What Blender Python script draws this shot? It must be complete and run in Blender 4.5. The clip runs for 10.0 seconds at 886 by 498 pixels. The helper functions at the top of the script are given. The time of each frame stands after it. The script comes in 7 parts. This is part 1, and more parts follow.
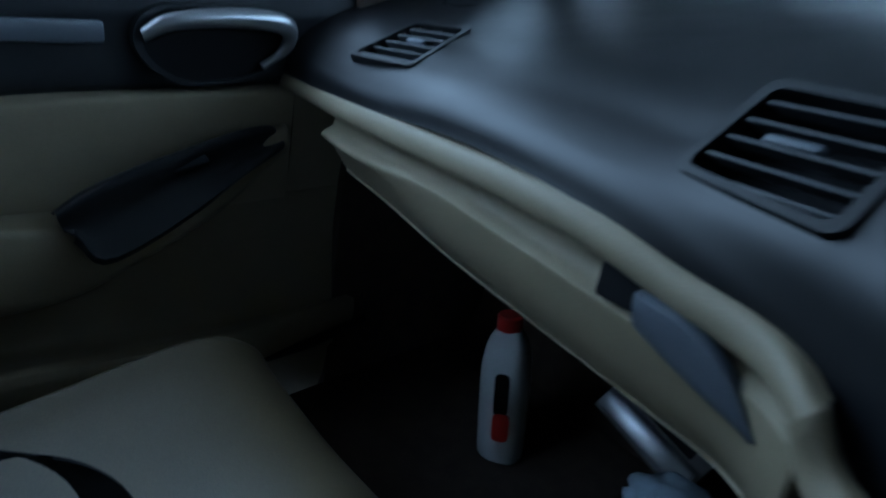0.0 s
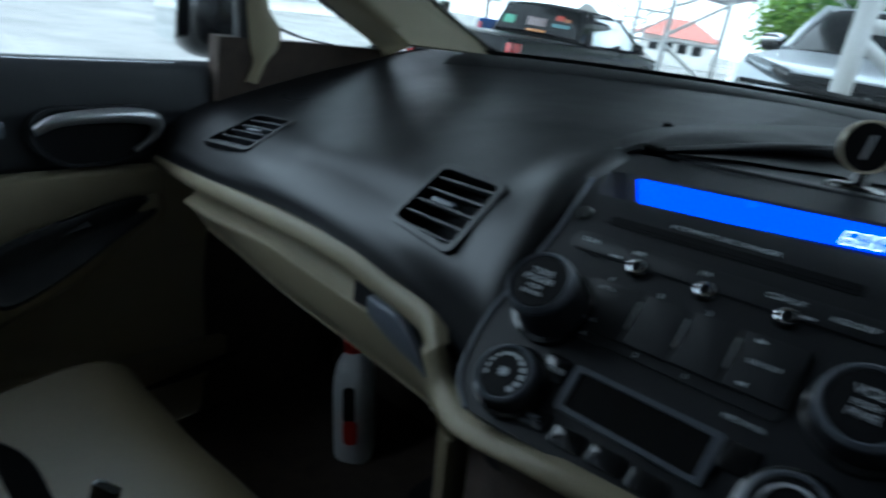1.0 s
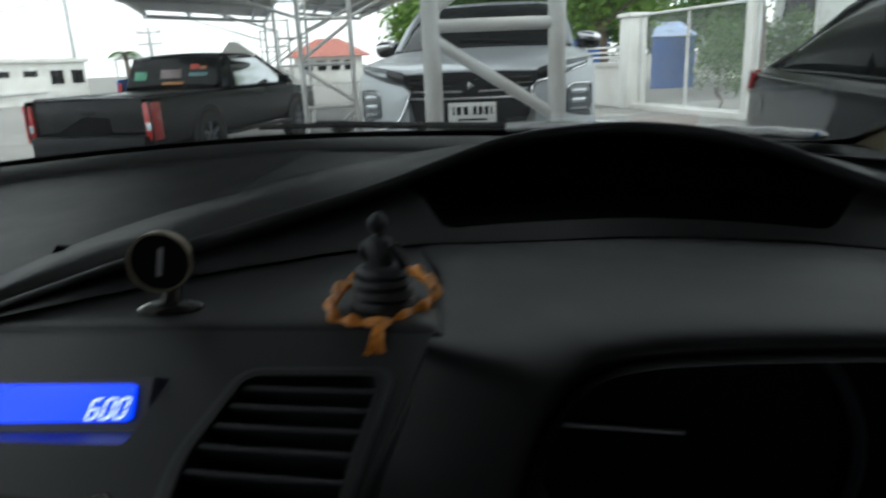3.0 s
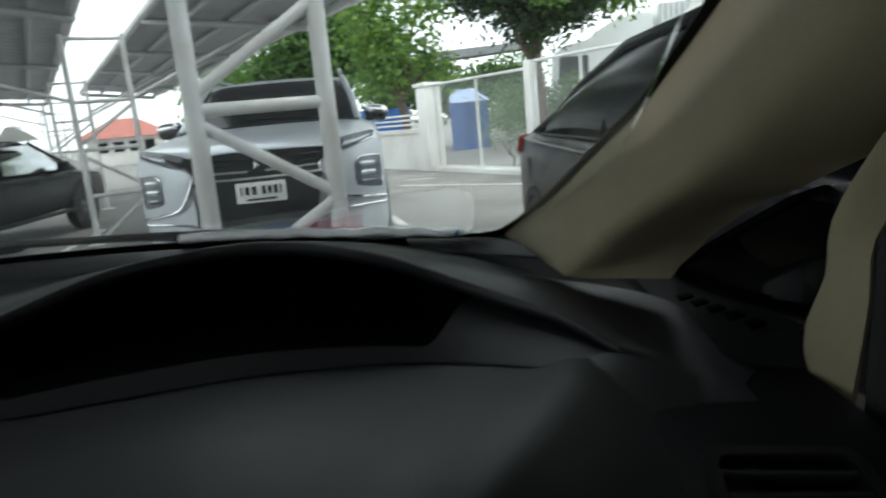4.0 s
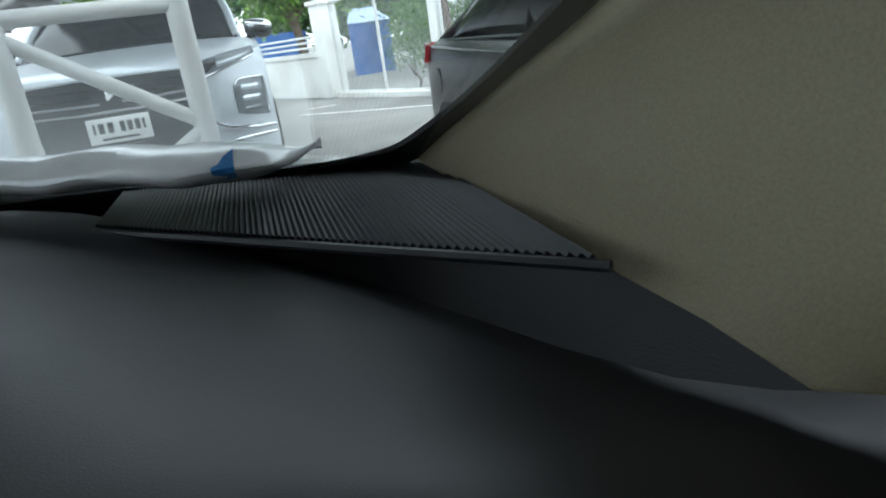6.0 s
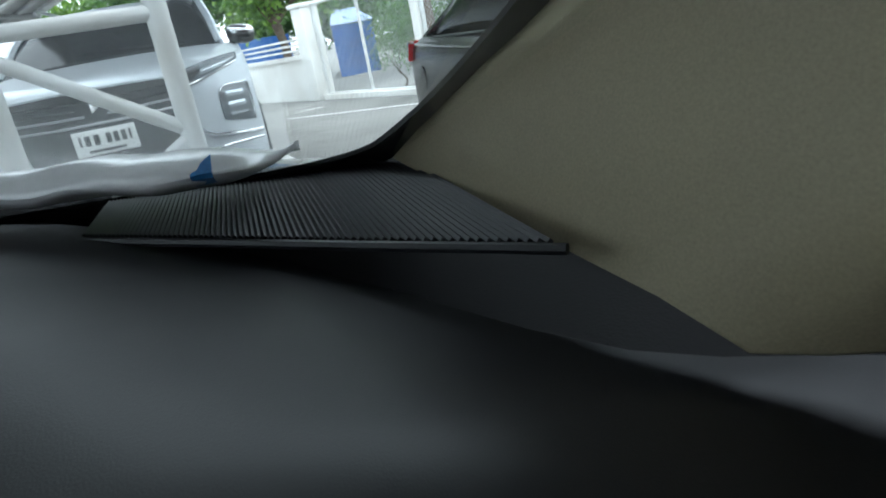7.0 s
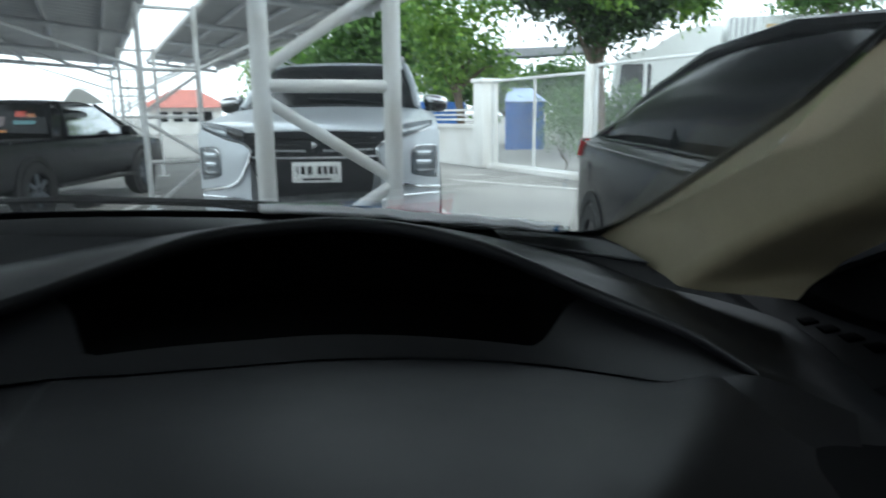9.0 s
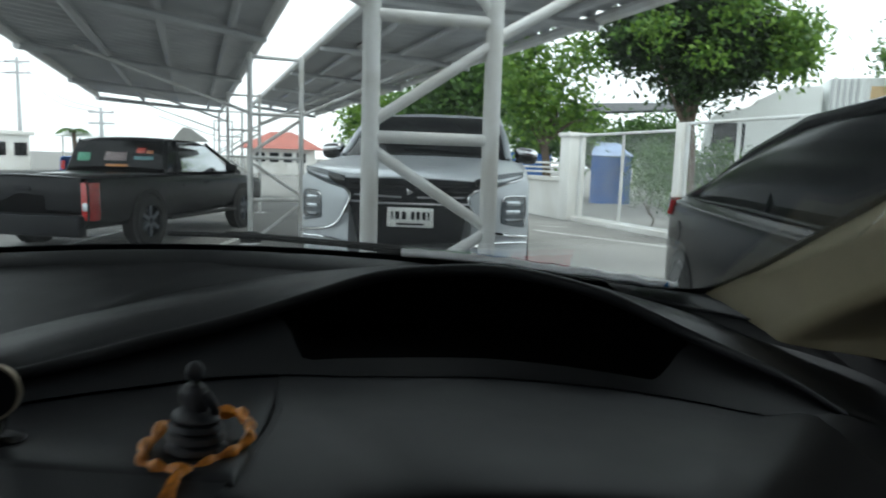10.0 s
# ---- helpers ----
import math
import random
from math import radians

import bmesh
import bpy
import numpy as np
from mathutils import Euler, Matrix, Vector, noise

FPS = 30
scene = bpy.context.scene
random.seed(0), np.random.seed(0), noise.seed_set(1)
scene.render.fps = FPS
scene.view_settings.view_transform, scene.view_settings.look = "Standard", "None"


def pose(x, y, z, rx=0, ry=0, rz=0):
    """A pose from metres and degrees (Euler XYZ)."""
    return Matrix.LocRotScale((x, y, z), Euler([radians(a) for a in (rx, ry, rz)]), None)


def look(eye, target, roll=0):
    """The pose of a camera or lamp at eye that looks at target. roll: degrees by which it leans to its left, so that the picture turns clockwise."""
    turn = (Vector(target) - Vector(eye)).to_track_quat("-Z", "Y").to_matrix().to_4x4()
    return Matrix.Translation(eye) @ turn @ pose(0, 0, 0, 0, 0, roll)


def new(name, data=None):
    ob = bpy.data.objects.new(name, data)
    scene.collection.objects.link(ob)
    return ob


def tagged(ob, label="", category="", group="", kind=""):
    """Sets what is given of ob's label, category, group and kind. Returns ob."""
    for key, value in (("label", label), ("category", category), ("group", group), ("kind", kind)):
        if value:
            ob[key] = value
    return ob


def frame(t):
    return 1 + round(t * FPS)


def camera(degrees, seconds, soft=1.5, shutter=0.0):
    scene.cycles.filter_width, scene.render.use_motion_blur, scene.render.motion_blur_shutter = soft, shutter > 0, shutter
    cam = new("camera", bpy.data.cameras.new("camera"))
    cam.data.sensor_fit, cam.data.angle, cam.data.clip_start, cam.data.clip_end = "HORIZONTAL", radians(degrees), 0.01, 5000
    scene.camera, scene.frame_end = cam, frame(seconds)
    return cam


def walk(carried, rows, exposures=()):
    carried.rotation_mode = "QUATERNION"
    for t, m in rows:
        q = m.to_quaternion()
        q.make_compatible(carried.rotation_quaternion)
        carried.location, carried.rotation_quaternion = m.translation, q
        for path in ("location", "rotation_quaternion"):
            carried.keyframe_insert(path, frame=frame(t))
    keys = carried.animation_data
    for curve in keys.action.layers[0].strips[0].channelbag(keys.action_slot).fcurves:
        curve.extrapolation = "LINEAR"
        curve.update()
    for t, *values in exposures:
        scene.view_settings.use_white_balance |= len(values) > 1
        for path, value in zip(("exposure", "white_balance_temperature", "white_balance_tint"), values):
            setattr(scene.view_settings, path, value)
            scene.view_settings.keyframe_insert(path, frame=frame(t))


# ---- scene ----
cam = camera(67.0, 10.0, soft=1.9, shutter=0.5)
# seconds, eye, target, roll (leaning to its left)
PATH = [
    (0, (-0.084, -0.384, 0.928), (-1.332, 0.926, 0.075), 10.0),
    (0.5, (0.052, -0.451, 0.984), (-1.21, 0.921, 0.259), 11.2),
    (1, (0.13, -0.469, 1.012), (-0.988, 1.049, 0.344), 9.8),
    (1.5, (0.204, -0.393, 1.03), (-0.597, 1.332, 0.411), 9.0),
    (2, (0.234, -0.289, 1.021), (-0.392, 1.493, 0.364), 3.3),
    (2.2, (0.245, -0.28, 1.029), (-0.374, 1.507, 0.377), 1.8),
    (3.3, (0.372, -0.248, 1.095), (0.064, 1.667, 0.608), -3.7),
    (3.5, (0.412, -0.241, 1.103), (0.227, 1.698, 0.648), -3.1),
    (4, (0.514, -0.181, 1.111), (0.599, 1.779, 0.722), -5.4),
    (4.5, (0.551, 0.0, 1.083), (0.769, 1.949, 0.693), -5.9),
    (5, (0.571, 0.19, 1.037), (0.827, 2.105, 0.519), -6.9),
    (5.5, (0.577, 0.303, 1.019), (0.834, 2.189, 0.403), -7.8),
    (6, (0.587, 0.355, 1.011), (0.888, 2.231, 0.388), -8.1),
    (7.5, (0.591, 0.324, 1.012), (0.907, 2.195, 0.38), -11.1),
    (8, (0.573, 0.187, 1.037), (0.848, 2.089, 0.482), -7.6),
    (8.5, (0.534, -0.013, 1.081), (0.739, 1.924, 0.624), -1.8),
    (9, (0.457, -0.143, 1.101), (0.423, 1.817, 0.706), -0.5),
    (9.5, (0.434, -0.216, 1.118), (0.281, 1.756, 0.823), -0.4),
    (10, (0.403, -0.275, 1.121), (0.136, 1.691, 0.863), 1.8),
]
# the clip's own exposure and white balance: cool at first, neutral later
EXPOSURES = [(0.0, 1.85, 4500, 2), (0.8, 1.5, 5150, 2), (2.2, 1.4, 5850, 4), (3.3, 0.53, 6500, 8), (4.0, 0.95, 6400, 7), (4.5, 1.20, 6300, 7), (5.5, 1.42, 6000, 6), (6.0, 1.32, 5950, 6), (7.5, 1.32, 5850, 6), (8.5, 1.38, 5850, 6), (9.0, 1.13, 5950, 6), (9.5, 0.92, 6150, 6), (10.0, 0.70, 6250, 6)]
walk(cam, [(t, look(eye, target, roll)) for t, eye, target, roll in PATH], EXPOSURES)

# ---------------------------------------------------------------- world and light
world = bpy.data.worlds.new("world")
scene.world = world
world.use_nodes = True
wn = world.node_tree.nodes
wbg = wn["Background"]
sky = wn.new("ShaderNodeTexSky")
sky.sky_type = "NISHITA"
sky.sun_disc = False
sky.sun_elevation = radians(58)
sky.sun_rotation = radians(150)
sky.air_density = 1.0
sky.dust_density = 6.0
sky.ozone_density = 1.0
hazy = wn.new("ShaderNodeMix")
hazy.data_type = "RGBA"
hazy.inputs[0].default_value = 0.85
hazy.inputs[7].default_value = (12.6, 13.2, 13.6, 1)
world.node_tree.links.new(sky.outputs[0], hazy.inputs[6])
world.node_tree.links.new(hazy.outputs[2], wbg.inputs[0])
wbg.inputs[1].default_value = 0.11

sun_data = bpy.data.lights.new("sun", "SUN")
sun_data.energy = 0.9
sun_data.angle = radians(14)
sun_data.color = (1.0, 0.96, 0.9)
sun = new("sun", sun_data)
sun.matrix_world = look((3, 6, 12), (0, 3, 0))


# ---------------------------------------------------------------- materials
def mat(name, base, rough=0.5, metal=0.0, grain=0.0, grain_scale=900.0, vary=0.12, vary_scale=14.0, spec=0.5, coat=0.0, wear=None, emit=None, emit_strength=0.0, dull=0.0):
    """A procedural surface: base colour with broad variation and fine speckle, roughness variation and a fine grain relief."""
    m = bpy.data.materials.new(name)
    m.use_nodes = True
    nt = m.node_tree
    nd, lk = nt.nodes, nt.links
    b = nd["Principled BSDF"]
    b.inputs["Roughness"].default_value = rough
    b.inputs["Metallic"].default_value = metal
    b.inputs["Specular IOR Level"].default_value = spec
    b.inputs["Coat Weight"].default_value = coat
    if emit:
        b.inputs["Emission Color"].default_value = (*emit, 1)
        b.inputs["Emission Strength"].default_value = emit_strength
    tc = nd.new("ShaderNodeTexCoord")
    big = nd.new("ShaderNodeTexNoise")
    big.inputs["Scale"].default_value = vary_scale
    big.inputs["Detail"].default_value = 6
    big.inputs["Roughness"].default_value = 0.62
    lk.new(tc.outputs["Object"], big.inputs["Vector"])
    ramp = nd.new("ShaderNodeValToRGB")
    ramp.color_ramp.elements[0].position = 0.32
    ramp.color_ramp.elements[1].position = 0.68
    lo = [c * (1 - vary) for c in base]
    hi = [min(1, c * (1 + vary)) for c in base]
    if wear:
        lo = wear
    ramp.color_ramp.elements[0].color = (*lo, 1)
    ramp.color_ramp.elements[1].color = (*hi, 1)
    lk.new(big.outputs["Fac"], ramp.inputs[0])
    fine = nd.new("ShaderNodeTexNoise")
    fine.inputs["Scale"].default_value = grain_scale
    fine.inputs["Detail"].default_value = 2
    lk.new(tc.outputs["Object"], fine.inputs["Vector"])
    mix = nd.new("ShaderNodeMix")
    mix.data_type = "RGBA"
    mix.blend_type = "OVERLAY"
    mix.inputs[0].default_value = 0.25 if base[1] > 0.01 else 0.0
    lk.new(ramp.outputs[0], mix.inputs[6])
    lk.new(fine.outputs["Fac"], mix.inputs[7])
    lk.new(mix.outputs[2], b.inputs["Base Color"])
    mr = nd.new("ShaderNodeMapRange")
    mr.inputs[3].default_value = max(0.02, rough - 0.07)
    mr.inputs[4].default_value = min(1.0, rough + 0.09)
    lk.new(big.outputs["Fac"], mr.inputs[0])
    lk.new(mr.outputs[0], b.inputs["Roughness"])
    if dull:
        # rough grain hides its own gloss at low angles
        lw = nd.new("ShaderNodeLayerWeight")
        lw.inputs[0].default_value = 0.5
        gl = nd.new("ShaderNodeMapRange")
        gl.inputs[1].default_value, gl.inputs[2].default_value = 0.35, 0.80
        gl.inputs[3].default_value, gl.inputs[4].default_value = spec, spec * (1 - dull)
        lk.new(lw.outputs["Facing"], gl.inputs[0])
        lk.new(gl.outputs[0], b.inputs["Specular IOR Level"])
    if grain:
        bump = nd.new("ShaderNodeBump")
        bump.inputs["Strength"].default_value = grain
        bump.inputs["Distance"].default_value = 0.0006
        vor = nd.new("ShaderNodeTexVoronoi")
        vor.inputs["Scale"].default_value = grain_scale
        lk.new(tc.outputs["Object"], vor.inputs["Vector"])
        lk.new(vor.outputs["Distance"], bump.inputs["Height"])
        lk.new(bump.outputs[0], b.inputs["Normal"])
    return m


def glass_mat(name, tint=(1, 1, 1), gloss=0.02, dust_veil=0.0):
    """Thin clear pane: what is behind it, with the mirror gloss of glass."""
    m = bpy.data.materials.new(name)
    m.use_nodes = True
    nt = m.node_tree
    nd, lk = nt.nodes, nt.links
    nd.remove(nd["Principled BSDF"])
    tr = nd.new("ShaderNodeBsdfTransparent")
    tr.inputs[0].default_value = (*tint, 1)
    gl = nd.new("ShaderNodeBsdfGlossy")
    gl.inputs["Roughness"].default_value = gloss
    lw = nd.new("ShaderNodeLayerWeight")
    lw.inputs[0].default_value = 0.5
    pw = nd.new("ShaderNodeMath")
    pw.operation = "POWER"
    pw.inputs[1].default_value = 5.0
    lk.new(lw.outputs["Facing"], pw.inputs[0])
    fr = nd.new("ShaderNodeMath")
    fr.operation = "MULTIPLY_ADD"
    fr.inputs[1].default_value = 0.80
    fr.inputs[2].default_value = 0.06
    lk.new(pw.outputs[0], fr.inputs[0])
    ms = nd.new("ShaderNodeMixShader")
    lk.new(fr.outputs[0], ms.inputs[0])
    lk.new(tr.outputs[0], ms.inputs[1])
    lk.new(gl.outputs[0], ms.inputs[2])
    last = ms
    if dust_veil:
        # a thin uneven dusty film that scatters daylight, raised to add veiling reflections
        tl = nd.new("ShaderNodeBsdfTranslucent")
        tl.inputs[0].default_value = (0.9, 0.92, 0.92, 1)
        tc = nd.new("ShaderNodeTexCoord")
        nz = nd.new("ShaderNodeTexNoise")
        nz.inputs["Scale"].default_value = 7.0
        nz.inputs["Detail"].default_value = 9
        lk.new(tc.outputs["Object"], nz.inputs["Vector"])
        mr = nd.new("ShaderNodeMapRange")
        mr.inputs[1].default_value, mr.inputs[2].default_value = 0.3, 0.75
        mr.inputs[3].default_value, mr.inputs[4].default_value = dust_veil * 0.5, dust_veil * 1.5
        lk.new(nz.outputs["Fac"], mr.inputs[0])
        dm = nd.new("ShaderNodeMixShader")
        lk.new(mr.outputs[0], dm.inputs[0])
        lk.new(ms.outputs[0], dm.inputs[1])
        lk.new(tl.outputs[0], dm.inputs[2])
        last = dm
    lk.new(last.outputs[0], nd["Material Output"].inputs[0])
    return m


M_DASH = mat("dash_grained_vinyl", (0.0085, 0.0088, 0.0102), 0.42, grain=0.05, grain_scale=2600, vary=0.15, spec=0.48, dull=0.88)
M_HOOD = mat("hood_soft_vinyl", (0.0085, 0.0087, 0.0102), 0.46, grain=0.06, grain_scale=2600, vary=0.15, spec=0.45, dull=0.7)
M_PANEL = mat("console_black_plastic", (0.0115, 0.0122, 0.0145), 0.46, grain=0.06, grain_scale=2600, vary=0.18, spec=0.38)
M_BEZEL = mat("vent_bezel_plastic", (0.030, 0.032, 0.037), 0.42, grain=0.06, grain_scale=2600, vary=0.15, spec=0.5)
# near-black base that puts the shade of recesses and slots into the colour
M_RECESS_SHADE = mat("recess_shade_black", (0.0012, 0.0012, 0.0014), 0.9, vary=0.2, spec=0.02)
M_INSERT = mat("hood_insert_vinyl", (0.0085, 0.0087, 0.0105), 0.50, grain=0.06, grain_scale=2600, vary=0.15, spec=0.32)
M_COWL = mat("cluster_hood_vinyl", (0.0100, 0.0102, 0.0122), 0.46, grain=0.06, grain_scale=2600, vary=0.15, spec=0.30)
M_GLOSSBLK = mat("glossy_black_plastic", (0.008, 0.008, 0.009), 0.16, vary=0.2, coat=0.3)
M_BLACK = mat("matt_black_plastic", (0.005, 0.005, 0.006), 0.7, grain=0.1, vary=0.2, spec=0.2)
M_DOORBLK = mat("door_black_vinyl", (0.015, 0.0165, 0.020), 0.55, grain=0.2, grain_scale=1700, vary=0.15, spec=0.4)
M_SILL = mat("dull_black_sill_plastic", (0.006, 0.006, 0.007), 0.7, grain=0.1, vary=0.2, spec=0.22, dull=0.97)
M_BEIGE = mat("beige_trim_plastic", (0.24, 0.205, 0.132), 0.55, grain=0.3, grain_scale=1200, vary=0.07)
M_BEIGEFAB = mat("beige_door_cloth", (0.27, 0.232, 0.155), 0.8, grain=0.6, grain_scale=1500, vary=0.08)
M_LEATHER = mat("beige_seat_leather", (0.120, 0.098, 0.056), 0.42, grain=0.2, grain_scale=700, vary=0.08)
M_PILLAR = mat("beige_pillar_trim", (0.29, 0.250, 0.160), 0.62, grain=0.05, grain_scale=1400, vary=0.05)
M_GREY = mat("grey_satin_plastic", (0.09, 0.10, 0.12), 0.38, vary=0.12)
M_SILVER = mat("satin_silver", (0.45, 0.46, 0.48), 0.3, metal=0.8, vary=0.08)
M_CHROME = mat("chrome", (0.75, 0.76, 0.78), 0.08, metal=1.0, vary=0.04)
M_LETTER = mat("printed_lettering", (0.55, 0.57, 0.6), 0.5, vary=0.05)
M_RUBBER = mat("black_rubber", (0.012, 0.012, 0.012), 0.7, grain=0.2, vary=0.2)
M_CARPET = mat("brown_floor_carpet", (0.045, 0.032, 0.024), 0.95, grain=0.8, grain_scale=500, vary=0.3, vary_scale=30)
M_GLASS = glass_mat("window_glass", (0.96, 0.985, 0.975))
M_SIDEGLASS = glass_mat("light_film_glass", (0.96, 0.98, 0.98))
M_WSGLASS = glass_mat("dusty_veiled_windscreen_glass", (0.96, 0.985, 0.975), dust_veil=0.012)
M_TINT = glass_mat("tinted_glass", (0.20, 0.21, 0.22))
M_FRONTTINT = glass_mat("front_tinted_glass", (0.15, 0.16, 0.165))
M_LCD = mat("blue_display", (0.0, 0.0, 0.05), 0.25, vary=0.02, emit=(0.0, 0.04, 1.0), emit_strength=1.15)
M_LCDTXT = mat("display_digits", (0.7, 0.8, 1.0), 0.4, vary=0.02, emit=(0.5, 0.62, 1.0), emit_strength=1.3)


# ---------------------------------------------------------------- mesh helpers
def catmull(pts, n):
    """n points evenly spaced by index along a smooth curve through pts."""
    p = np.array(pts, float)
    k = len(p)
    if k == 2:
        w = np.linspace(0, 1, n)[:, None]
        return p[0] * (1 - w) + p[1] * w
    ext = np.vstack([2 * p[0] - p[1], p, 2 * p[-1] - p[-2]])
    out = []
    for s in np.linspace(0, k - 1, n):
        i = min(int(s), k - 2)
        t = s - i
        a, b, c, d = ext[i:i + 4]
        out.append(0.5 * (2 * b + (c - a) * t + (2 * a - 5 * b + 4 * c - d) * t * t + (3 * b - a - 3 * c + d) * t ** 3))
    return np.array(out)


def finish(name, bm, material, parent=None, label="", smooth=True, auto=35):
    """Links a bmesh as one mesh object, under a thing if given."""
    bmesh.ops.recalc_face_normals(bm, faces=bm.faces)
    me = bpy.data.meshes.new(name)
    if smooth:
        for f in bm.faces:
            f.smooth = True
        for e in bm.edges:
            if len(e.link_faces) == 2 and e.calc_face_angle(0) > radians(auto):
                e.smooth = False
    bm.to_mesh(me)
    bm.free()
    me.materials.append(material)
    ob = new(name, me)
    if parent is not None:
        ob.parent = parent
    if label:
        ob["label"] = label
    return ob


def part(name, bm, material, parent, label=""):
    return finish(name, bm, material, parent, label)


def sheet(rows, nu=0, nv=0, thick=0.0, smooth_u=True, smooth_v=True):
    """A surface through rows of points, resampled smoothly; thick: given a body of that depth."""
    g = [np.array(r, float) for r in rows]
    if nv:
        g = [catmull(r, nv) if smooth_v else lin(r, nv) for r in g]
    if nu:
        cols = [[r[j] for r in g] for j in range(len(g[0]))]
        cols = [catmull(c, nu) if smooth_u else lin(c, nu) for c in cols]
        g = [np.array([c[i] for c in cols]) for i in range(nu)]
    bm = bmesh.new()
    vs = [[bm.verts.new(p) for p in r] for r in g]
    for i in range(len(vs) - 1):
        for j in range(len(vs[0]) - 1):
            q = [vs[i][j], vs[i][j + 1], vs[i + 1][j + 1], vs[i + 1][j]]
            if len(set(tuple(round(c, 6) for c in v.co) for v in q)) == 4:
                bm.faces.new(q)
    bmesh.ops.remove_doubles(bm, verts=bm.verts, dist=1e-5)
    if thick:
        bmesh.ops.recalc_face_normals(bm, faces=bm.faces)
        bmesh.ops.solidify(bm, geom=bm.faces[:], thickness=thick)
    return bm


def lin(pts, n):
    p = np.array(pts, float)
    s = np.linspace(0, len(p) - 1, n)
    i = np.minimum(s.astype(int), len(p) - 2)
    w = (s - i)[:, None]
    return p[i] * (1 - w) + p[i + 1] * w


def box(x0, x1, y0, y1, z0, z1, bevel=0.0, seg=2):
    bm = bmesh.new()
    bmesh.ops.create_cube(bm, size=1)
    for v in bm.verts:
        v.co = Vector(((x0 + x1) / 2 + v.co.x * (x1 - x0), (y0 + y1) / 2 + v.co.y * (y1 - y0), (z0 + z1) / 2 + v.co.z * (z1 - z0)))
    if bevel:
        bmesh.ops.bevel(bm, geom=bm.edges[:], offset=bevel, segments=seg, affect="EDGES", profile=0.5)
    return bm


def prism(outline, z0, z1, bevel=0.0, seg=2):
    """A plate with a 2D outline in x, y from z0 to z1, its rim rounded."""
    bm = bmesh.new()
    vs = [bm.verts.new((x, y, z0)) for x, y in outline]
    f = bm.faces.new(vs)
    r = bmesh.ops.extrude_face_region(bm, geom=[f])
    up = [v for v in r["geom"] if isinstance(v, bmesh.types.BMVert)]
    for v in up:
        v.co.z = z1
    if bevel:
        es = [e for e in bm.edges if all(v in up for v in e.verts)]
        bmesh.ops.bevel(bm, geom=es, offset=bevel, segments=seg, affect="EDGES", profile=0.5)
    return bm


def rounded(pts, r, n=5):
    """A polygon with its corners rounded by r."""
    out = []
    k = len(pts)
    for i in range(k):
        p0, p1, p2 = (Vector(pts[(i + d) % k]) for d in (-1, 0, 1))
        a, b = (p0 - p1), (p2 - p1)
        rr = min(r, a.length * 0.48, b.length * 0.48)
        s, e = p1 + a.normalized() * rr, p1 + b.normalized() * rr
        for j in range(n + 1):
            t = j / n
            q = s * (1 - t) ** 2 + p1 * 2 * t * (1 - t) + e * t * t
            out.append((q.x, q.y))
    return out


def frame_ring(outer, inner, z0, z1):
    """A flat frame between two outlines of equal point count, from z0 to z1."""
    bm = bmesh.new()
    rings = [[bm.verts.new((x, y, z)) for x, y in o] for o, z in ((outer, z0), (outer, z1), (inner, z1), (inner, z0))]
    k = len(outer)
    for a, b in zip(rings, rings[1:]):
        for i in range(k):
            bm.faces.new((a[i], a[(i + 1) % k], b[(i + 1) % k], b[i]))
    return bm


def turned(profile, n=32, axis="z"):
    """A body of revolution from (radius, height) points, open at its ends unless they reach the axis."""
    bm = bmesh.new()
    rings = []
    for r, h in profile:
        if r < 1e-6:
            rings.append([bm.verts.new((0, 0, h))])
        else:
            rings.append([bm.verts.new((r * math.cos(2 * math.pi * i / n), r * math.sin(2 * math.pi * i / n), h)) for i in range(n)])
    for a, b in zip(rings, rings[1:]):
        for i in range(n):
            j = (i + 1) % n
            if len(a) == 1 and len(b) == 1:
                continue
            if len(a) == 1:
                bm.faces.new((a[0], b[i], b[j]))
            elif len(b) == 1:
                bm.faces.new((a[i], a[j], b[0]))
            else:
                bm.faces.new((a[i], a[j], b[j], b[i]))
    return bm


def pipe(pts, radius, n=10, bm=None, cap=True):
    """A round bar along a path; radius may be one number or one for each point."""
    bm = bm or bmesh.new()
    p = [Vector(q) for q in pts]
    rad = radius if isinstance(radius, (list, tuple, np.ndarray)) else [radius] * len(p)
    rings = []
    ref = None
    for i, q in enumerate(p):
        d = (p[min(i + 1, len(p) - 1)] - p[max(i - 1, 0)]).normalized()
        if ref is None:
            ref = Vector((0, 0, 1)) if abs(d.z) < 0.9 else Vector((1, 0, 0))
        a = d.cross(ref).normalized()
        b = a.cross(d).normalized()
        ref = b
        rings.append([bm.verts.new(q + a * rad[i] * math.cos(2 * math.pi * k / n) + b * rad[i] * math.sin(2 * math.pi * k / n)) for k in range(n)])
    for u, w in zip(rings, rings[1:]):
        for k in range(n):
            bm.faces.new((u[k], u[(k + 1) % n], w[(k + 1) % n], w[k]))
    if cap:
        bm.faces.new(rings[0][::-1])
        bm.faces.new(rings[-1])
    return bm


def moved(bm, m):
    bmesh.ops.transform(bm, matrix=m, verts=bm.verts)
    return bm


def joined(*bms):
    """One bmesh out of several."""
    out = bmesh.new()
    for b in bms:
        me = bpy.data.meshes.new("tmp")
        b.to_mesh(me)
        b.free()
        out.from_mesh(me)
        bpy.data.meshes.remove(me)
    return out


def thing(name, label, category, group="", kind="", m=None):
    ob = new(name)
    ob.empty_display_size = 0.05
    tagged(ob, label, category, group, kind)
    if m is not None:
        ob.matrix_world = m
    return ob


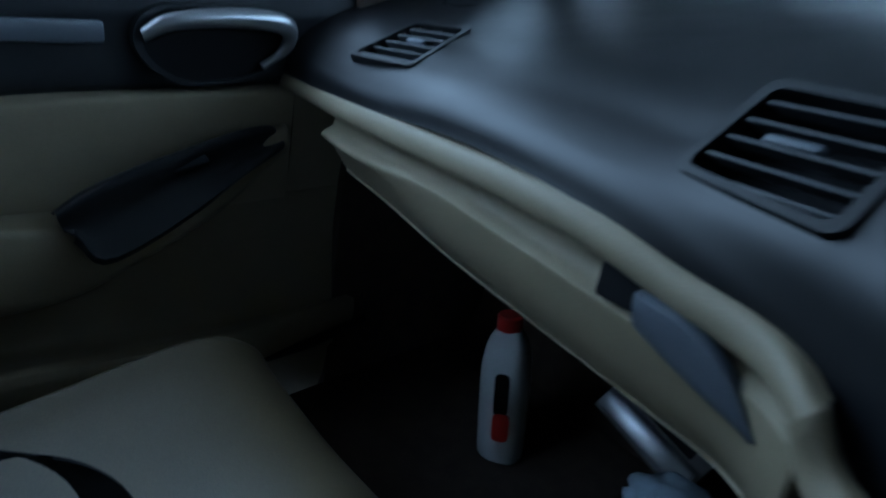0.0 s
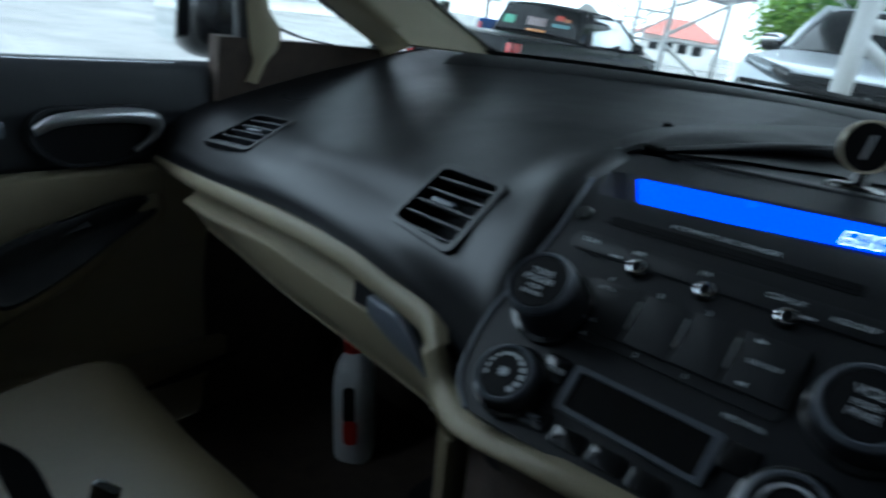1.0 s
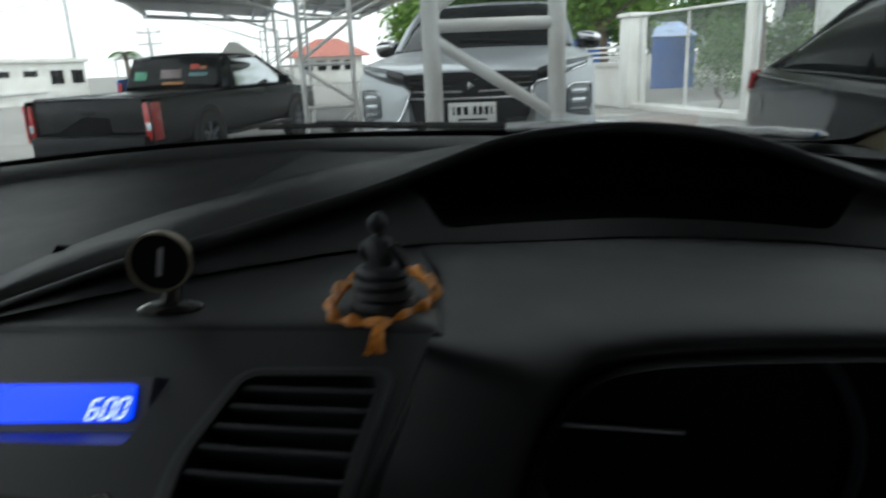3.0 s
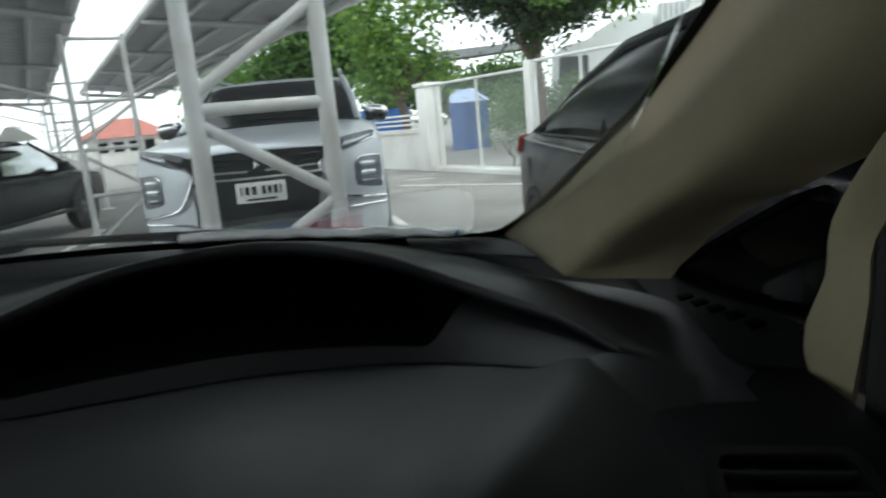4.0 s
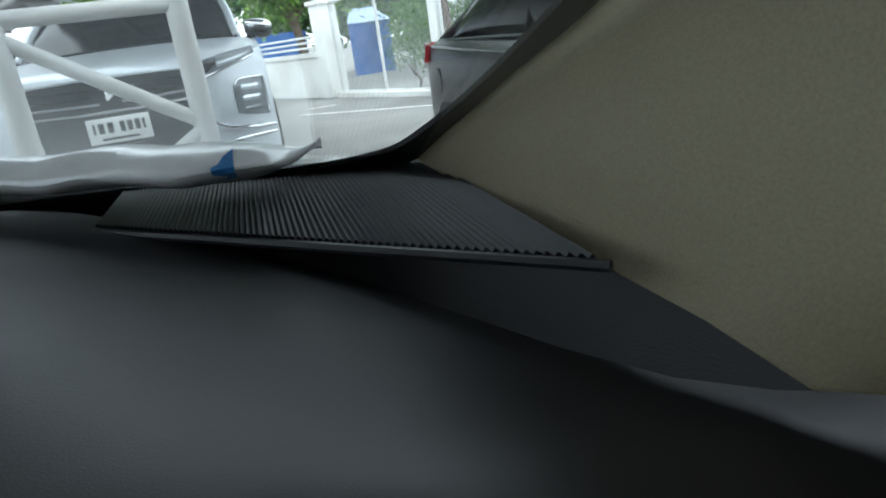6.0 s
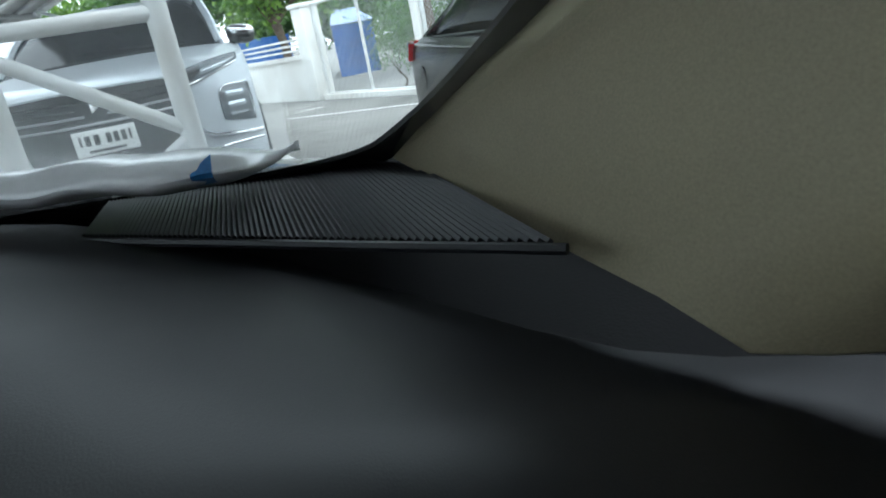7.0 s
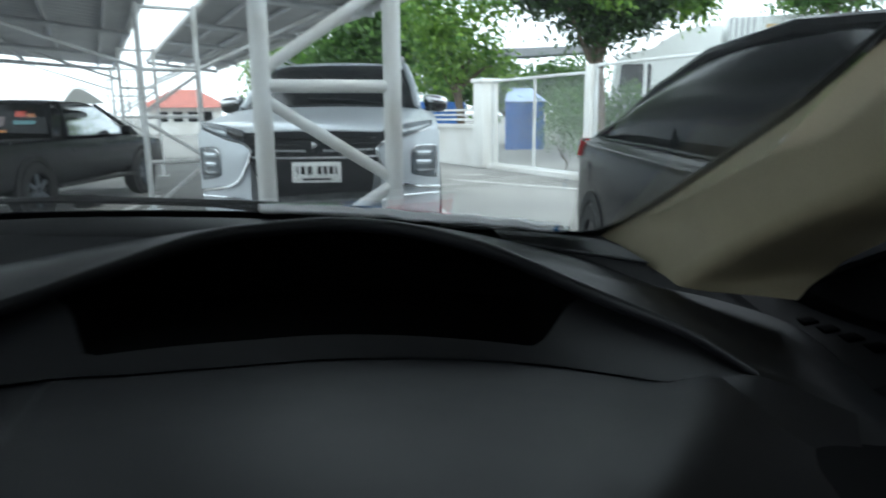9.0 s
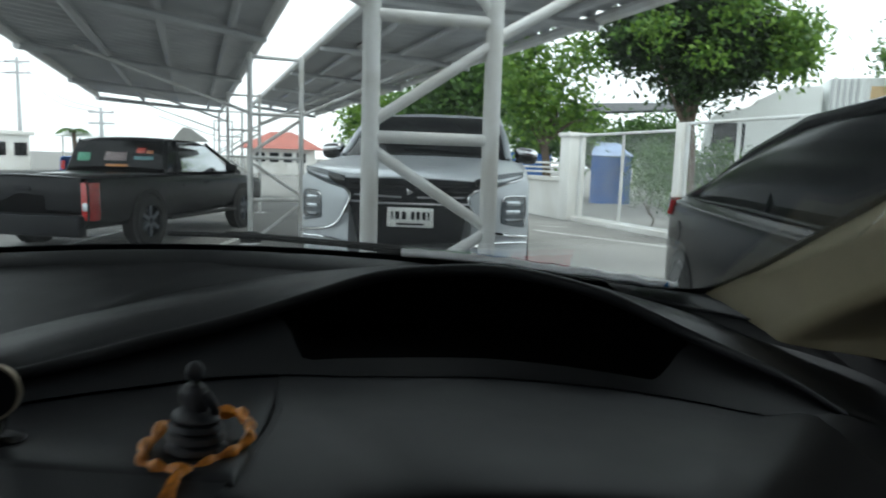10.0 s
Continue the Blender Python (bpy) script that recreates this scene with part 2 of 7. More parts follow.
def lettering(text, size, material, parent, m, name="lettering", align="CENTER"):
    """Printed words in the built-in font, as a thin mesh."""
    cu = bpy.data.curves.new(name, "FONT")
    cu.body, cu.size, cu.align_x, cu.align_y, cu.extrude = text, size, align, "CENTER", 0.0002
    ob = bpy.data.objects.new(name, cu)
    scene.collection.objects.link(ob)
    dg = bpy.context.evaluated_depsgraph_get()
    me = bpy.data.meshes.new_from_object(ob.evaluated_get(dg))
    bpy.data.objects.remove(ob)
    bpy.data.curves.remove(cu)
    me.materials.clear()
    me.materials.append(material)
    o = new(name, me)
    o.parent = parent
    o.matrix_local = m
    return o


def frame_from(o, ex, ey):
    ex = Vector(ex).normalized()
    n = ex.cross(Vector(ey)).normalized()
    ey2 = n.cross(ex)
    return Matrix(((ex.x, ey2.x, n.x, o[0]), (ex.y, ey2.y, n.y, o[1]), (ex.z, ey2.z, n.z, o[2]), (0, 0, 0, 1)))


def inside_outline(x, y, outline):
    """Whether a point lies in a polygon."""
    hit, k = False, len(outline)
    for i in range(k):
        (x0, y0), (x1, y1) = outline[i], outline[(i + 1) % k]
        if (y0 > y) != (y1 > y) and x < x0 + (x1 - x0) * (y - y0) / (y1 - y0):
            hit = not hit
    return hit


def cut_openings(bm, openings, margin=0.003):
    """Takes away the faces of a skin that lie in the openings: (placing matrix, outline) each."""
    for m, outline in openings:
        inv = m.inverted()
        c = Vector((sum(p[0] for p in outline) / len(outline), sum(p[1] for p in outline) / len(outline)))
        wide = [tuple(c + (Vector(p) - c) * (1 + margin / (Vector(p) - c).length)) for p in outline]
        gone = []
        for f in bm.faces:
            q = inv @ f.calc_center_median()
            if abs(q.z) < 0.05 and inside_outline(q.x, q.y, wide):
                gone.append(f)
        bmesh.ops.delete(bm, geom=gone, context="FACES")
    return bm


def settle(bm, m, outline):
    """The placing matrix moved and turned onto the skin that it lies on."""
    inv = m.inverted()
    pts = []
    for v in bm.verts:
        q = inv @ v.co
        if abs(q.z) < 0.05 and inside_outline(q.x, q.y, [(x * 1.15, y * 1.15) for x, y in outline]):
            pts.append(v.co)
    p = np.array(pts)
    c = p.mean(0)
    n = Vector(np.linalg.svd(p - c)[2][2])
    z = m.to_3x3().col[2]
    if n.dot(z) < 0:
        n.negate()
    o = m.translation + n * (Vector(c) - m.translation).dot(n)
    ex = (m.to_3x3().col[0] - n * m.to_3x3().col[0].dot(n)).normalized()
    return frame_from(o, ex, n.cross(ex))


def solid(bm, thick):
    bmesh.ops.recalc_face_normals(bm, faces=bm.faces)
    bmesh.ops.solidify(bm, geom=bm.faces[:], thickness=thick)
    return bm


def smooth01(a, b, v):
    t = min(1, max(0, (v - a) / (b - a)))
    return t * t * (3 - 2 * t)


# ================================================================ CAR INTERIOR
# ---------------------------------------------------------------- shell
floor_bm = box(-0.74, 0.80, -1.6, 0.55, 0.24, 0.30)
floor = finish("floor", floor_bm, M_CARPET, smooth=False)
tagged(floor, "dark brown carpeted car floor in deep shade", "floor", kind="structure")
fw = sheet([[(-0.76, 0.40, 0.28), (-0.76, 0.47, 0.45), (-0.76, 0.44, 0.72), (-0.76, 0.46, 0.86)],
            [(0.76, 0.40, 0.28), (0.76, 0.47, 0.45), (0.76, 0.44, 0.72), (0.76, 0.46, 0.86)]], 2, 8, 0.02)
tagged(finish("wall_firewall", fw, M_CARPET), "dark carpeted front wall of the footwell", "wall", kind="structure")
for s in (-1, 1):
    kx, kz = (0.800, 0.895) if s > 0 else (0.752, 0.925)
    kick = box(s * kx - 0.013, s * kx + 0.013, 0.100, 0.66, 0.22, kz)
    tagged(finish("wall_kick", kick, M_CARPET), "dark side wall of the footwell", "wall", kind="structure")
roof = sheet([[(-0.56, -1.7, 1.30), (-0.6, -1.0, 1.37), (-0.60, -0.25, 1.355)], [(-0.3, -1.7, 1.34), (-0.3, -1.0, 1.42), (-0.3, -0.22, 1.40)],
              [(0.3, -1.7, 1.34), (0.3, -1.0, 1.42), (0.3, -0.22, 1.40)], [(0.56, -1.7, 1.30), (0.6, -1.0, 1.37), (0.60, -0.25, 1.355)]], 9, 7, 0.03)
tagged(finish("ceiling", roof, M_BEIGEFAB), "beige cloth headliner of the car roof", "ceiling", kind="structure")
rear = sheet([[(-0.74, -1.6, 0.26), (-0.74, -1.68, 0.9)], [(0.74, -1.6, 0.26), (0.74, -1.68, 0.9)]], 3, 5, 0.03)
tagged(finish("wall_rear", rear, M_BEIGEFAB), "beige rear bulkhead of the cabin", "wall", kind="structure")
back_glass = finish("window_back", sheet([[(-0.74, -1.68, 0.905), (-0.56, -1.70, 1.31)], [(0.74, -1.68, 0.905), (0.56, -1.70, 1.31)]], 3, 3, 0.004), M_TINT)
tagged(back_glass, "dark tinted rear window of the car", "window", kind="structure")


def side_rear(s):
    """Closes the cabin behind the front door: trim below, a tinted window above."""
    bm = sheet([[(s * 0.74, -1.65, 0.26), (s * 0.74, -1.65, 0.88)], [(s * 0.74, -0.62, 0.26), (s * 0.74, -0.62, 0.88)]], 2, 3, 0.03)
    tagged(finish("wall_side", bm, M_BEIGEFAB), "beige rear door trim of the car", "wall", kind="structure")
    g = sheet([[(s * 0.74, -1.65, 0.885), (s * 0.6, -1.65, 1.32)], [(s * 0.74, -0.66, 0.885), (s * 0.615, -0.66, 1.36)]], 2, 2, 0.004)
    ob = finish("window_rear", g, M_TINT)
    tagged(ob, "dark tinted rear side window", "window", kind="structure")
    p = sheet([[(s * 0.74, -0.67, 0.88), (s * 0.612, -0.67, 1.36)], [(s * 0.735, -0.55, 0.88), (s * 0.608, -0.55, 1.36)]], 2, 4, 0.03)
    tagged(finish("pillar_middle", p, M_PILLAR), "beige middle pillar trim beside the front door", "pillar", kind="structure")


side_rear(-1)
side_rear(1)


# ---------------------------------------------------------------- windscreen and pillars
def cowl(x):
    """Foot of the windscreen in plan and height."""
    return 0.755 - 0.165 * (x / 0.63) ** 2, 0.974 - 0.028 * max(0.0, -x / 0.66) ** 2 - 0.004 * max(0.0, x / 0.6) ** 2


def ws_rows():
    rows = []
    for x in (-0.70, -0.5, -0.25, 0.0, 0.25, 0.5, 0.70):
        y, z = cowl(x)
        top_x = x * 0.86
        rows.append([(x, y + 0.03, z - 0.012), (x * 0.97, y - 0.30, z + 0.155), (top_x * 1.03, y - 0.62, z + 0.295), (top_x, -0.20 + 0.03 * (1 - (x / 0.7) ** 2), 1.385)])
    return rows


ws = sheet(ws_rows(), 19, 13, 0.004)
windscreen = finish("windscreen", ws, M_WSGLASS)
windscreen.visible_shadow = False
tagged(windscreen, "clear raked windscreen of the car", "windscreen", kind="structure")


def frit(s):
    """Black ceramic border where the glass meets the pillar trim."""
    line = [(0.40, 0.690, 0.9655), (0.50, 0.660, 0.967), (0.60, 0.618, 0.970), (0.632, 0.583, 0.984), (0.668, 0.503, 1.026), (0.695, 0.39, 1.085), (0.712, 0.325, 1.124), (0.702, 0.1, 1.224), (0.642, -0.2, 1.362)]
    inner = [(0.40, 0.682, 0.972), (0.50, 0.652, 0.973), (0.594, 0.609, 0.977), (0.624, 0.572, 0.991), (0.654, 0.498, 1.031), (0.682, 0.387, 1.089), (0.699, 0.322, 1.127), (0.689, 0.1, 1.227), (0.629, -0.2, 1.364)]
    line, inner = [[(x * s, y - 0.003, z - 0.007) for x, y, z in l] for l in (line, inner)]
    if s < 0:
        line, inner = [[(x, y, z - 0.016) for x, y, z in l] for l in (line, inner)]
    bm = sheet([line, inner], 2, 60, 0.002)
    ob = finish("windscreen_border", bm, M_BLACK)
    tagged(ob, "black dotted border band of the windscreen", "trim", kind="structure")


frit(1)
frit(-1)
foot_rows = []
for x in np.linspace(-0.64, 0.44, 30):
    y, z = cowl(x)
    foot_rows.append([(x, y + 0.016, z - 0.011), (x, y - 0.014, z + 0.0045)])
tagged(finish("windscreen_border", sheet(foot_rows, 0, 3, 0.002), M_BLACK), "black border band along the foot of the windscreen", "trim", kind="structure")


def pillar(s):
    dz = 0.0 if s > 0 else -0.017
    e = [(0.622, 0.598, 0.962), (0.664, 0.505, 1.018), (0.692, 0.390, 1.079), (0.710, 0.325, 1.118), (0.702, 0.10, 1.218), (0.640, -0.22, 1.362)]
    g = [(0.645, 0.398, 0.962), (0.667, 0.335, 0.998), (0.682, 0.270, 1.029), (0.695, 0.215, 1.055), (0.685, 0.02, 1.150), (0.620, -0.26, 1.322)]
    h = [(0.750, 0.440, 0.930), (0.738, 0.36, 0.972), (0.741, 0.27, 1.018), (0.741, 0.185, 1.056), (0.725, 0.0, 1.135), (0.655, -0.27, 1.315)]
    pane_line = [(0.425, 0.949), (0.170, 1.056), (0.162, 1.040), (0.176, 0.982), (0.200, 0.963), (0.255, 0.950), (0.380, 0.938)]
    front = [(0.150, 0.880), (0.167, 0.908), (0.197, 0.930), (0.200, 0.957), (0.178, 0.984), (0.169, 1.020), (0.158, 1.060), (0.02, 1.138)]
    rear_ = [(0.146, 0.880), (0.158, 0.908), (0.152, 0.930), (0.147, 0.960), (0.143, 0.985), (0.138, 1.030), (0.125, 1.075), (-0.04, 1.165)]
    dx, qx, qc = 0.0, 0.745, Vector((0.29, 0.985 + dz))
    if s > 0:
        e[0] = (0.624, 0.594, 0.966)
        g = [(0.657, 0.437, 0.950), (0.676, 0.372, 0.990), (0.690, 0.305, 1.024), (0.700, 0.240, 1.054), (0.690, 0.04, 1.152), (0.622, -0.25, 1.322)]
        h = [(0.748, 0.412, 0.943), (0.776, 0.392, 0.984), (0.786, 0.33, 1.022), (0.786, 0.26, 1.047), (0.765, 0.05, 1.13), (0.69, -0.24, 1.31)]
        pane_line = [(0.520, 0.924), (0.382, 0.986), (0.287, 1.028), (0.243, 1.041), (0.229, 1.029), (0.231, 0.991), (0.242, 0.954), (0.264, 0.940), (0.373, 0.923), (0.500, 0.908)]
        front = [(0.196, 0.822), (0.229, 0.873), (0.256, 0.889), (0.268, 0.911), (0.266, 0.935), (0.240, 0.985), (0.227, 1.029), (0.130, 1.105)]
        rear_ = [(0.190, 0.822), (0.214, 0.872), (0.213, 0.892), (0.211, 0.913), (0.206, 0.940), (0.200, 0.975), (0.190, 1.024), (0.090, 1.100)]
        dx, qx, qc = 0.050, 0.792, Vector((0.36, 0.970))
    rows = []
    for k_, crisp, hollow in ((0.0, 0.97, 0.0), (0.10, 0.86, 0.003), (0.28, 0.72, 0.012), (0.55, 0.62, 0.016), (1.0, 0.55, 0.010), (2.0, 0.45, 0.004), (3.0, 0.36, 0.0), (4.0, 0.20, 0.0), (5.0, 0.20, 0.0)):
        i_ = min(4, int(k_))
        a, b, c = (Vector(l[i_]).lerp(Vector(l[i_ + 1]), k_ - i_) for l in (e, g, h))
        a, b, c = (Vector((s * p[0], p[1], p[2] + dz)) for p in (a, b, c))
        out = []
        for t in np.linspace(0, 1, 17):
            # two faces with a soft fold between them, hollowed above the lower rim
            q = a * (1 - t) ** 2 + b * 2 * t * (1 - t) + c * t * t
            k = (a.lerp(b, min(1, 2 * t)) if t < 0.5 else b.lerp(c, 2 * t - 1))
            p = q.lerp(k, crisp)
            w_ = hollow * smooth01(0.52, 0.85, t)
            out.append(p + Vector((s * w_ * 0.7, w_ * 0.9, w_ * 0.25)))
        rows.append(out)
    bm = sheet(rows, 48, 0, 0.004)
    ob = finish("pillar_trim", bm, M_PILLAR, auto=80)
    tagged(ob, "beige plastic windscreen pillar trim", "pillar trim", kind="structure")
    # quarter light
    qi = rounded([(y, z + dz) for y, z in pane_line], 0.012, 4)
    m = Matrix(((0, 0, s, s * qx), (1, 0, 0, 0), (0, 1, 0, 0), (0, 0, 0, 1)))
    w = thing("window_quarter", "dark-edged small triangular quarter window", "window", kind="structure")
    pane = part("pane", moved(prism(qi, 0.004, 0.008), m), M_GLASS if s < 0 else M_TINT, w)
    pane.visible_shadow = s > 0
    qo = [tuple(qc + (Vector(p) - qc) * 1.07) for p in qi]
    part("seal", moved(frame_ring(qo, qi, -0.006, 0.012), m), M_RUBBER, w)
    # post between quarter light and door glass
    xs = [x + dx for x in (0.736, 0.738, 0.740, 0.741, 0.741, 0.741, 0.739, 0.712)]
    post = sheet([[(s * (x + 0.004), y + 0.004, z + dz) for x, (y, z) in zip(xs, front)],
                  [(s * (x - 0.008), (y0 + y1) / 2 + 0.006, (z0 + z1) / 2 + dz) for x, (y0, z0), (y1, z1) in zip(xs, front, rear_)],
                  [(s * x, y, z + dz) for x, (y, z) in zip(xs, rear_)]], 11, 26, 0.004)
    tagged(finish("pillar_post", post, M_PILLAR, auto=80), "beige slim post beside the quarter window", "pillar trim", kind="structure")
    # door glass, its rear-view mirror post seal
    dg = sheet([[(s * (0.752 + dx), -0.56, 0.875), (s * (0.752 + dx), 0.15 + dx, 0.885)], [(s * (0.715 + dx), -0.56, 1.16), (s * (0.725 + dx), 0.05 + dx, 1.12)], [(s * (0.64 + dx * 0.5), -0.56, 1.36), (s * (0.655 + dx * 0.5), -0.28, 1.33)]], 7, 9, 0.004)
    ob = finish("window_door", dg, M_SIDEGLASS if s < 0 else M_FRONTTINT)
    tagged(ob, "raised front door window pane", "window", kind="structure")
    seal = pipe([(s * (0.752 + dx), 0.150 + dx, 0.88 + dz), (s * (0.752 + dx), 0.142 + dx, 1.0 + dz), (s * (0.745 + dx), 0.10 + dx, 1.085 + dz), (s * (0.715 + dx), -0.08 + dx, 1.19 + dz), (s * 0.672, -0.30, 1.335)], 0.013)
    tagged(finish("window_seal", seal, M_RUBBER), "black rubber seal of the door window", "trim", kind="structure")


pillar(1)
pillar(-1)

# ---------------------------------------------------------------- dashboard
# centre panel: its plane, and the roll of its upper part away from the driver
M_FACE = frame_from((0.0185, 0.0173, 0.9765), (0.995, -0.070, 0.072), (-0.0127, 0.7027, 0.7114)) @ Matrix.Scale(1.1126, 4)
ROLL_FROM, ROLL_TO, ROLL = -0.105, -0.060, radians(33)


def face_roll(y):
    """Where a height on the flat panel comes to lie once its upper part is rolled back: y, z and the angle."""
    if y <= ROLL_FROM:
        return y, 0.0, 0.0
    n = 40
    d = (y - ROLL_FROM) / n
    y1, z1 = ROLL_FROM, 0.0
    for k in range(n):
        a = ROLL * min(1.0, (k + 0.5) * d / (ROLL_TO - ROLL_FROM))
        y1 += math.cos(a) * d
        z1 -= math.sin(a) * d
    return y1, z1, ROLL * min(1.0, (y - ROLL_FROM) / (ROLL_TO - ROLL_FROM))


def rolled(p):
    y, z, a = face_roll(p[1])
    return Vector((p[0], y + p[2] * math.sin(a), z + p[2] * math.cos(a)))


def face_point(x, y, z=0.0):
    return M_FACE @ rolled((x, y, z))


dash = thing("dashboard", "black grained car dashboard with beige lower trim", "dashboard")

# openings of the air vents: placing and outline
VENT_MID = (frame_from((-0.190, -0.034, 0.858), (1, -0.30, 0.10), (0.10, 0.70, 0.72)), [(-0.046, -0.028), (0.045, -0.034), (0.049, 0.029), (-0.033, 0.032)])
VENT_END = (frame_from((-0.560, 0.056, 0.838), (1, -0.05, 0.12), (0.05, 0.9, 0.42)), [(-0.050, -0.040), (0.042, -0.040), (0.032, 0.036), (-0.044, 0.036)])
VENT_RIGHT = (frame_from((0.688, 0.105, 0.900), (1, 0.0, -0.16), (0.0, 0.85, 0.55)), [(-0.040, -0.036), (0.045, -0.036), (0.045, 0.036), (-0.030, 0.036)])

# passenger top pad, from the beige strip up to the windscreen
pad_sections = [
    (-0.735, [(0.015, 0.775), (0.022, 0.800), (0.050, 0.822), (0.105, 0.845), (0.24, 0.880), (0.40, 0.912), (0.51, 0.930), (0.57, 0.938), (0.62, 0.935)]),
    (-0.575, [(-0.007, 0.783), (0.000, 0.800), (0.030, 0.818), (0.095, 0.845), (0.24, 0.885), (0.42, 0.918), (0.55, 0.938), (0.615, 0.946), (0.66, 0.944)]),
    (-0.400, [(-0.036, 0.803), (-0.030, 0.818), (0.000, 0.840), (0.060, 0.868), (0.22, 0.905), (0.42, 0.930), (0.58, 0.947), (0.68, 0.955), (0.72, 0.953)]),
    (-0.250, [(-0.060, 0.801), (-0.054, 0.818), (-0.030, 0.845), (0.020, 0.884), (0.16, 0.920), (0.38, 0.938), (0.58, 0.953), (0.72, 0.961), (0.75, 0.959)]),
    (-0.150, [(-0.077, 0.772), (-0.082, 0.800), (-0.072, 0.842), (-0.010, 0.896), (0.13, 0.928), (0.36, 0.942), (0.58, 0.957), (0.735, 0.965), (0.77, 0.963)]),
    (-0.086, [(-0.104, 0.745), (-0.108, 0.788), (-0.094, 0.840), (-0.021, 0.911), (0.12, 0.930), (0.36, 0.944), (0.58, 0.959), (0.745, 0.967), (0.78, 0.965)]),
    (-0.064, [(-0.110, 0.715), (-0.100, 0.745), (-0.070, 0.785), (0.015, 0.862), (0.12, 0.910), (0.36, 0.944), (0.58, 0.959), (0.745, 0.967), (0.78, 0.965)]),
    (-0.040, [(-0.095, 0.705), (-0.090, 0.740), (-0.060, 0.780), (0.020, 0.850), (0.13, 0.900), (0.36, 0.938), (0.58, 0.957), (0.747, 0.967), (0.78, 0.965)]),
    (0.000, [(-0.090, 0.700), (-0.085, 0.735), (-0.055, 0.775), (0.025, 0.840), (0.14, 0.885), (0.36, 0.930), (0.58, 0.955), (0.75, 0.968), (0.78, 0.966)]),
    (0.120, [(-0.090, 0.700), (-0.085, 0.735), (-0.055, 0.775), (0.025, 0.820), (0.14, 0.865), (0.36, 0.915), (0.58, 0.953), (0.742, 0.966), (0.77, 0.964)]),
    (0.260, [(-0.090, 0.700), (-0.085, 0.735), (-0.055, 0.775), (0.025, 0.800), (0.14, 0.845), (0.36, 0.890), (0.58, 0.950), (0.715, 0.962), (0.75, 0.960)]),
]
pad = sheet([[(x, y, z) for y, z in prof] for x, prof in pad_sections], 150, 130)
VENT_MID = (settle(pad, *VENT_MID), VENT_MID[1])
VENT_END = (settle(pad, *VENT_END), VENT_END[1])
pad = solid(cut_openings(pad, (VENT_MID, VENT_END)), 0.006)
part("top_pad", pad, M_DASH, dash)
# sill up to the quarter windows
for s in (-1, 1):
    rows = []
    for y in np.linspace(0.135, 0.60, 18):
        if s < 0:
            zp = float(np.interp(y, (0.105, 0.24, 0.40, 0.51, 0.57), (0.845, 0.880, 0.912, 0.930, 0.938)))
            rows.append([(-0.725, y, zp - 0.006), (-0.734, y, zp + 0.002), (-0.741, y, max(0.926, zp + 0.001)), (-0.748, y, max(0.924, zp - 0.006))])
        else:
            zp = 0.936 - 0.020 * smooth01(0.24, 0.50, y) - 0.045 * smooth01(0.268, 0.225, y)
            rows.append([(0.722, y, zp - 0.016), (0.748, y, zp - 0.006), (0.772, y, zp), (0.788, y, zp + 0.004), (0.796, y, zp - 0.004)])
    part("window_sill", sheet(rows, 0, 10, 0.003), M_SILL, dash)
# raised strip along the windscreen
rows = []
for x in np.linspace(-0.62, 0.52, 24):
    y, z = cowl(x)
    zz = z - 0.006 - 0.030 * smooth01(0.22, 0.46, x)
    rows.append([(x, y - 0.125, zz - 0.018), (x, y - 0.105, zz - 0.004), (x, y - 0.06, zz + 0.004), (x, y - 0.02, zz + 0.002), (x, y + 0.02, zz - 0.01)])
part("windscreen_ledge", sheet(rows, 24, 16, 0.004), M_HOOD, dash)

# hood: lip, outer skin, insert, shelf
lip = [(-0.060, 0.062, 0.936), (-0.030, 0.105, 0.9435), (0.000, 0.143, 0.951), (0.030, 0.1779, 0.956), (0.050, 0.2174, 0.9575), (0.075, 0.2551, 0.9615), (0.105, 0.2846, 0.9669), (0.140, 0.3169, 0.9748), (0.180, 0.3545, 0.9867), (0.240, 0.4018, 1.0037),
       (0.300, 0.4268, 1.0098), (0.360, 0.4317, 1.0123), (0.420, 0.4201, 1.0083), (0.480, 0.401, 0.9967), (0.520, 0.3912, 0.9821), (0.555, 0.3759, 0.9691), (0.590, 0.3500, 0.9585), (0.622, 0.315, 0.950), (0.650, 0.264, 0.9385)]
seam = [(-0.056, 0.056, 0.9345), (-0.015, 0.0853, 0.9381), (0.015, 0.1181, 0.9377), (0.035, 0.1503, 0.9365), (0.065, 0.1861, 0.9344), (0.095, 0.2132, 0.9333), (0.125, 0.2372, 0.9331), (0.155, 0.2548, 0.9322), (0.190, 0.2693, 0.9317), (0.240, 0.2835, 0.9299),
        (0.300, 0.300, 0.9286), (0.360, 0.3167, 0.9272), (0.420, 0.3266, 0.9245), (0.480, 0.3243, 0.9234), (0.520, 0.3137, 0.9241), (0.555, 0.2984, 0.9248), (0.590, 0.2788, 0.9261), (0.625, 0.2568, 0.9290), (0.650, 0.2560, 0.9362)]
# outer edge of the hood's left wing, where it meets the passenger pad
crease = [(-0.100, 0.052, 0.9220), (-0.117, 0.105, 0.9295), (-0.121, 0.170, 0.9345), (-0.117, 0.240, 0.9380), (-0.105, 0.320, 0.9410), (-0.075, 0.410, 0.9450), (-0.030, 0.500, 0.9500), (0.030, 0.590, 0.9540), (0.100, 0.660, 0.9570)]
NS = 97
lipc, seamc, creasec = catmull(lip, NS), catmull(seam, NS), catmull(crease, 41)


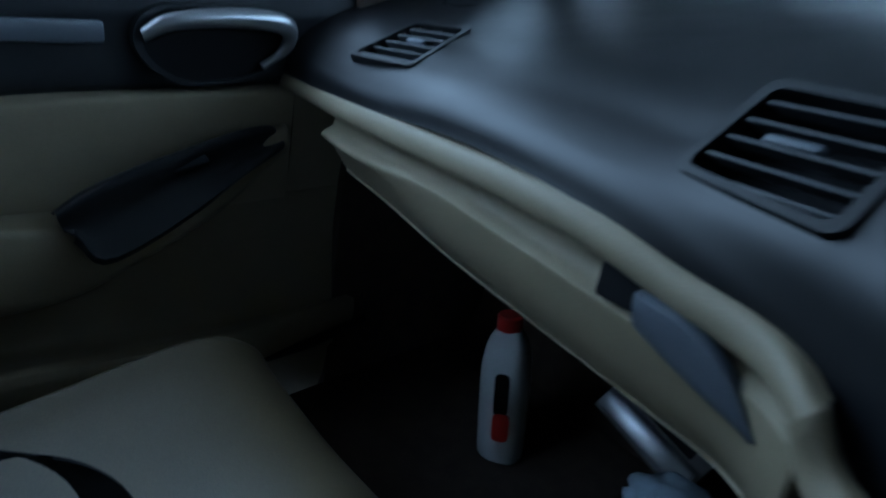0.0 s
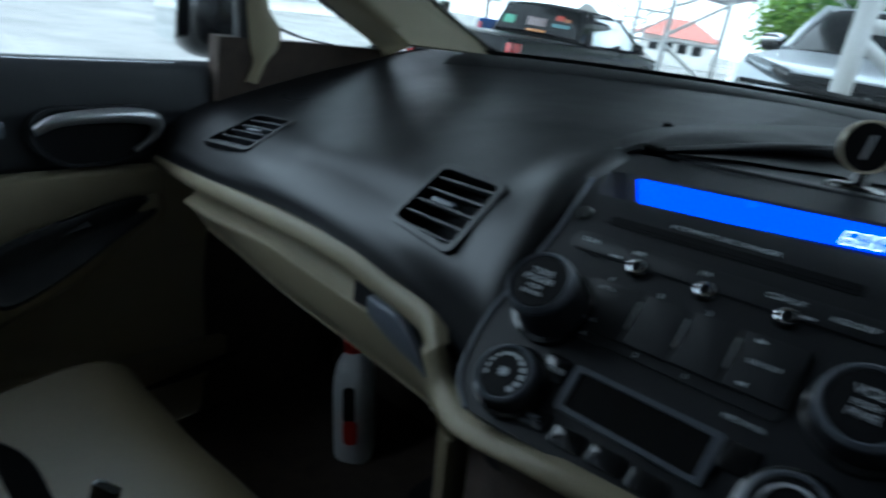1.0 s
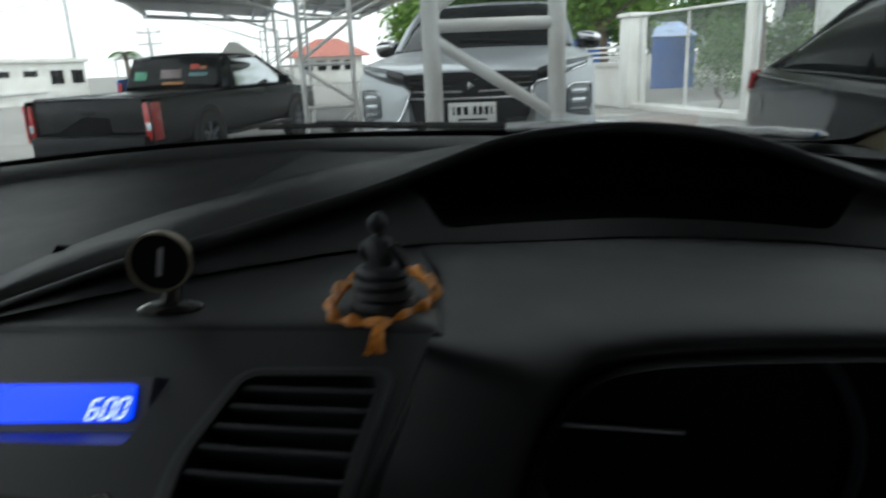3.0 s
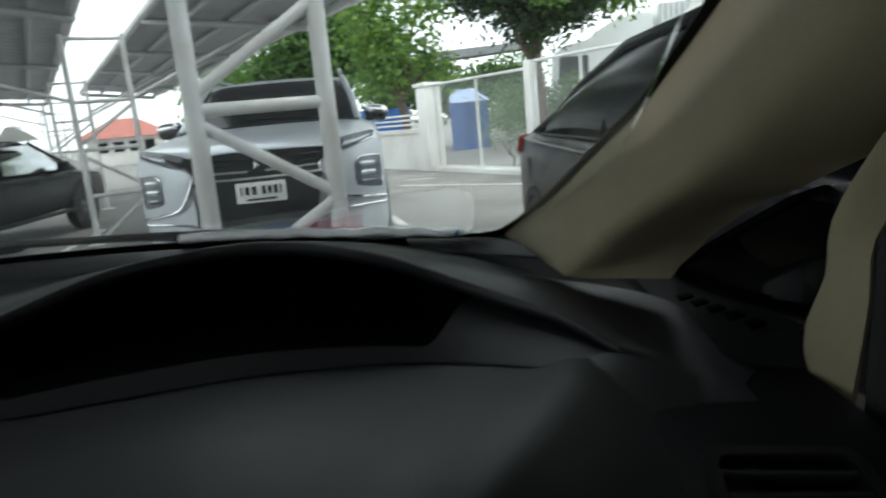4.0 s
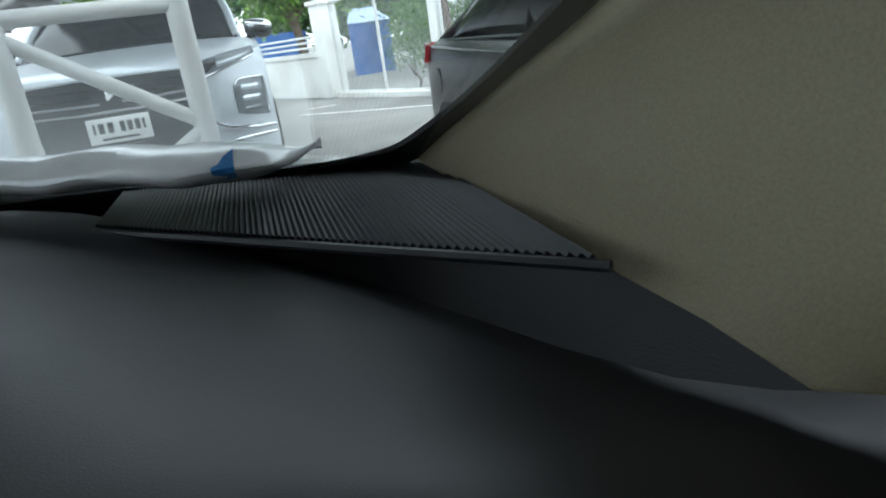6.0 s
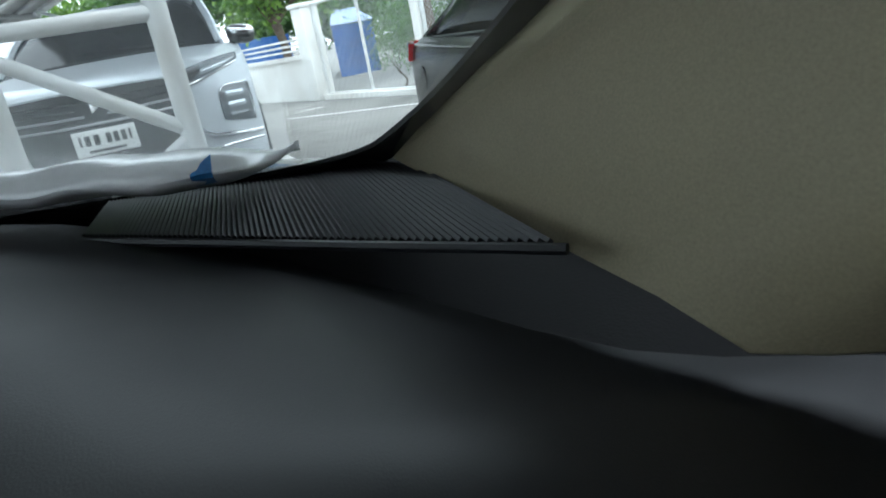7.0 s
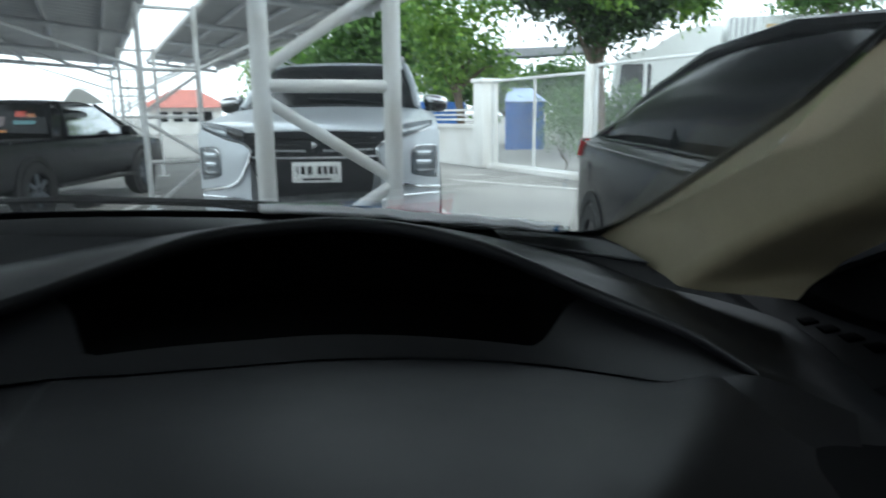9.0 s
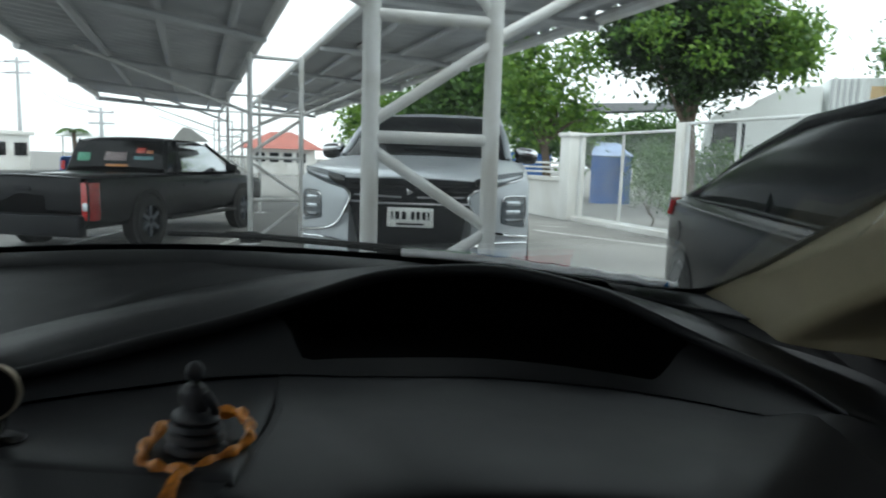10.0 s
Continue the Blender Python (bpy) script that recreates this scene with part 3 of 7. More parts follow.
def foot_edge(e):
    """Edge of the dashboard along the demister strip, the pillar foot and the window sill."""
    line = [(0.470, 0.640, 0.958), (0.545, 0.556, 0.9600), (0.590, 0.508, 0.9565), (0.640, 0.456, 0.9455), (0.690, 0.442, 0.9360), (0.745, 0.432, 0.9200), (0.755, 0.350, 0.9180), (0.755, 0.270, 0.9160), (0.745, 0.205, 0.9120)]
    return Vector(catmull(line, 101)[int(round(e * 100))])


outer_rows, lip_rows, insert_rows, cavity_rows = [], [], [], []
for i in range(NS):
    L, S = Vector(lipc[i]), Vector(seamc[i])
    u = i / (NS - 1)
    # outward in plan: away from the seam
    out = Vector((L.x - S.x, L.y - S.y, 0))
    out = out.normalized() if out.length > 1e-4 else Vector((-1, 0, 0))
    th = 0.0035 + 0.0075 * smooth01(0.0, 0.25, u) * (1 - 0.75 * smooth01(0.86, 1.0, u))
    a = L + out * 0.022 + Vector((0, 0, -0.006))
    top = L + out * 0.008
    fr = L - out * 0.002 + Vector((0, 0, -th * 0.45))
    un = L + out * 0.001 + Vector((0, 0, -th))
    back = L + out * 0.012 + Vector((0, 0, -th - 0.002))
    lip_rows.append([a, top + Vector((0, 0, 0.0005)), L, fr, un, back])
    # outer skin down to the pad or the windscreen foot
    w = smooth01(0.12, 0.24, L.x)
    near = Vector(creasec[min(40, int(i * 40 / 43))])
    yy, zz = cowl(L.x * 1.02 - 0.02)
    far = Vector((L.x * 1.02 - 0.02, yy + 0.01, zz - 0.012))
    if L.x > 0.47:
        far = far.lerp(foot_edge(min(1.0, (L.x - 0.47) / 0.172)), smooth01(0.46, 0.52, L.x))
    far = near.lerp(far, w)
    mid = a.lerp(far, 0.45) + Vector((0, 0, 0.004 + 0.004 * (1 - w)))
    outer_rows.append([a, a.lerp(mid, 0.35) + Vector((0, 0, 0.002 * (1 - w))), mid, far])
    # insert and hollow
    inside = smooth01(0.150, 0.200, L.x) * (1 - smooth01(0.512, 0.566, L.x))
    b = S.lerp(back, 0.16)
    insert_rows.append([S, S.lerp(b.lerp(back, 1 - inside), 0.5), b.lerp(back, 1 - inside)])
    if inside > 0.02:
        c1 = Vector((L.x, b.y + 0.12 * inside, b.z + 0.004))
        c2 = Vector((L.x, b.y + 0.13 * inside, b.z + 0.03))
        cavity_rows.append([b.lerp(back, 1 - inside), c1.lerp(back, 1 - inside), c2.lerp(back, 1 - inside), back])
for p0, p1 in (((0.652, 0.258, 0.936), (0.745, 0.175, 0.912)), ((0.644, 0.244, 0.930), (0.690, 0.140, 0.914)), ((0.622, 0.240, 0.922), (0.650, 0.130, 0.908))):
    p0, p1 = Vector(p0), Vector(p1)
    outer_rows.append([p0, p0.lerp(p1, 0.2), p0.lerp(p1, 0.5), p1])
part("hood_skin", sheet(outer_rows, 0, 24, 0.005), M_DASH, dash)
part("hood_lip", sheet(lip_rows, 0, 14), M_HOOD, dash, "soft rounded black lip of the instrument hood")
part("hood_insert", sheet(insert_rows, 0, 10), M_INSERT, dash)
# the shade deep in this hollow is painted by its near-black material
part("speedometer_recess", sheet(cavity_rows, 0, 10, smooth_v=False), M_RECESS_SHADE, dash, "recess of the upper instrument, its deep shade put into the colour")

corner = [[(0.628, 0.268, 0.9330), (0.652, 0.256, 0.9372), (0.690, 0.222, 0.9285)], [(0.606, 0.252, 0.9285), (0.636, 0.232, 0.9310), (0.676, 0.192, 0.9220)], [(0.580, 0.215, 0.9270), (0.615, 0.185, 0.9260), (0.655, 0.140, 0.9130)]]
part("hood_corner", sheet(corner, 14, 14, 0.004), M_COWL, dash)

# shelf between radio panel and hood
shelf_rows = []
for i in range(0, 9):
    S = Vector(seam[i])
    P = face_point((-0.062, -0.035, -0.008, 0.025, 0.060, 0.095, 0.130, 0.165, 0.2035)[i], 0.012)
    S2 = S + (S - P).normalized() * 0.004
    m1, m2 = P.lerp(S2, 0.10) + Vector((0, 0, 0.002)), P.lerp(S2, 0.5) + Vector((0, 0, -0.002))
    shelf_rows.append([P + Vector((0, -0.004, -0.006)), P, m1, m2, S2 + Vector((0, 0, -0.003))])
shelf_rows.append([p + Vector((0.004, 0.002, -0.006)) for p in shelf_rows[-1]])
part("shelf", sheet(shelf_rows, 44, 24), M_COWL, dash)

# cluster hood right of the tall vent, and the right end of the dashboard
arch = [(0.276, -0.150, 0.750), (0.280, -0.110, 0.800), (0.284, -0.075, 0.835), (0.287, -0.055, 0.855), (0.290, -0.035, 0.872), (0.293, -0.015, 0.888), (0.297, 0.005, 0.902), (0.303, 0.025, 0.914), (0.314, 0.045, 0.924), (0.332, 0.062, 0.931), (0.358, 0.070, 0.935), (0.392, 0.075, 0.937), (0.430, 0.078, 0.939),
        (0.462, 0.080, 0.940), (0.487, 0.080, 0.940), (0.505, 0.075, 0.936), (0.522, 0.065, 0.922), (0.540, 0.055, 0.875), (0.550, 0.05, 0.720)]
outer = [face_point(0.2035, y) for y in (-0.236, -0.150, -0.105, -0.085, -0.065, -0.045, -0.025, -0.005, 0.012)] + [Vector((0.232, 0.150, 0.944)), seam[8], seam[9], seam[11], seam[13], seam[15], seam[16], (0.640, 0.244, 0.9325), (0.690, 0.060, 0.880), (0.715, 0.020, 0.720)]
rows = []
for A, B in zip(arch, outer):
    A, B = Vector(A), Vector(B)
    inn = A + Vector((0, 0.03, -0.012)) + (Vector((0.40, 0, 0.80)) - Vector((A.x, 0, A.z))).normalized() * 0.010
    flat = smooth01(0.88, 0.935, A.z)
    dn = Vector((0, 0.002, -0.007)) * flat
    rows.append([inn + dn, A + Vector((0, 0.008, -0.004)) + dn, A + dn, A.lerp(B, 0.035) + Vector((0, -0.004, -0.001 * flat)), A.lerp(B, 0.10) + Vector((0, -0.005, 0.0030)), A.lerp(B, 0.24) + Vector((0, -0.004, 0.0058)), A.lerp(B, 0.50) + Vector((0, -0.003, 0.0052)), B + Vector((0, 0, -0.0015)), B + Vector((0, 0.004, -0.006))])
part("cluster_hood", sheet(rows, 90, 30, 0.004), M_COWL, dash)
# right end
re = [
    [(0.570, 0.020, 0.800), (0.580, 0.090, 0.890), (0.590, 0.195, 0.914), (0.598, 0.250, 0.918), (0.610, 0.330, 0.915), (0.590, 0.450, 0.920), (0.565, 0.620, 0.920)],
    [(0.640, -0.010, 0.800), (0.645, 0.060, 0.890), (0.655, 0.150, 0.920), (0.660, 0.235, 0.922), (0.650, 0.330, 0.915), (0.640, 0.450, 0.920), (0.620, 0.620, 0.920)],
    [(0.770, 0.000, 0.780), (0.772, 0.060, 0.870), (0.774, 0.140, 0.905), (0.776, 0.240, 0.915), (0.776, 0.330, 0.905), (0.776, 0.430, 0.900), (0.770, 0.600, 0.900)],
]
end = sheet(re, 50, 110)
VENT_RIGHT = (settle(end, *VENT_RIGHT), VENT_RIGHT[1])
part("dash_end", solid(cut_openings(end, (VENT_RIGHT,)), 0.005), M_SILL, dash)
# seam groove and ribbed demister strip at the foot of the pillar
strip_rows = []
for t in np.linspace(0, 1, 8):
    a = Vector((0.510, 0.586, 0.9640)).lerp(Vector((0.636, 0.470, 0.9640)), t)
    b = Vector((0.500, 0.700, 0.9645)).lerp(Vector((0.626, 0.602, 0.9645)), t)
    strip_rows.append([a, a.lerp(b, 0.5), b])
part("demister_strip", sheet(strip_rows, 10, 8, 0.002), M_BLACK, dash)
for k in range(72):
    t = k / 71
    a = Vector((0.511, 0.587, 0.9646)).lerp(Vector((0.635, 0.472, 0.9646)), t)
    b = Vector((0.501, 0.698, 0.9651)).lerp(Vector((0.625, 0.603, 0.9651)), t)
    part("rib", pipe([a, b], 0.00075, 4), M_PANEL, dash)
part("strip_edge", pipe([(0.508, 0.585, 0.9638), (0.56, 0.538, 0.9638), (0.60, 0.501, 0.9638), (0.637, 0.468, 0.9636)], 0.0013, 6), M_PANEL, dash)
# body below the strip and the window sill
part("corner_base", sheet([[(0.30, 0.50, 0.930), (0.30, 0.74, 0.945)], [(0.55, 0.42, 0.925), (0.55, 0.70, 0.950)], [(0.72, 0.34, 0.905), (0.70, 0.60, 0.940)], [(0.79, 0.20, 0.890), (0.79, 0.62, 0.895)]], 16, 10, 0.006), M_SILL, dash)
# side demister slots: black plates whose colour stands for the shade inside
for k in range(5):
    y = 0.428 - 0.0325 * k
    slot = moved(box(-0.006, 0.006, -0.0105, 0.0105, -0.003, 0.0006, 0.0003), Matrix.Translation((0.768, y, 0.9160 + 0.0195 * smooth01(0.50, 0.24, y) + 0.0006)) @ Euler((radians(-7), radians(-12), radians(-10))).to_matrix().to_4x4())
    part("demister_slot", slot, M_RECESS_SHADE, dash)

# instrument cluster deep in the lower hood
cl = moved(prism(rounded([(0.225, 0.72), (0.57, 0.72), (0.56, 0.86), (0.5, 0.93), (0.3, 0.93), (0.24, 0.87)], 0.03), 0, 0.01), Matrix(((1, 0, 0, 0), (0, 0, -1, 0.16), (0, 1, 0, 0), (0, 0, 0, 1))))
part("instrument_backing", cl, M_BLACK, dash)
hoodwall = sheet([[(a[0], a[1] - 0.01, a[2] - 0.008) for a in arch], [(0.40 + (a[0] - 0.40) * 0.97, 0.165, 0.80 + (a[2] - 0.80) * 0.93) for a in arch]], 2, 60)
part("cluster_wall", hoodwall, M_BLACK, dash)
ring = turned([(0.100, 0.0), (0.104, 0.006), (0.100, 0.012), (0.096, 0.006), (0.100, 0.0)], 48)
part("gauge_ring", moved(ring, Matrix.Translation((0.385, 0.145, 0.835)) @ Euler((radians(90), 0, 0)).to_matrix().to_4x4()), M_GREY, dash)
part("gauge_needle", moved(box(-0.08, 0.0, -0.001, 0.001, -0.0012, 0.0012), Matrix.Translation((0.385, 0.140, 0.846))), M_LETTER, dash)
lower = sheet([[(0.21, -0.20, 0.76), (0.22, -0.16, 0.55)], [(0.74, -0.05, 0.76), (0.74, -0.05, 0.55)]], 4, 4, 0.006)
part("lower_panel", lower, M_BEIGE, dash)

# beige strip and glovebox
edge = [(-0.735, 0.022, 0.776), (-0.64, 0.006, 0.779), (-0.573, -0.007, 0.7825), (-0.495, -0.019, 0.790), (-0.362, -0.041, 0.801), (-0.27, -0.055, 0.803), (-0.20, -0.067, 0.796), (-0.160, -0.080, 0.790), (-0.124, -0.108, 0.778)]
edgec = catmull(edge, 50)
rows = []
for x, y, z in edgec:
    w = smooth01(-0.6, -0.45, x)
    h = 0.020 + 0.004 * w - 0.004 * smooth01(-0.18, -0.13, x)
    rows.append([(x, y + 0.012, z + 0.002), (x, y - 0.002, z + 0.001), (x, y - 0.008, z - h * 0.35), (x, y - 0.006, z - h * 0.8), (x, y + 0.003, z - h), (x, y + 0.014, z - h)])
part("beige_strip", sheet(rows, 0, 18, 0.003), M_BEIGE, dash, "beige rolled trim strip below the black pad")
rows = []
for x, y, z in edgec:
    if x < -0.62:
        continue
    w = smooth01(-0.58, -0.40, x)
    zt = 0.740 + 0.016 * w
    zb = 0.684 + 0.012 * (1 - w)
    rows.append([(x, y + 0.014, z - 0.020), (x, y + 0.012, zt + 0.006), (x, y + 0.001, zt), (x, y - 0.001, zt - 0.006), (x, y + 0.012, zb + 0.03), (x, y + 0.034, zb), (x, y + 0.05, zb - 0.006), (x, y + 0.20, zb - 0.01)])
lid = part("glovebox_lid", sheet(rows, 0, 34, 0.004), M_BEIGE, dash, "closed beige glovebox lid")
# recess and pull of the glovebox
rec = moved(prism(rounded([(-0.256, 0.758), (-0.220, 0.762), (-0.216, 0.782), (-0.256, 0.781)], 0.004), -0.004, 0.004), Matrix(((1, 0, 0, 0), (-0.16, 0, -1, -0.0970), (0, 1, 0, 0), (0, 0, 0, 1))))
part("pull_recess", rec, M_BLACK, lid)
pull = catmull([(-0.226, 0.779, 0), (-0.195, 0.776, 0), (-0.168, 0.762, 0), (-0.146, 0.737, 0)], 16)
pb = catmull([(-0.222, 0.757, 0), (-0.196, 0.748, 0), (-0.170, 0.739, 0), (-0.148, 0.733, 0)], 16)
rows = []
for a, b in zip(pull, pb):
    rows.append([(a[0], -0.0985 - 0.16 * a[0] - 0.004, a[1]), (a[0], -0.0985 - 0.16 * a[0] - 0.013, a[1] - 0.001), ((a[0] + b[0]) / 2, -0.0985 - 0.16 * b[0] - 0.014, (a[1] + b[1]) / 2), (b[0], -0.0985 - 0.16 * b[0] - 0.010, b[1] + 0.001), (b[0], -0.0985 - 0.16 * b[0] + 0.002, b[1])])
part("pull", sheet(rows, 0, 12, 0.002), M_GREY, lid, "grey satin glovebox pull")
# beige trim running down beside the centre console
skirt = []
rows = []
for p in catmull([(-0.124, -0.109, 0.778), (-0.106, -0.116, 0.758), (-0.077, -0.138, 0.759), (-0.040, -0.158, 0.772), (0.000, -0.170, 0.785), (0.041, -0.174, 0.791), (0.20, -0.176, 0.802)], 44):
    q = Vector(p)
    rows.append([q + Vector((0, 0.008, 0.003)), q + Vector((0, -0.001, 0.003)), q + Vector((-0.004, -0.005, -0.002)), q + Vector((-0.008, -0.005, -0.009)), q + Vector((-0.010, 0.003, -0.015)), q + Vector((-0.008, 0.016, -0.018))])
    skirt.append([q + Vector((0.004, 0.008, -0.006)), q + Vector((0.012, 0.040, -0.04)), q + Vector((0.016, 0.060, -0.15)), q + Vector((0.02, 0.065, -0.45))])
part("console_trim", sheet(rows, 0, 20, 0.003), M_BEIGE, dash, "beige console trim curving below the controls")
part("console_skirt", sheet(skirt, 0, 14, 0.004), M_CARPET, dash)
# console sides towards the floor
cs = sheet([[(-0.150, -0.06, 0.74), (-0.14, -0.04, 0.50), (-0.14, 0.0, 0.28)], [(-0.150, 0.46, 0.74), (-0.20, 0.46, 0.50), (-0.24, 0.46, 0.28)]], 4, 8, 0.01)
part("console_side", cs, M_BEIGE, dash)
# tweeter and blemish-free round cap near the door
tw = turned([(0.030, 0.0), (0.029, 0.003), (0.024, 0.004), (0.022, 0.002), (0.0, 0.003)], 32)
part("tweeter_grille", moved(tw, Matrix.Translation((-0.628, 0.190, 0.8655)) @ Euler((radians(13), radians(-2), 0)).to_matrix().to_4x4()), M_BLACK, dash)


# ---------------------------------------------------------------- air vents
def air_vent(parent, m, outline, slats, slope, tab, tab_mat, depth=0.03, frame_w=0.008, name="air_vent", lip_z=0.004):
    """A vent let into the dashboard: rim, dark box, slats across, and the little setting tab."""
    v = new(name)
    v.parent = parent
    v.matrix_local = m
    inner = rounded(outline, 0.008, 4)
    c = Vector((sum(p[0] for p in inner) / len(inner), sum(p[1] for p in inner) / len(inner)))
    wide = []
    for p in inner:
        d = Vector(p) - c
        wide.append(tuple(c + d * (1 + frame_w / d.length)))
    part("rim", frame_ring(wide, inner, -0.016, lip_z), M_DASH, v)
    bm = bmesh.new()
    top = [bm.verts.new((x, y, 0.001)) for x, y in inner]
    bot = [bm.verts.new((x, y, -depth)) for x, y in inner]
    k = len(inner)
    for i in range(k):
        bm.faces.new((top[i], top[(i + 1) % k], bot[(i + 1) % k], bot[i]))
    bm.faces.new(bot)
    part("duct", bm, M_BLACK, v)
    ys = [p[1] for p in inner]
    y0, y1 = min(ys), max(ys)

    def span(y):
        xs = []
        for i in range(k):
            a, b = inner[i], inner[(i + 1) % k]
            if (a[1] - y) * (b[1] - y) < 0:
                xs.append(a[0] + (b[0] - a[0]) * (y - a[1]) / (b[1] - a[1]))
        return (min(xs), max(xs)) if len(xs) > 1 else None

    for i in range(slats):
        y = y0 + (y1 - y0) * (i + 0.5) / slats
        s = span(y)
        if not s:
            continue
        bm = moved(box(s[0] + 0.0005, s[1] - 0.0005, -0.0085, 0.0085, -0.0011, 0.0011, 0.0007, 1), Matrix.Translation((0, y, -0.0075)) @ Euler((radians(slope), 0, 0)).to_matrix().to_4x4())
        part("slat", bm, M_BEZEL, v)
    part("tab", moved(box(-tab[2], tab[2], -0.0024, 0.0024, -0.004, 0.004, 0.0012), Matrix.Translation((tab[0], tab[1], 0.0))), tab_mat, v, "small setting tab")
    return v


air_vent(dash, *VENT_MID, 5, 106, (0.0, 0.0, 0.016), M_GREY, lip_z=0.003)
air_vent(dash, *VENT_END, 5, 106, (0.0, 0.0, 0.013), M_GREY, lip_z=0.003)
air_vent(dash, *VENT_RIGHT, 5, 106, (0.0, 0.0, 0.013), M_GREY, lip_z=0.003)

# ---------------------------------------------------------------- centre panel with the radio
radio = thing("centre_panel", "black centre console panel with car radio and blue display", "radio panel", m=M_FACE)
TOPW, BOTW = 0.012, -0.236
left_edge = catmull([(-0.112, TOPW, 0), (-0.108, -0.012, 0), (-0.097, -0.045, 0), (-0.087, -0.075, 0), (-0.083, -0.105, 0), (-0.088, -0.150, 0), (-0.092, -0.185, 0), (-0.086, -0.220, 0), (-0.070, BOTW, 0)], 26)
# the panel is built in bands round its openings
REC = [(-0.0775, -0.0730), (0.0965, -0.0655), (0.0890, -0.0255), (-0.0930, -0.0340)]
recess_in = rounded(REC, 0.004, 4)
VENT = [(0.1380, -0.1365), (0.1975, -0.1365), (0.1955, -0.0800), (0.1905, -0.0220), (0.1290, -0.0240), (0.1290, -0.0700)]


def panel_plate():
    bm = bmesh.new()
    outer_pts = [tuple(p[:2]) for p in left_edge] + [(0.2035, BOTW), (0.2035, TOPW)]
    loops = []
    for pts in (outer_pts, recess_in, rounded(VENT, 0.010, 4)):
        vs = [bm.verts.new((x, y, 0.0)) for x, y in pts]
        loops.append([bm.edges.new((vs[i], vs[(i + 1) % len(vs)])) for i in range(len(vs))])
    bmesh.ops.triangle_fill(bm, use_beauty=True, edges=[e for l in loops for e in l])
    r = bmesh.ops.extrude_face_region(bm, geom=bm.faces[:])
    for v in [g for g in r["geom"] if isinstance(g, bmesh.types.BMVert)]:
        v.co.z -= 0.012
    return bm


part("faceplate", panel_plate(), M_PANEL, radio)
rim = pipe([(x, y, 0.0005) for x, y, _ in left_edge], 0.0016, 6)
part("edge_bead", rim, M_GREY, radio, "thin grey bead along the panel edge")
# display in its recess
DISP = [(-0.0590, -0.0620), (0.0815, -0.0542), (0.0780, -0.0380), (-0.0700, -0.0425)]
bm = bmesh.new()
a = [bm.verts.new(rolled((x, y, 0.0))) for x, y in REC]
inner = [(-0.0670, -0.0665), (0.0880, -0.0580), (0.0850, -0.0340), (-0.0790, -0.0390)]
b = [bm.verts.new((x, y, -0.0265)) for x, y in inner]
for i in range(4):
    bm.faces.new((a[i], a[(i + 1) % 4], b[(i + 1) % 4], b[i]))
bm.faces.new(b)
part("display_recess", bm, M_BEZEL, radio)
part("display", prism(rounded(DISP, 0.003), -0.0262, -0.0250), M_LCD, radio, "glowing blue display")


def digit(ch, x, y, h, w, sl=0.12):
    """A seven-segment digit, slanted."""
    seg = {"6": "acdefg", "0": "abcdef"}[ch]
    t = h * 0.085
    lines = {"a": ((0, h), (w, h)), "b": ((w, h), (w, h / 2)), "c": ((w, h / 2), (w, 0)), "d": ((0, 0), (w, 0)), "e": ((0, 0), (0, h / 2)), "f": ((0, h / 2), (0, h)), "g": ((0, h / 2), (w, h / 2))}
    bms = []
    for s in seg:
        (x0, y0), (x1, y1) = lines[s]
        d = Vector((x1 - x0, y1 - y0))
        n = Vector((-d.y, d.x)).normalized() * t / 2
        d = d.normalized() * t * 0.55
        q = [Vector((x0, y0)) + d + n, Vector((x0, y0)) + d - n, Vector((x1, y1)) - d - n, Vector((x1, y1)) - d + n]
        bms.append(prism([(x + p.x + p.y * sl, y + p.y) for p in q], 0, 0.0004))
    return bms


for ch, x, y in (("6", 0.0575, -0.0545), ("0", 0.0650, -0.0540), ("0", 0.0722, -0.0535)):
    for bm in digit(ch, x, y, 0.0088, 0.0046):
        part("clock_segment", moved(bm, Matrix.Translation((0, 0, -0.0250))), M_LCDTXT, radio, "pale segment of the clock")
# disc slot, its legend
part("disc_slot", prism(rounded([(-0.056, -0.0970), (0.0820, -0.0975), (0.0820, -0.0905), (-0.056, -0.0900)], 0.003), -0.004, 0.0006), M_BLACK, radio, "narrow black disc slot")
part("slot_lip", prism(rounded([(-0.053, -0.0948), (0.0785, -0.0953), (0.0785, -0.0928), (-0.053, -0.0923)], 0.001), 0.0004, 0.0009), M_BLACK, radio)
S = lambda x, y, z=0.001: Matrix.Translation((x, y, z))  # noqa: E731
lettering("6 COMPACT DISC CHANGER", 0.0046, M_LETTER, radio, S(0.010, -0.0862))
# round buttons
for bx, by, br in ((0.1014, -0.0936, 0.0072), (-0.0745, -0.0940, 0.0056)):
    part("button", moved(turned([(br, -0.001), (br, 0.0012), (br * 0.86, 0.002), (0.0, 0.0016)], 28), S(bx, by, 0)), M_GLOSSBLK, radio)
part("eject_mark", prism([(0.0990, -0.0948), (0.1038, -0.0948), (0.1014, -0.0916)], 0.0020, 0.0024), M_LETTER, radio)
part("eject_bar", prism([(0.0990, -0.0962), (0.1038, -0.0962), (0.1038, -0.0955), (0.0990, -0.0955)], 0.0020, 0.0024), M_LETTER, radio)
part("status_lamp", moved(turned([(0.0012, 0), (0.001, 0.0008), (0.0, 0.001)], 12), S(-0.0575, -0.0955, 0)), M_RUBBER, radio)
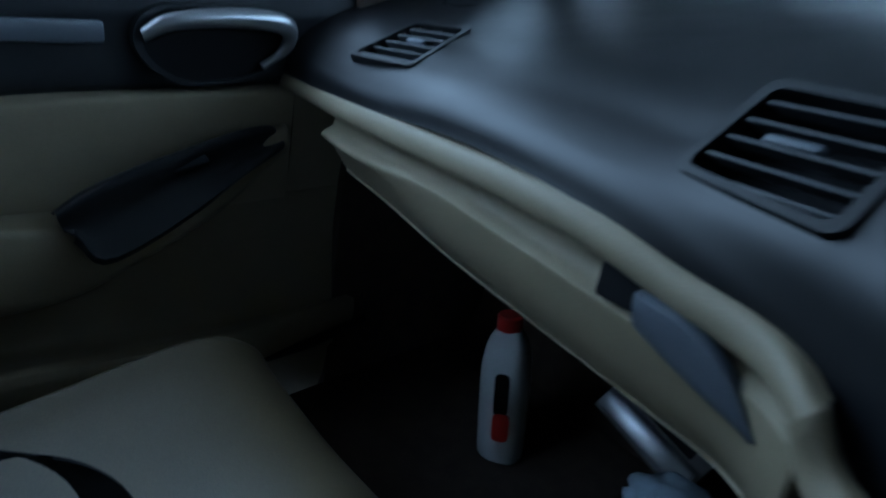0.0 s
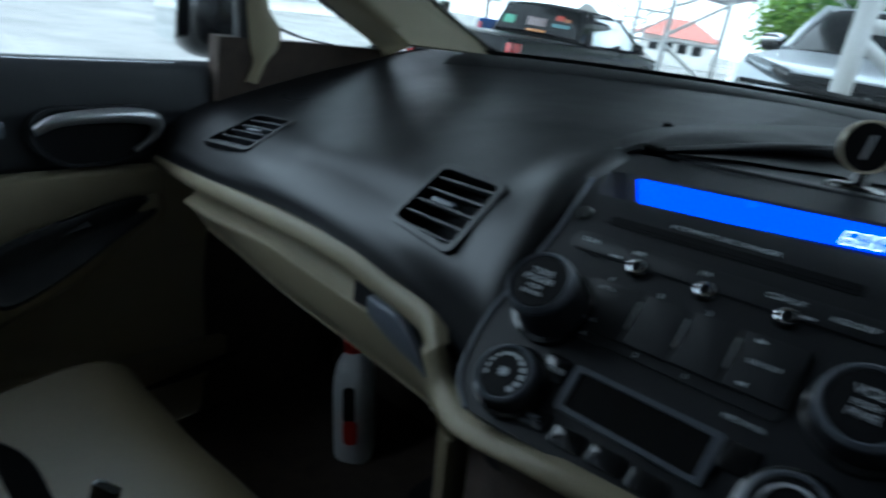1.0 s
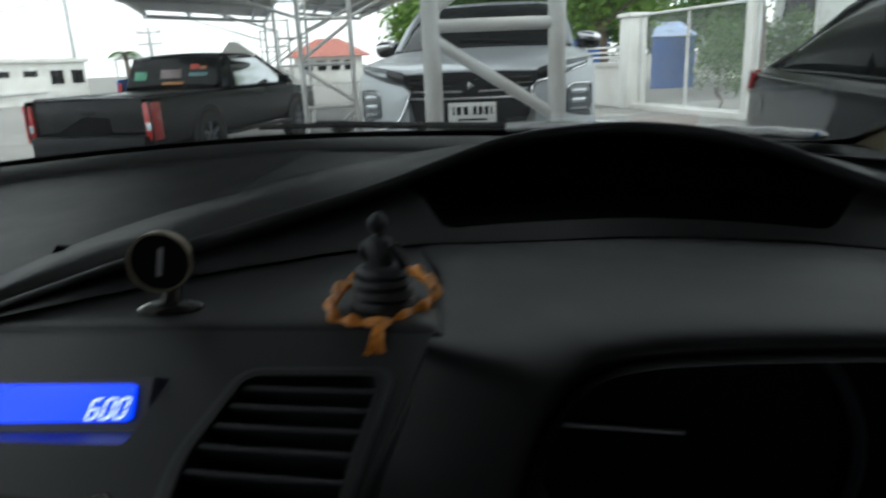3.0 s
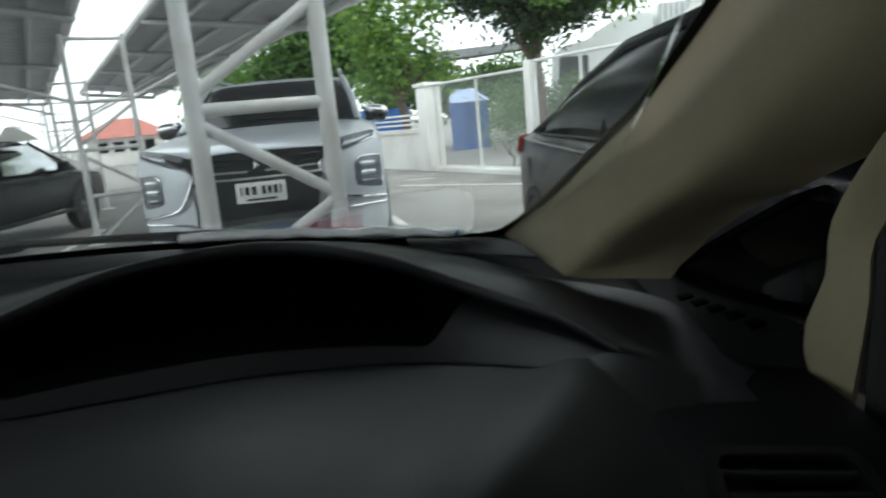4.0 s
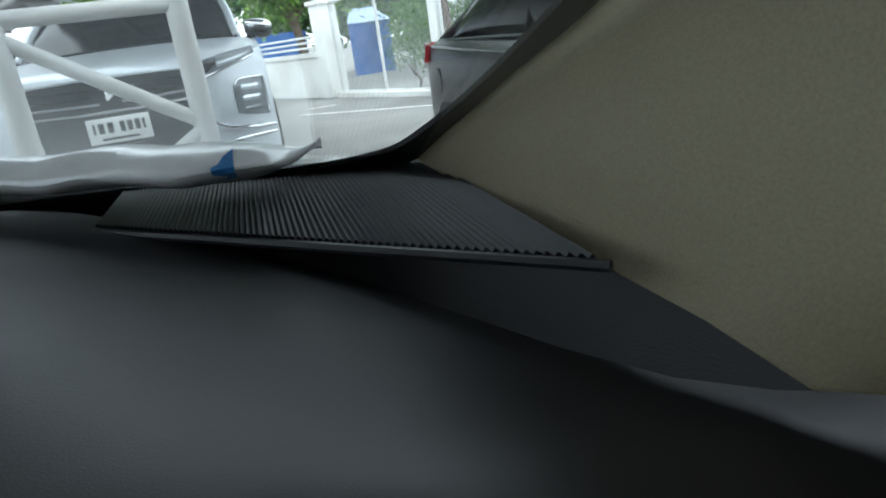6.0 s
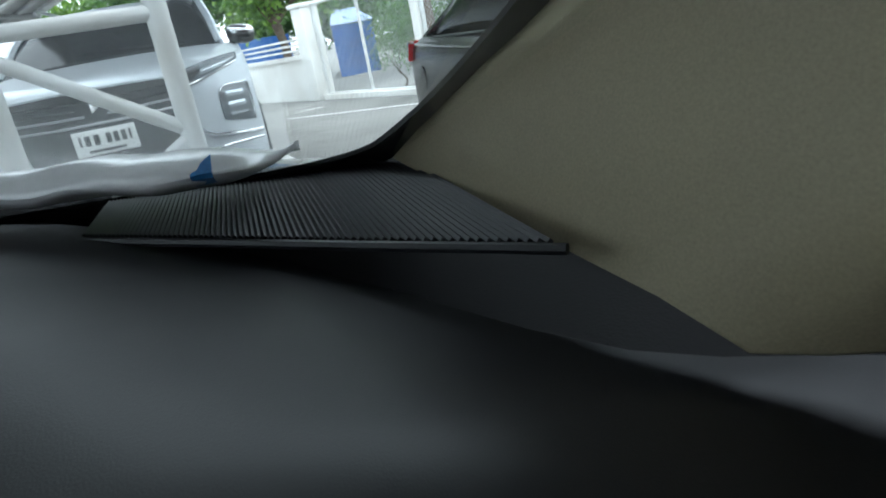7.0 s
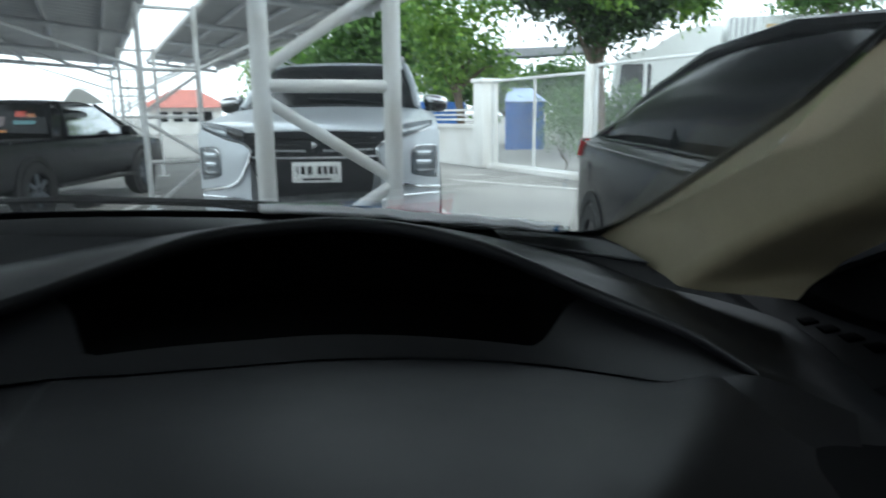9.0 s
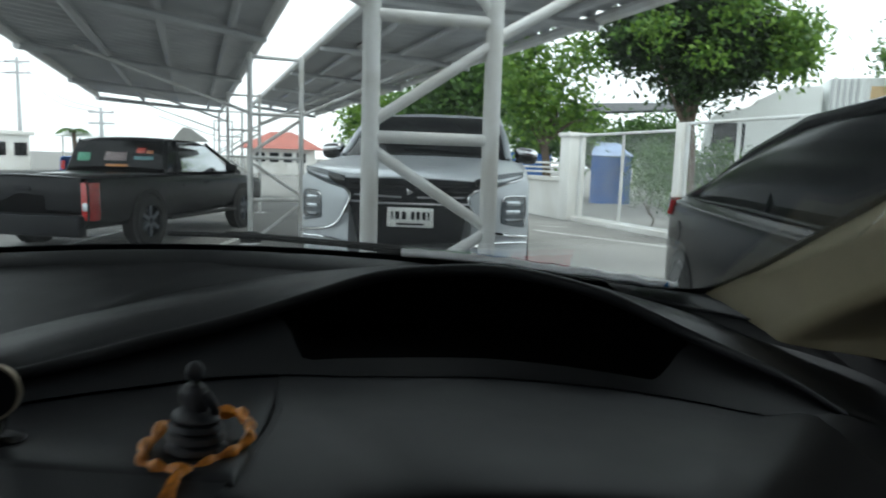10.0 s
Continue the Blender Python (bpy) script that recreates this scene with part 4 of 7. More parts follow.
# band button row
part("band_bar", prism(rounded([(-0.070, -0.1195), (0.1005, -0.1205), (0.1005, -0.1075), (-0.070, -0.1065)], 0.0065), -0.001, 0.0022, 0.0012), M_PANEL, radio, "long black band button bar")
for bx, by in ((-0.0240, -0.1206), (0.0156, -0.1212), (0.0567, -0.1212)):
    part("band_button", moved(turned([(0.0062, 0.0005), (0.0062, 0.0025), (0.0050, 0.0040)], 24), S(bx, by, 0)), M_GLOSSBLK, radio)
    part("band_ring", moved(turned([(0.0046, 0.0032), (0.0045, 0.0042), (0.0038, 0.0046), (0.0032, 0.0036)], 24), S(bx, by, 0)), M_CHROME, radio, "chrome button ring")
    part("button_dish", moved(turned([(0.0033, 0.0034), (0.0020, 0.0024), (0.0, 0.0022)], 20), S(bx, by, 0)), M_BLACK, radio)
for txt, x, y, sz in (("AM", -0.0270, -0.1118, 0.0042), ("FM", 0.0120, -0.1118, 0.0042), ("CD/AUX", 0.0530, -0.1122, 0.0046), ("A.SEL/DISP", 0.0840, -0.1145, 0.0042), ("SCAN", -0.0580, -0.1125, 0.0042)):
    lettering(txt, sz, M_LETTER, radio, S(x, y, 0.0025))
part("legend_bar", prism([(-0.0420, -0.1185), (-0.0355, -0.1185), (-0.0355, -0.1172), (-0.0420, -0.1172)], 0.0022, 0.0026), M_LETTER, radio)
part("legend_bar", prism([(0.0620, -0.1190), (0.0680, -0.1190), (0.0680, -0.1176), (0.0620, -0.1176)], 0.0022, 0.0026), M_LETTER, radio)
# preset keys
part("preset_bed", prism(rounded([(-0.0455, -0.1710), (0.0720, -0.1735), (0.0740, -0.1300), (-0.0530, -0.1285)], 0.004), -0.001, 0.0014), M_PANEL, radio)
cuts = [-0.0425, -0.0108, 0.0162, 0.0424, 0.0735]
for i in range(4):
    part("preset_key", prism(rounded([(cuts[i] + 0.0006, -0.1660), (cuts[i + 1] - 0.0006, -0.1665), (cuts[i + 1] - 0.0004, -0.1350), (cuts[i] + 0.0003, -0.1345)], 0.001), 0.001, 0.0032, 0.0006), M_PANEL, radio)
    if i:
        part("key_marker", moved(box(-0.0005, 0.0005, -0.0085, 0.0085, 0.0, 0.0045, 0.0002, 1), S(cuts[i], -0.1490, 0)), M_SILVER, radio)
for txt, x, y, sz in (("1", -0.0336, -0.1322, 0.0040), ("2", -0.0040, -0.1324, 0.0040), ("3", 0.0230, -0.1326, 0.0040), ("4", -0.0320, -0.1688, 0.0040), ("5", -0.0000, -0.1690, 0.0040), ("6", 0.0270, -0.1693, 0.0040),
                      ("SEEK/SKIP", 0.0575, -0.1500, 0.0036), ("DISC+", -0.0320, -0.1395, 0.0030), ("DISC-", -0.0320, -0.1600, 0.0030), ("MP3 WMA", 0.0600, -0.1795, 0.0042)):
    lettering(txt, sz, M_LETTER, radio, S(x, y, 0.0035 if "D" in txt or "SEEK" in txt else 0.0016))
for x, y, d in ((0.0510, -0.1385, 1), (0.0530, -0.1385, 1), (0.0530, -0.1625, -1), (0.0510, -0.1625, -1)):
    part("skip_mark", prism([(x - d * 0.001, y - 0.0014), (x + d * 0.0012, y), (x - d * 0.001, y + 0.0014)][::d], 0.0033, 0.0037), M_LETTER, radio)


def knob(x, y, r, h, words):
    k = new("knob")
    k.parent = radio
    k.matrix_local = S(x, y, 0)
    part("collar", turned([(r * 1.22, -0.001), (r * 1.20, 0.004), (r * 1.06, 0.005), (r * 1.04, 0.002)], 48), M_GLOSSBLK, k)
    part("grip", turned([(r, 0.0), (r * 0.985, h * 0.75), (r * 0.95, h * 0.90)], 56), M_PANEL, k)
    part("ring", turned([(r * 0.965, h * 0.84), (r * 0.93, h * 0.97), (r * 0.86, h * 1.03), (r * 0.80, h * 0.985)], 56), M_GREY, k, "satin grey bevelled ring")
    part("cap", turned([(r * 0.79, h * 0.93), (r * 0.77, h * 0.985), (0.0, h * 1.0)], 48), M_BLACK, k)
    for txt, dy, sz in words:
        lettering(txt, sz, M_LETTER, k, Matrix.Translation((0, dy, h * 1.0 + 0.0006)))
    return k


knob(0.1026, -0.1567, 0.0205, 0.020, (("VOL", 0.005, 0.0066), ("PUSH", -0.001, 0.0044), ("PWR", -0.0058, 0.0056)))
knob(-0.0560, -0.1605, 0.0205, 0.030, (("TUNE", 0.0052, 0.0052), ("FOLDER", 0.0004, 0.0052), ("PUSH", -0.0044, 0.0036), ("SOUND", -0.0082, 0.0036)))
f = knob(-0.0530, -0.2110, 0.0180, 0.015, ())
for ang in range(210, -40, -22):
    a0, a1 = radians(ang), radians(ang - 15)
    r0, r1 = 0.0098, 0.0098 + 0.0022 * (1 - (ang + 30) / 300) + 0.0008
    part("scale_bar", prism([(r0 * math.cos(a0), r0 * math.sin(a0)), (r1 * math.cos(a0), r1 * math.sin(a0)), (r1 * math.cos(a1), r1 * math.sin(a1)), (r0 * math.cos(a1), r0 * math.sin(a1))][::-1], 0.0152, 0.0156), M_LETTER, f)
for ang in range(0, 180, 45):
    part("fan_mark", moved(box(-0.003, 0.003, -0.0005, 0.0005, 0, 0.0004), Matrix.Translation((0, 0, 0.0153)) @ Euler((0, 0, radians(ang))).to_matrix().to_4x4()), M_LETTER, f)
g = knob(0.0920, -0.2110, 0.0190, 0.015, ())
part("scale_arc", turned([(0.0105, 0.0150), (0.0105, 0.0156), (0.0120, 0.0156), (0.0120, 0.0150), (0.0105, 0.0150)], 40), M_LETTER, g)
# climate display and keys
part("climate_frame", frame_ring(rounded([(-0.0245, -0.2130), (0.0555, -0.2155), (0.0560, -0.1880), (-0.0245, -0.1865)], 0.002), rounded([(-0.0205, -0.2100), (0.0515, -0.2125), (0.0520, -0.1910), (-0.0205, -0.1895)], 0.002), 0, 0.003), M_GREY, radio, "grey frame of the climate display")
part("climate_display", prism([(-0.0210, -0.2105), (0.0518, -0.2128), (0.0522, -0.1906), (-0.0210, -0.1890)], 0.0, 0.0012), M_GLOSSBLK, radio, "dark glossy climate display")
for x0, x1, y0, y1 in ((-0.042, -0.027, -0.201, -0.186), (-0.040, -0.022, -0.228, -0.217), (-0.018, 0.0, -0.230, -0.219), (0.004, 0.022, -0.230, -0.219), (0.026, 0.044, -0.231, -0.220), (0.0575, 0.072, -0.203, -0.189)):
    part("climate_key", prism(rounded([(x0, y0), (x1, y0), (x1, y1), (x0, y1)], 0.002), 0, 0.0022, 0.0006), M_GLOSSBLK, radio)
lettering("MODE", 0.0042, M_LETTER, radio, S(-0.0345, -0.1945, 0.0024))
lettering("A/C", 0.0042, M_LETTER, radio, S(-0.0310, -0.2225, 0.0024))
# tall vent beside the radio
v = air_vent(radio, Matrix.Identity(4), VENT, 10, 104, (0.1675, -0.0965, 0.0138), M_GREY, depth=0.05, frame_w=0.004, lip_z=0.002)
part("vent_ledge", sheet([[(0.1330, -0.1500, 0.0018), (0.1365, -0.1420, -0.002), (0.1385, -0.1350, -0.010)], [(0.2000, -0.1500, 0.0018), (0.1985, -0.1410, -0.002), (0.1975, -0.1350, -0.010)]], 8, 8, 0.002), M_BEZEL, v, "sloping lower lip of the vent")
part("vent_surround", frame_ring(rounded([(0.1310, -0.1520), (0.2020, -0.1500), (0.2005, -0.0800), (0.1960, -0.0160), (0.1225, -0.0180), (0.1225, -0.0700)], 0.012, 4), rounded([(0.1370, -0.1375), (0.1985, -0.1375), (0.1965, -0.0800), (0.1915, -0.0212), (0.1280, -0.0232), (0.1280, -0.0700)], 0.010, 4), -0.001, 0.0016), M_BEZEL, radio, "dark grey bevelled vent surround")
# the upper part of the panel rolls away from the driver
for ob in radio.children_recursive:
    if ob.type != "MESH" or ob.name.split(".")[0] in ("display", "display_recess", "clock_segment") or ob.parent.name.startswith("knob"):
        continue
    if ob.matrix_basis != Matrix.Identity(4):
        q = ob.matrix_basis.translation
        if q.y > ROLL_FROM:
            ob.matrix_basis = Matrix.Translation(rolled(q)) @ Matrix.Rotation(-face_roll(q.y)[2], 4, "X")
        continue
    if max(v_.co.y for v_ in ob.data.vertices) <= ROLL_FROM:
        continue
    bm = bmesh.new()
    bm.from_mesh(ob.data)
    for y in np.linspace(ROLL_FROM, ROLL_TO, 7):
        bmesh.ops.bisect_plane(bm, geom=bm.verts[:] + bm.edges[:] + bm.faces[:], plane_co=(0, y, 0), plane_no=(0, 1, 0))
    for v_ in bm.verts:
        v_.co = rolled(v_.co)
    bm.to_mesh(ob.data)
    bm.free()

# ---------------------------------------------------------------- passenger door
door = thing("front_door", "closed passenger door, black above and beige below", "car door")
X = -0.71
rows = []
for y in np.linspace(-0.60, 0.155, 30):
    zb = 0.888 + 0.012 * (y + 0.2)
    zs = 0.757 + 0.004 * math.sin((y + 0.3) * 4) - 0.018 * smooth01(-0.2, -0.6, y)
    rows.append([(-0.752, y, zb - 0.004), (-0.738, y, zb + 0.004), (-0.722, y, zb - 0.002), (-0.714, y, zb - 0.020), (X + 0.001, y, zb - 0.06), (X - 0.002, y, (zb + zs) / 2 - 0.01), (X - 0.004, y, zs + 0.012), (X - 0.012, y, zs)])
part("upper_panel", sheet(rows, 0, 24, 0.004), M_DOORBLK, door, "black grained upper door panel")
rows = []
for y in np.linspace(-0.60, 0.022, 26):
    zs = 0.757 + 0.004 * math.sin((y + 0.3) * 4) - 0.018 * smooth01(-0.2, -0.6, y)
    rows.append([(X - 0.012, y, zs), (X + 0.003, y, zs - 0.003), (X + 0.006, y, zs - 0.014), (X + 0.004, y, zs - 0.06), (X + 0.002, y, 0.64), (X - 0.006, y, 0.60)])
part("cloth_panel", sheet(rows, 0, 20, 0.004), M_BEIGEFAB, door)
rows = []
for y in np.linspace(0.024, 0.200, 8):
    rows.append([(X - 0.012, y, 0.757), (X + 0.002, y, 0.754), (X + 0.005, y, 0.742), (X + 0.003, y, 0.68), (X - 0.004, y, 0.615)])
part("end_cap", sheet(rows, 0, 14, 0.0015), M_BEIGEFAB, door)
part("inner_board", box(-0.737, -0.722, -0.55, 0.098, 0.30, 0.80, 0.002), M_BLACK, door)
rows = []
for y in np.linspace(-0.60, 0.19, 24):
    k = smooth01(0.19, -0.1, y)
    rows.append([(X - 0.006, y, 0.622), (X - 0.008, y, 0.56), (X - 0.002, y, 0.50), (X + 0.02 * k, y, 0.475 - 0.10 * (y + 0.12)), (X + 0.05 * k, y, 0.480 - 0.12 * (y + 0.12)), (X + 0.058 * k, y, 0.470 - 0.12 * (y + 0.12)), (X + 0.056 * k, y, 0.440 - 0.12 * (y + 0.12)), (X + 0.03 * k, y, 0.40), (X, y, 0.33), (X - 0.02, y, 0.27)])
part("lower_panel", sheet(rows, 0, 30, 0.004), M_BEIGE, door)
part("pocket_gap", pipe([(X + 0.060, -0.56, 0.487), (X + 0.057, -0.12, 0.436), (X + 0.034, 0.05, 0.414), (X + 0.008, 0.16, 0.404)], 0.007, 8), M_RUBBER, door)
# armrest sweep with the pull
top = catmull([(X + 0.03, -0.60, 0.660), (X + 0.045, -0.40, 0.655), (X + 0.044, -0.25, 0.636), (X + 0.036, -0.17, 0.646), (X + 0.022, -0.08, 0.678), (X + 0.020, 0.0, 0.712), (X + 0.004, 0.018, 0.712)], 30)
bot = catmull([(X + 0.02, -0.60, 0.560), (X + 0.04, -0.40, 0.560), (X + 0.046, -0.25, 0.559), (X + 0.040, -0.17, 0.582), (X + 0.030, -0.08, 0.619), (X + 0.012, 0.0, 0.668), (X + 0.002, 0.018, 0.682)], 30)
rows = []
for a, b in zip(top, bot):
    rows.append([(X - 0.004, a[1], a[2] + 0.004), (a[0] - 0.012, a[1], a[2] + 0.006), (a[0], a[1], a[2]), ((a[0] + b[0]) / 2 + 0.008, a[1], (a[2] + b[2]) / 2), (b[0], b[1], b[2] + 0.006), (X - 0.004, b[1], b[2] - 0.012)])
part("armrest", sheet(rows, 0, 18, 0.004), M_BEIGE, door)
pt = catmull([(X + 0.044, -0.240, 0.655), (X + 0.046, -0.19, 0.690), (X + 0.038, -0.12, 0.708), (X + 0.024, -0.05, 0.719), (X + 0.012, -0.008, 0.717), (X + 0.008, 0.002, 0.706)], 24)
pw = catmull([(X + 0.062, -0.232, 0.642), (X + 0.070, -0.204, 0.618), (X + 0.062, -0.115, 0.654), (X + 0.042, -0.045, 0.688), (X + 0.024, -0.004, 0.700), (X + 0.014, 0.004, 0.700)], 24)
rows = []
for a, b in zip(pt, pw):
    a, b = Vector(a), Vector(b)
    rows.append([a + Vector((-0.014, 0, -0.004)), a + Vector((-0.002, 0, 0.003)), a + Vector((0.005, 0, -0.002)), a.lerp(b, 0.5) + Vector((-0.004, 0, -0.006)), b + Vector((0.001, 0, 0.005)), b + Vector((0.006, 0, 0.0)), b + Vector((0.0, 0, -0.008))])
pull = part("door_pull", sheet(rows, 0, 20, 0.003), M_PANEL, door, "black curved door pull")
part("window_switch", moved(box(-0.006, 0.006, -0.018, 0.018, -0.003, 0.005, 0.002), Matrix.Translation((X + 0.042, -0.115, 0.695)) @ Euler((radians(18), radians(20), 0)).to_matrix().to_4x4()), M_PANEL, pull)
# door release
MD = Matrix(((0, 0, 1, X + 0.003), (1, 0, 0, 0), (0, 1, 0, 0), (0, 0, 0, 1)))
bez = rounded([(-0.158, 0.812), (-0.135, 0.836), (-0.005, 0.840), (0.018, 0.820), (0.004, 0.788), (-0.036, 0.770), (-0.105, 0.765), (-0.140, 0.785)], 0.02, 5)
c = Vector((-0.07, 0.803))
bin_ = [tuple(c + (Vector(p) - c) * 0.90) for p in bez]
part("release_bezel", moved(frame_ring(bez, bin_, -0.008, 0.006), MD), M_DOORBLK, door)
part("release_cup", moved(prism(bin_, -0.006, 0.0005), MD), M_BLACK, door)
hb = catmull([(-0.146, 0.812, 0.012), (-0.120, 0.824, 0.020), (-0.060, 0.829, 0.022), (-0.010, 0.826, 0.020), (0.006, 0.815, 0.016), (0.0, 0.800, 0.010), (-0.020, 0.785, 0.006)], 26)
hw = [0.0045 + 0.0050 * math.sin(math.pi * min(1, i / 22)) for i in range(26)]
part("release_lever", pipe([(X + o, y, z) for y, z, o in hb], hw, 12), M_SILVER, door, "satin silver door release lever")
part("trim_strip", moved(box(-0.44, -0.178, 0.806, 0.820, 0.0, 0.008, 0.003), MD), M_GREY, door, "slim grey trim strip")

# driver's door, seen only at its forward top
door2 = thing("front_door", "closed driver's door, dark trim in shade", "car door")
rows = []
for y in np.linspace(-0.60, 0.18, 20):
    dz = -0.045 * smooth01(0.0, 0.18, y)
    rows.append([(0.802, y, 0.878 + dz), (0.792, y, 0.883 + dz), (0.780, y, 0.876 + dz), (0.768, y, 0.82), (0.765, y, 0.76), (0.775, y, 0.60), (0.79, y, 0.3)])
part("door_panel", sheet(rows, 0, 20, 0.004), M_DOORBLK, door2)

# the passenger side spreads outwards and down towards the door
def spread(p):
    u = min(1.0, max(0.0, (-p.x - 0.15) / 0.58))
    f = 1 - 0.80 * smooth01(0.16, 0.55, p.y)
    low = smooth01(-0.13, -0.22, p.x) * smooth01(0.825, 0.80, p.z) * smooth01(0.66, 0.70, p.z)
    return Vector((p.x - 0.040 * u * f, p.y, p.z - 0.012 * u * f - 0.008 * low))


def spread_thing(ob):
    for o in ob.children:
        if o.type == "EMPTY":
            if o.location.x < -0.15:
                o.location = spread(o.location)
        elif min(v_.co.x for v_ in o.data.vertices) < -0.15:
            for v_ in o.data.vertices:
                v_.co = spread(v_.co)
            spread_thing(o)


spread_thing(dash)
spread_thing(door)

# ---------------------------------------------------------------- passenger seat
seat = thing("front_seat", "beige leather front passenger seat", "car seat")
rows = []
for x in (-0.585, -0.565, -0.53, -0.44, -0.36, -0.27, -0.19, -0.155, -0.135):
    e = abs((x + 0.36) / 0.225)
    zt = 0.548 + 0.020 * smooth01(0.62, 0.86, e) - 0.05 * smooth01(0.90, 1.0, e)
    rows.append([(x, -0.72, zt - 0.05), (x, -0.50, zt - 0.035), (x, -0.30, zt - 0.010), (x, -0.18, zt + 0.004), (x, -0.128, zt - 0.012), (x, -0.105, zt - 0.05), (x, -0.12, zt - 0.13), (x, -0.20, zt - 0.22)])
part("cushion", sheet(rows, 34, 30, 0.01), M_LEATHER, seat)
for sx in (-0.52, -0.20):
    part("stitched_seam", pipe([(sx, -0.60, 0.514), (sx, -0.30, 0.542), (sx + (0.012 if sx < -0.3 else -0.012), -0.17, 0.556), (sx, -0.118, 0.526)], 0.0022, 6), M_BEIGEFAB, seat)
rows = []
for x in (-0.58, -0.5, -0.36, -0.22, -0.14):
    e = abs((x + 0.36) / 0.22)
    rows.append([(x, -0.66 + 0.05 * e, 0.50), (x, -0.72 + 0.06 * e, 0.75), (x, -0.82 + 0.06 * e, 1.05), (x, -0.88, 1.10), (x, -0.93, 1.05), (x, -0.80, 0.5)])
part("backrest", sheet(rows, 16, 20, 0.01), M_LEATHER, seat)
part("seat_base", box(-0.56, -0.16, -0.66, -0.22, 0.30, 0.42, 0.02), M_BLACK, seat)

# ---------------------------------------------------------------- loose things in the car
M_STONE = mat("dark_statuette_stone", (0.030, 0.030, 0.034), 0.55, grain=0.3, grain_scale=600, vary=0.25, vary_scale=60)
M_GARLAND = mat("orange_ribbon", (0.74, 0.26, 0.016), 0.45, grain=0.5, grain_scale=900, vary=0.40, vary_scale=120, wear=(0.42, 0.13, 0.010))
M_BOTTLE = mat("white_bottle_plastic", (0.62, 0.64, 0.66), 0.4, vary=0.06)
M_REDCAP = mat("red_plastic", (0.42, 0.02, 0.015), 0.4, vary=0.12)
M_FILM = mat("white_plastic_film", (0.92, 0.93, 0.94), 0.22, vary=0.06, vary_scale=40, coat=0.4)
M_PRINTB = mat("printed_blue", (0.04, 0.24, 0.60), 0.3, vary=0.2)
M_PRINTR = mat("printed_magenta", (0.62, 0.06, 0.14), 0.3, vary=0.2)
M_PRINTG = mat("printed_green", (0.06, 0.42, 0.14), 0.3, vary=0.2)
M_CLOTH = mat("pale_blue_cloth", (0.35, 0.42, 0.50), 0.8, grain=0.4, vary=0.2, vary_scale=30)

# phone mount: foot, stem, magnetic disc
mount = thing("phone_mount", "black magnetic phone mount with a brass rim on a stem", "phone mount")
base = Vector((0.073, 0.084, 0.9405))
part("foot", moved(turned([(0.021, -0.004), (0.0205, 0.0005), (0.015, 0.0026), (0.0, 0.003)], 32), Matrix.Translation(base) @ Matrix.Scale(0.65, 4, (0, 1, 0))), M_GLOSSBLK, mount)
face = Matrix.Translation((0.070, 0.086, 0.9695)) @ (Vector((0.24, -0.30, 1.00)) - Vector((0.070, 0.086, 0.9695))).to_track_quat("Z", "Y").to_matrix().to_4x4() @ Matrix.Scale(0.87, 4)
part("stem", pipe([base + Vector((0, 0, 0.001)), base + Vector((0.0, 0.005, 0.010)), base + Vector((-0.002, 0.011, 0.022)), face @ Vector((0, -0.004, -0.006))], [0.0062, 0.0050, 0.0050, 0.007], 14), M_GLOSSBLK, mount)
part("disc", moved(turned([(0.0, -0.005), (0.0185, -0.005), (0.0200, -0.001), (0.0200, 0.0028), (0.0, 0.0028)], 48), face), M_GLOSSBLK, mount)
part("rim", moved(frame_ring([(0.0214 * math.cos(a), 0.0214 * math.sin(a)) for a in np.linspace(0, 2 * math.pi, 48, endpoint=False)], [(0.0196 * math.cos(a), 0.0196 * math.sin(a)) for a in np.linspace(0, 2 * math.pi, 48, endpoint=False)], -0.001, 0.0042), face), mat("pale_brass", (0.42, 0.36, 0.26), 0.35, metal=0.7, vary=0.08), mount, "pale brass rim")
part("pad", moved(turned([(0.0196, 0.0026), (0.0196, 0.0032), (0.0, 0.0034)], 48), face), M_BLACK, mount)
part("brand_bar", moved(box(-0.0100, 0.0100, -0.0015, 0.0015, 0.0033, 0.0037), face @ pose(0, 0, 0, 0, 0, 80)), M_LETTER, mount)

# statuette on a tiered seat, one plain mesh
st = Vector((0.212, 0.078, 0.9475))
tiers = turned([(0.021, 0.0), (0.0225, 0.003), (0.021, 0.007), (0.0185, 0.008), (0.0215, 0.0105), (0.0205, 0.0145), (0.0175, 0.0155), (0.0200, 0.018), (0.0185, 0.0215), (0.0, 0.022)], 40)
legs = bmesh.new()
bmesh.ops.create_uvsphere(legs, u_segments=24, v_segments=12, radius=1)
moved(legs, Matrix.Translation((0, 0, 0.024)) @ Matrix.Diagonal((0.0185, 0.0125, 0.0060, 1)))
torso = turned([(0.0080, 0.022), (0.0086, 0.028), (0.0098, 0.036), (0.0108, 0.0415), (0.0085, 0.0455), (0.0040, 0.0475), (0.0034, 0.050)], 24)
moved(torso, Matrix.Diagonal((1, 0.68, 1, 1)))
head = bmesh.new()
bmesh.ops.create_uvsphere(head, u_segments=20, v_segments=12, radius=1)
moved(head, Matrix.Translation((0, 0, 0.0555)) @ Matrix.Diagonal((0.0056, 0.0060, 0.0068, 1)))
arms = joined(*[pipe(catmull([(s * 0.0098, 0, 0.0425), (s * 0.0138, -0.002, 0.034), (s * 0.0120, -0.006, 0.0275), (s * 0.003, -0.009, 0.0262)], 10), [0.0034] * 4 + [0.0030] * 3 + [0.0026] * 3, 10) for s in (-1, 1)])
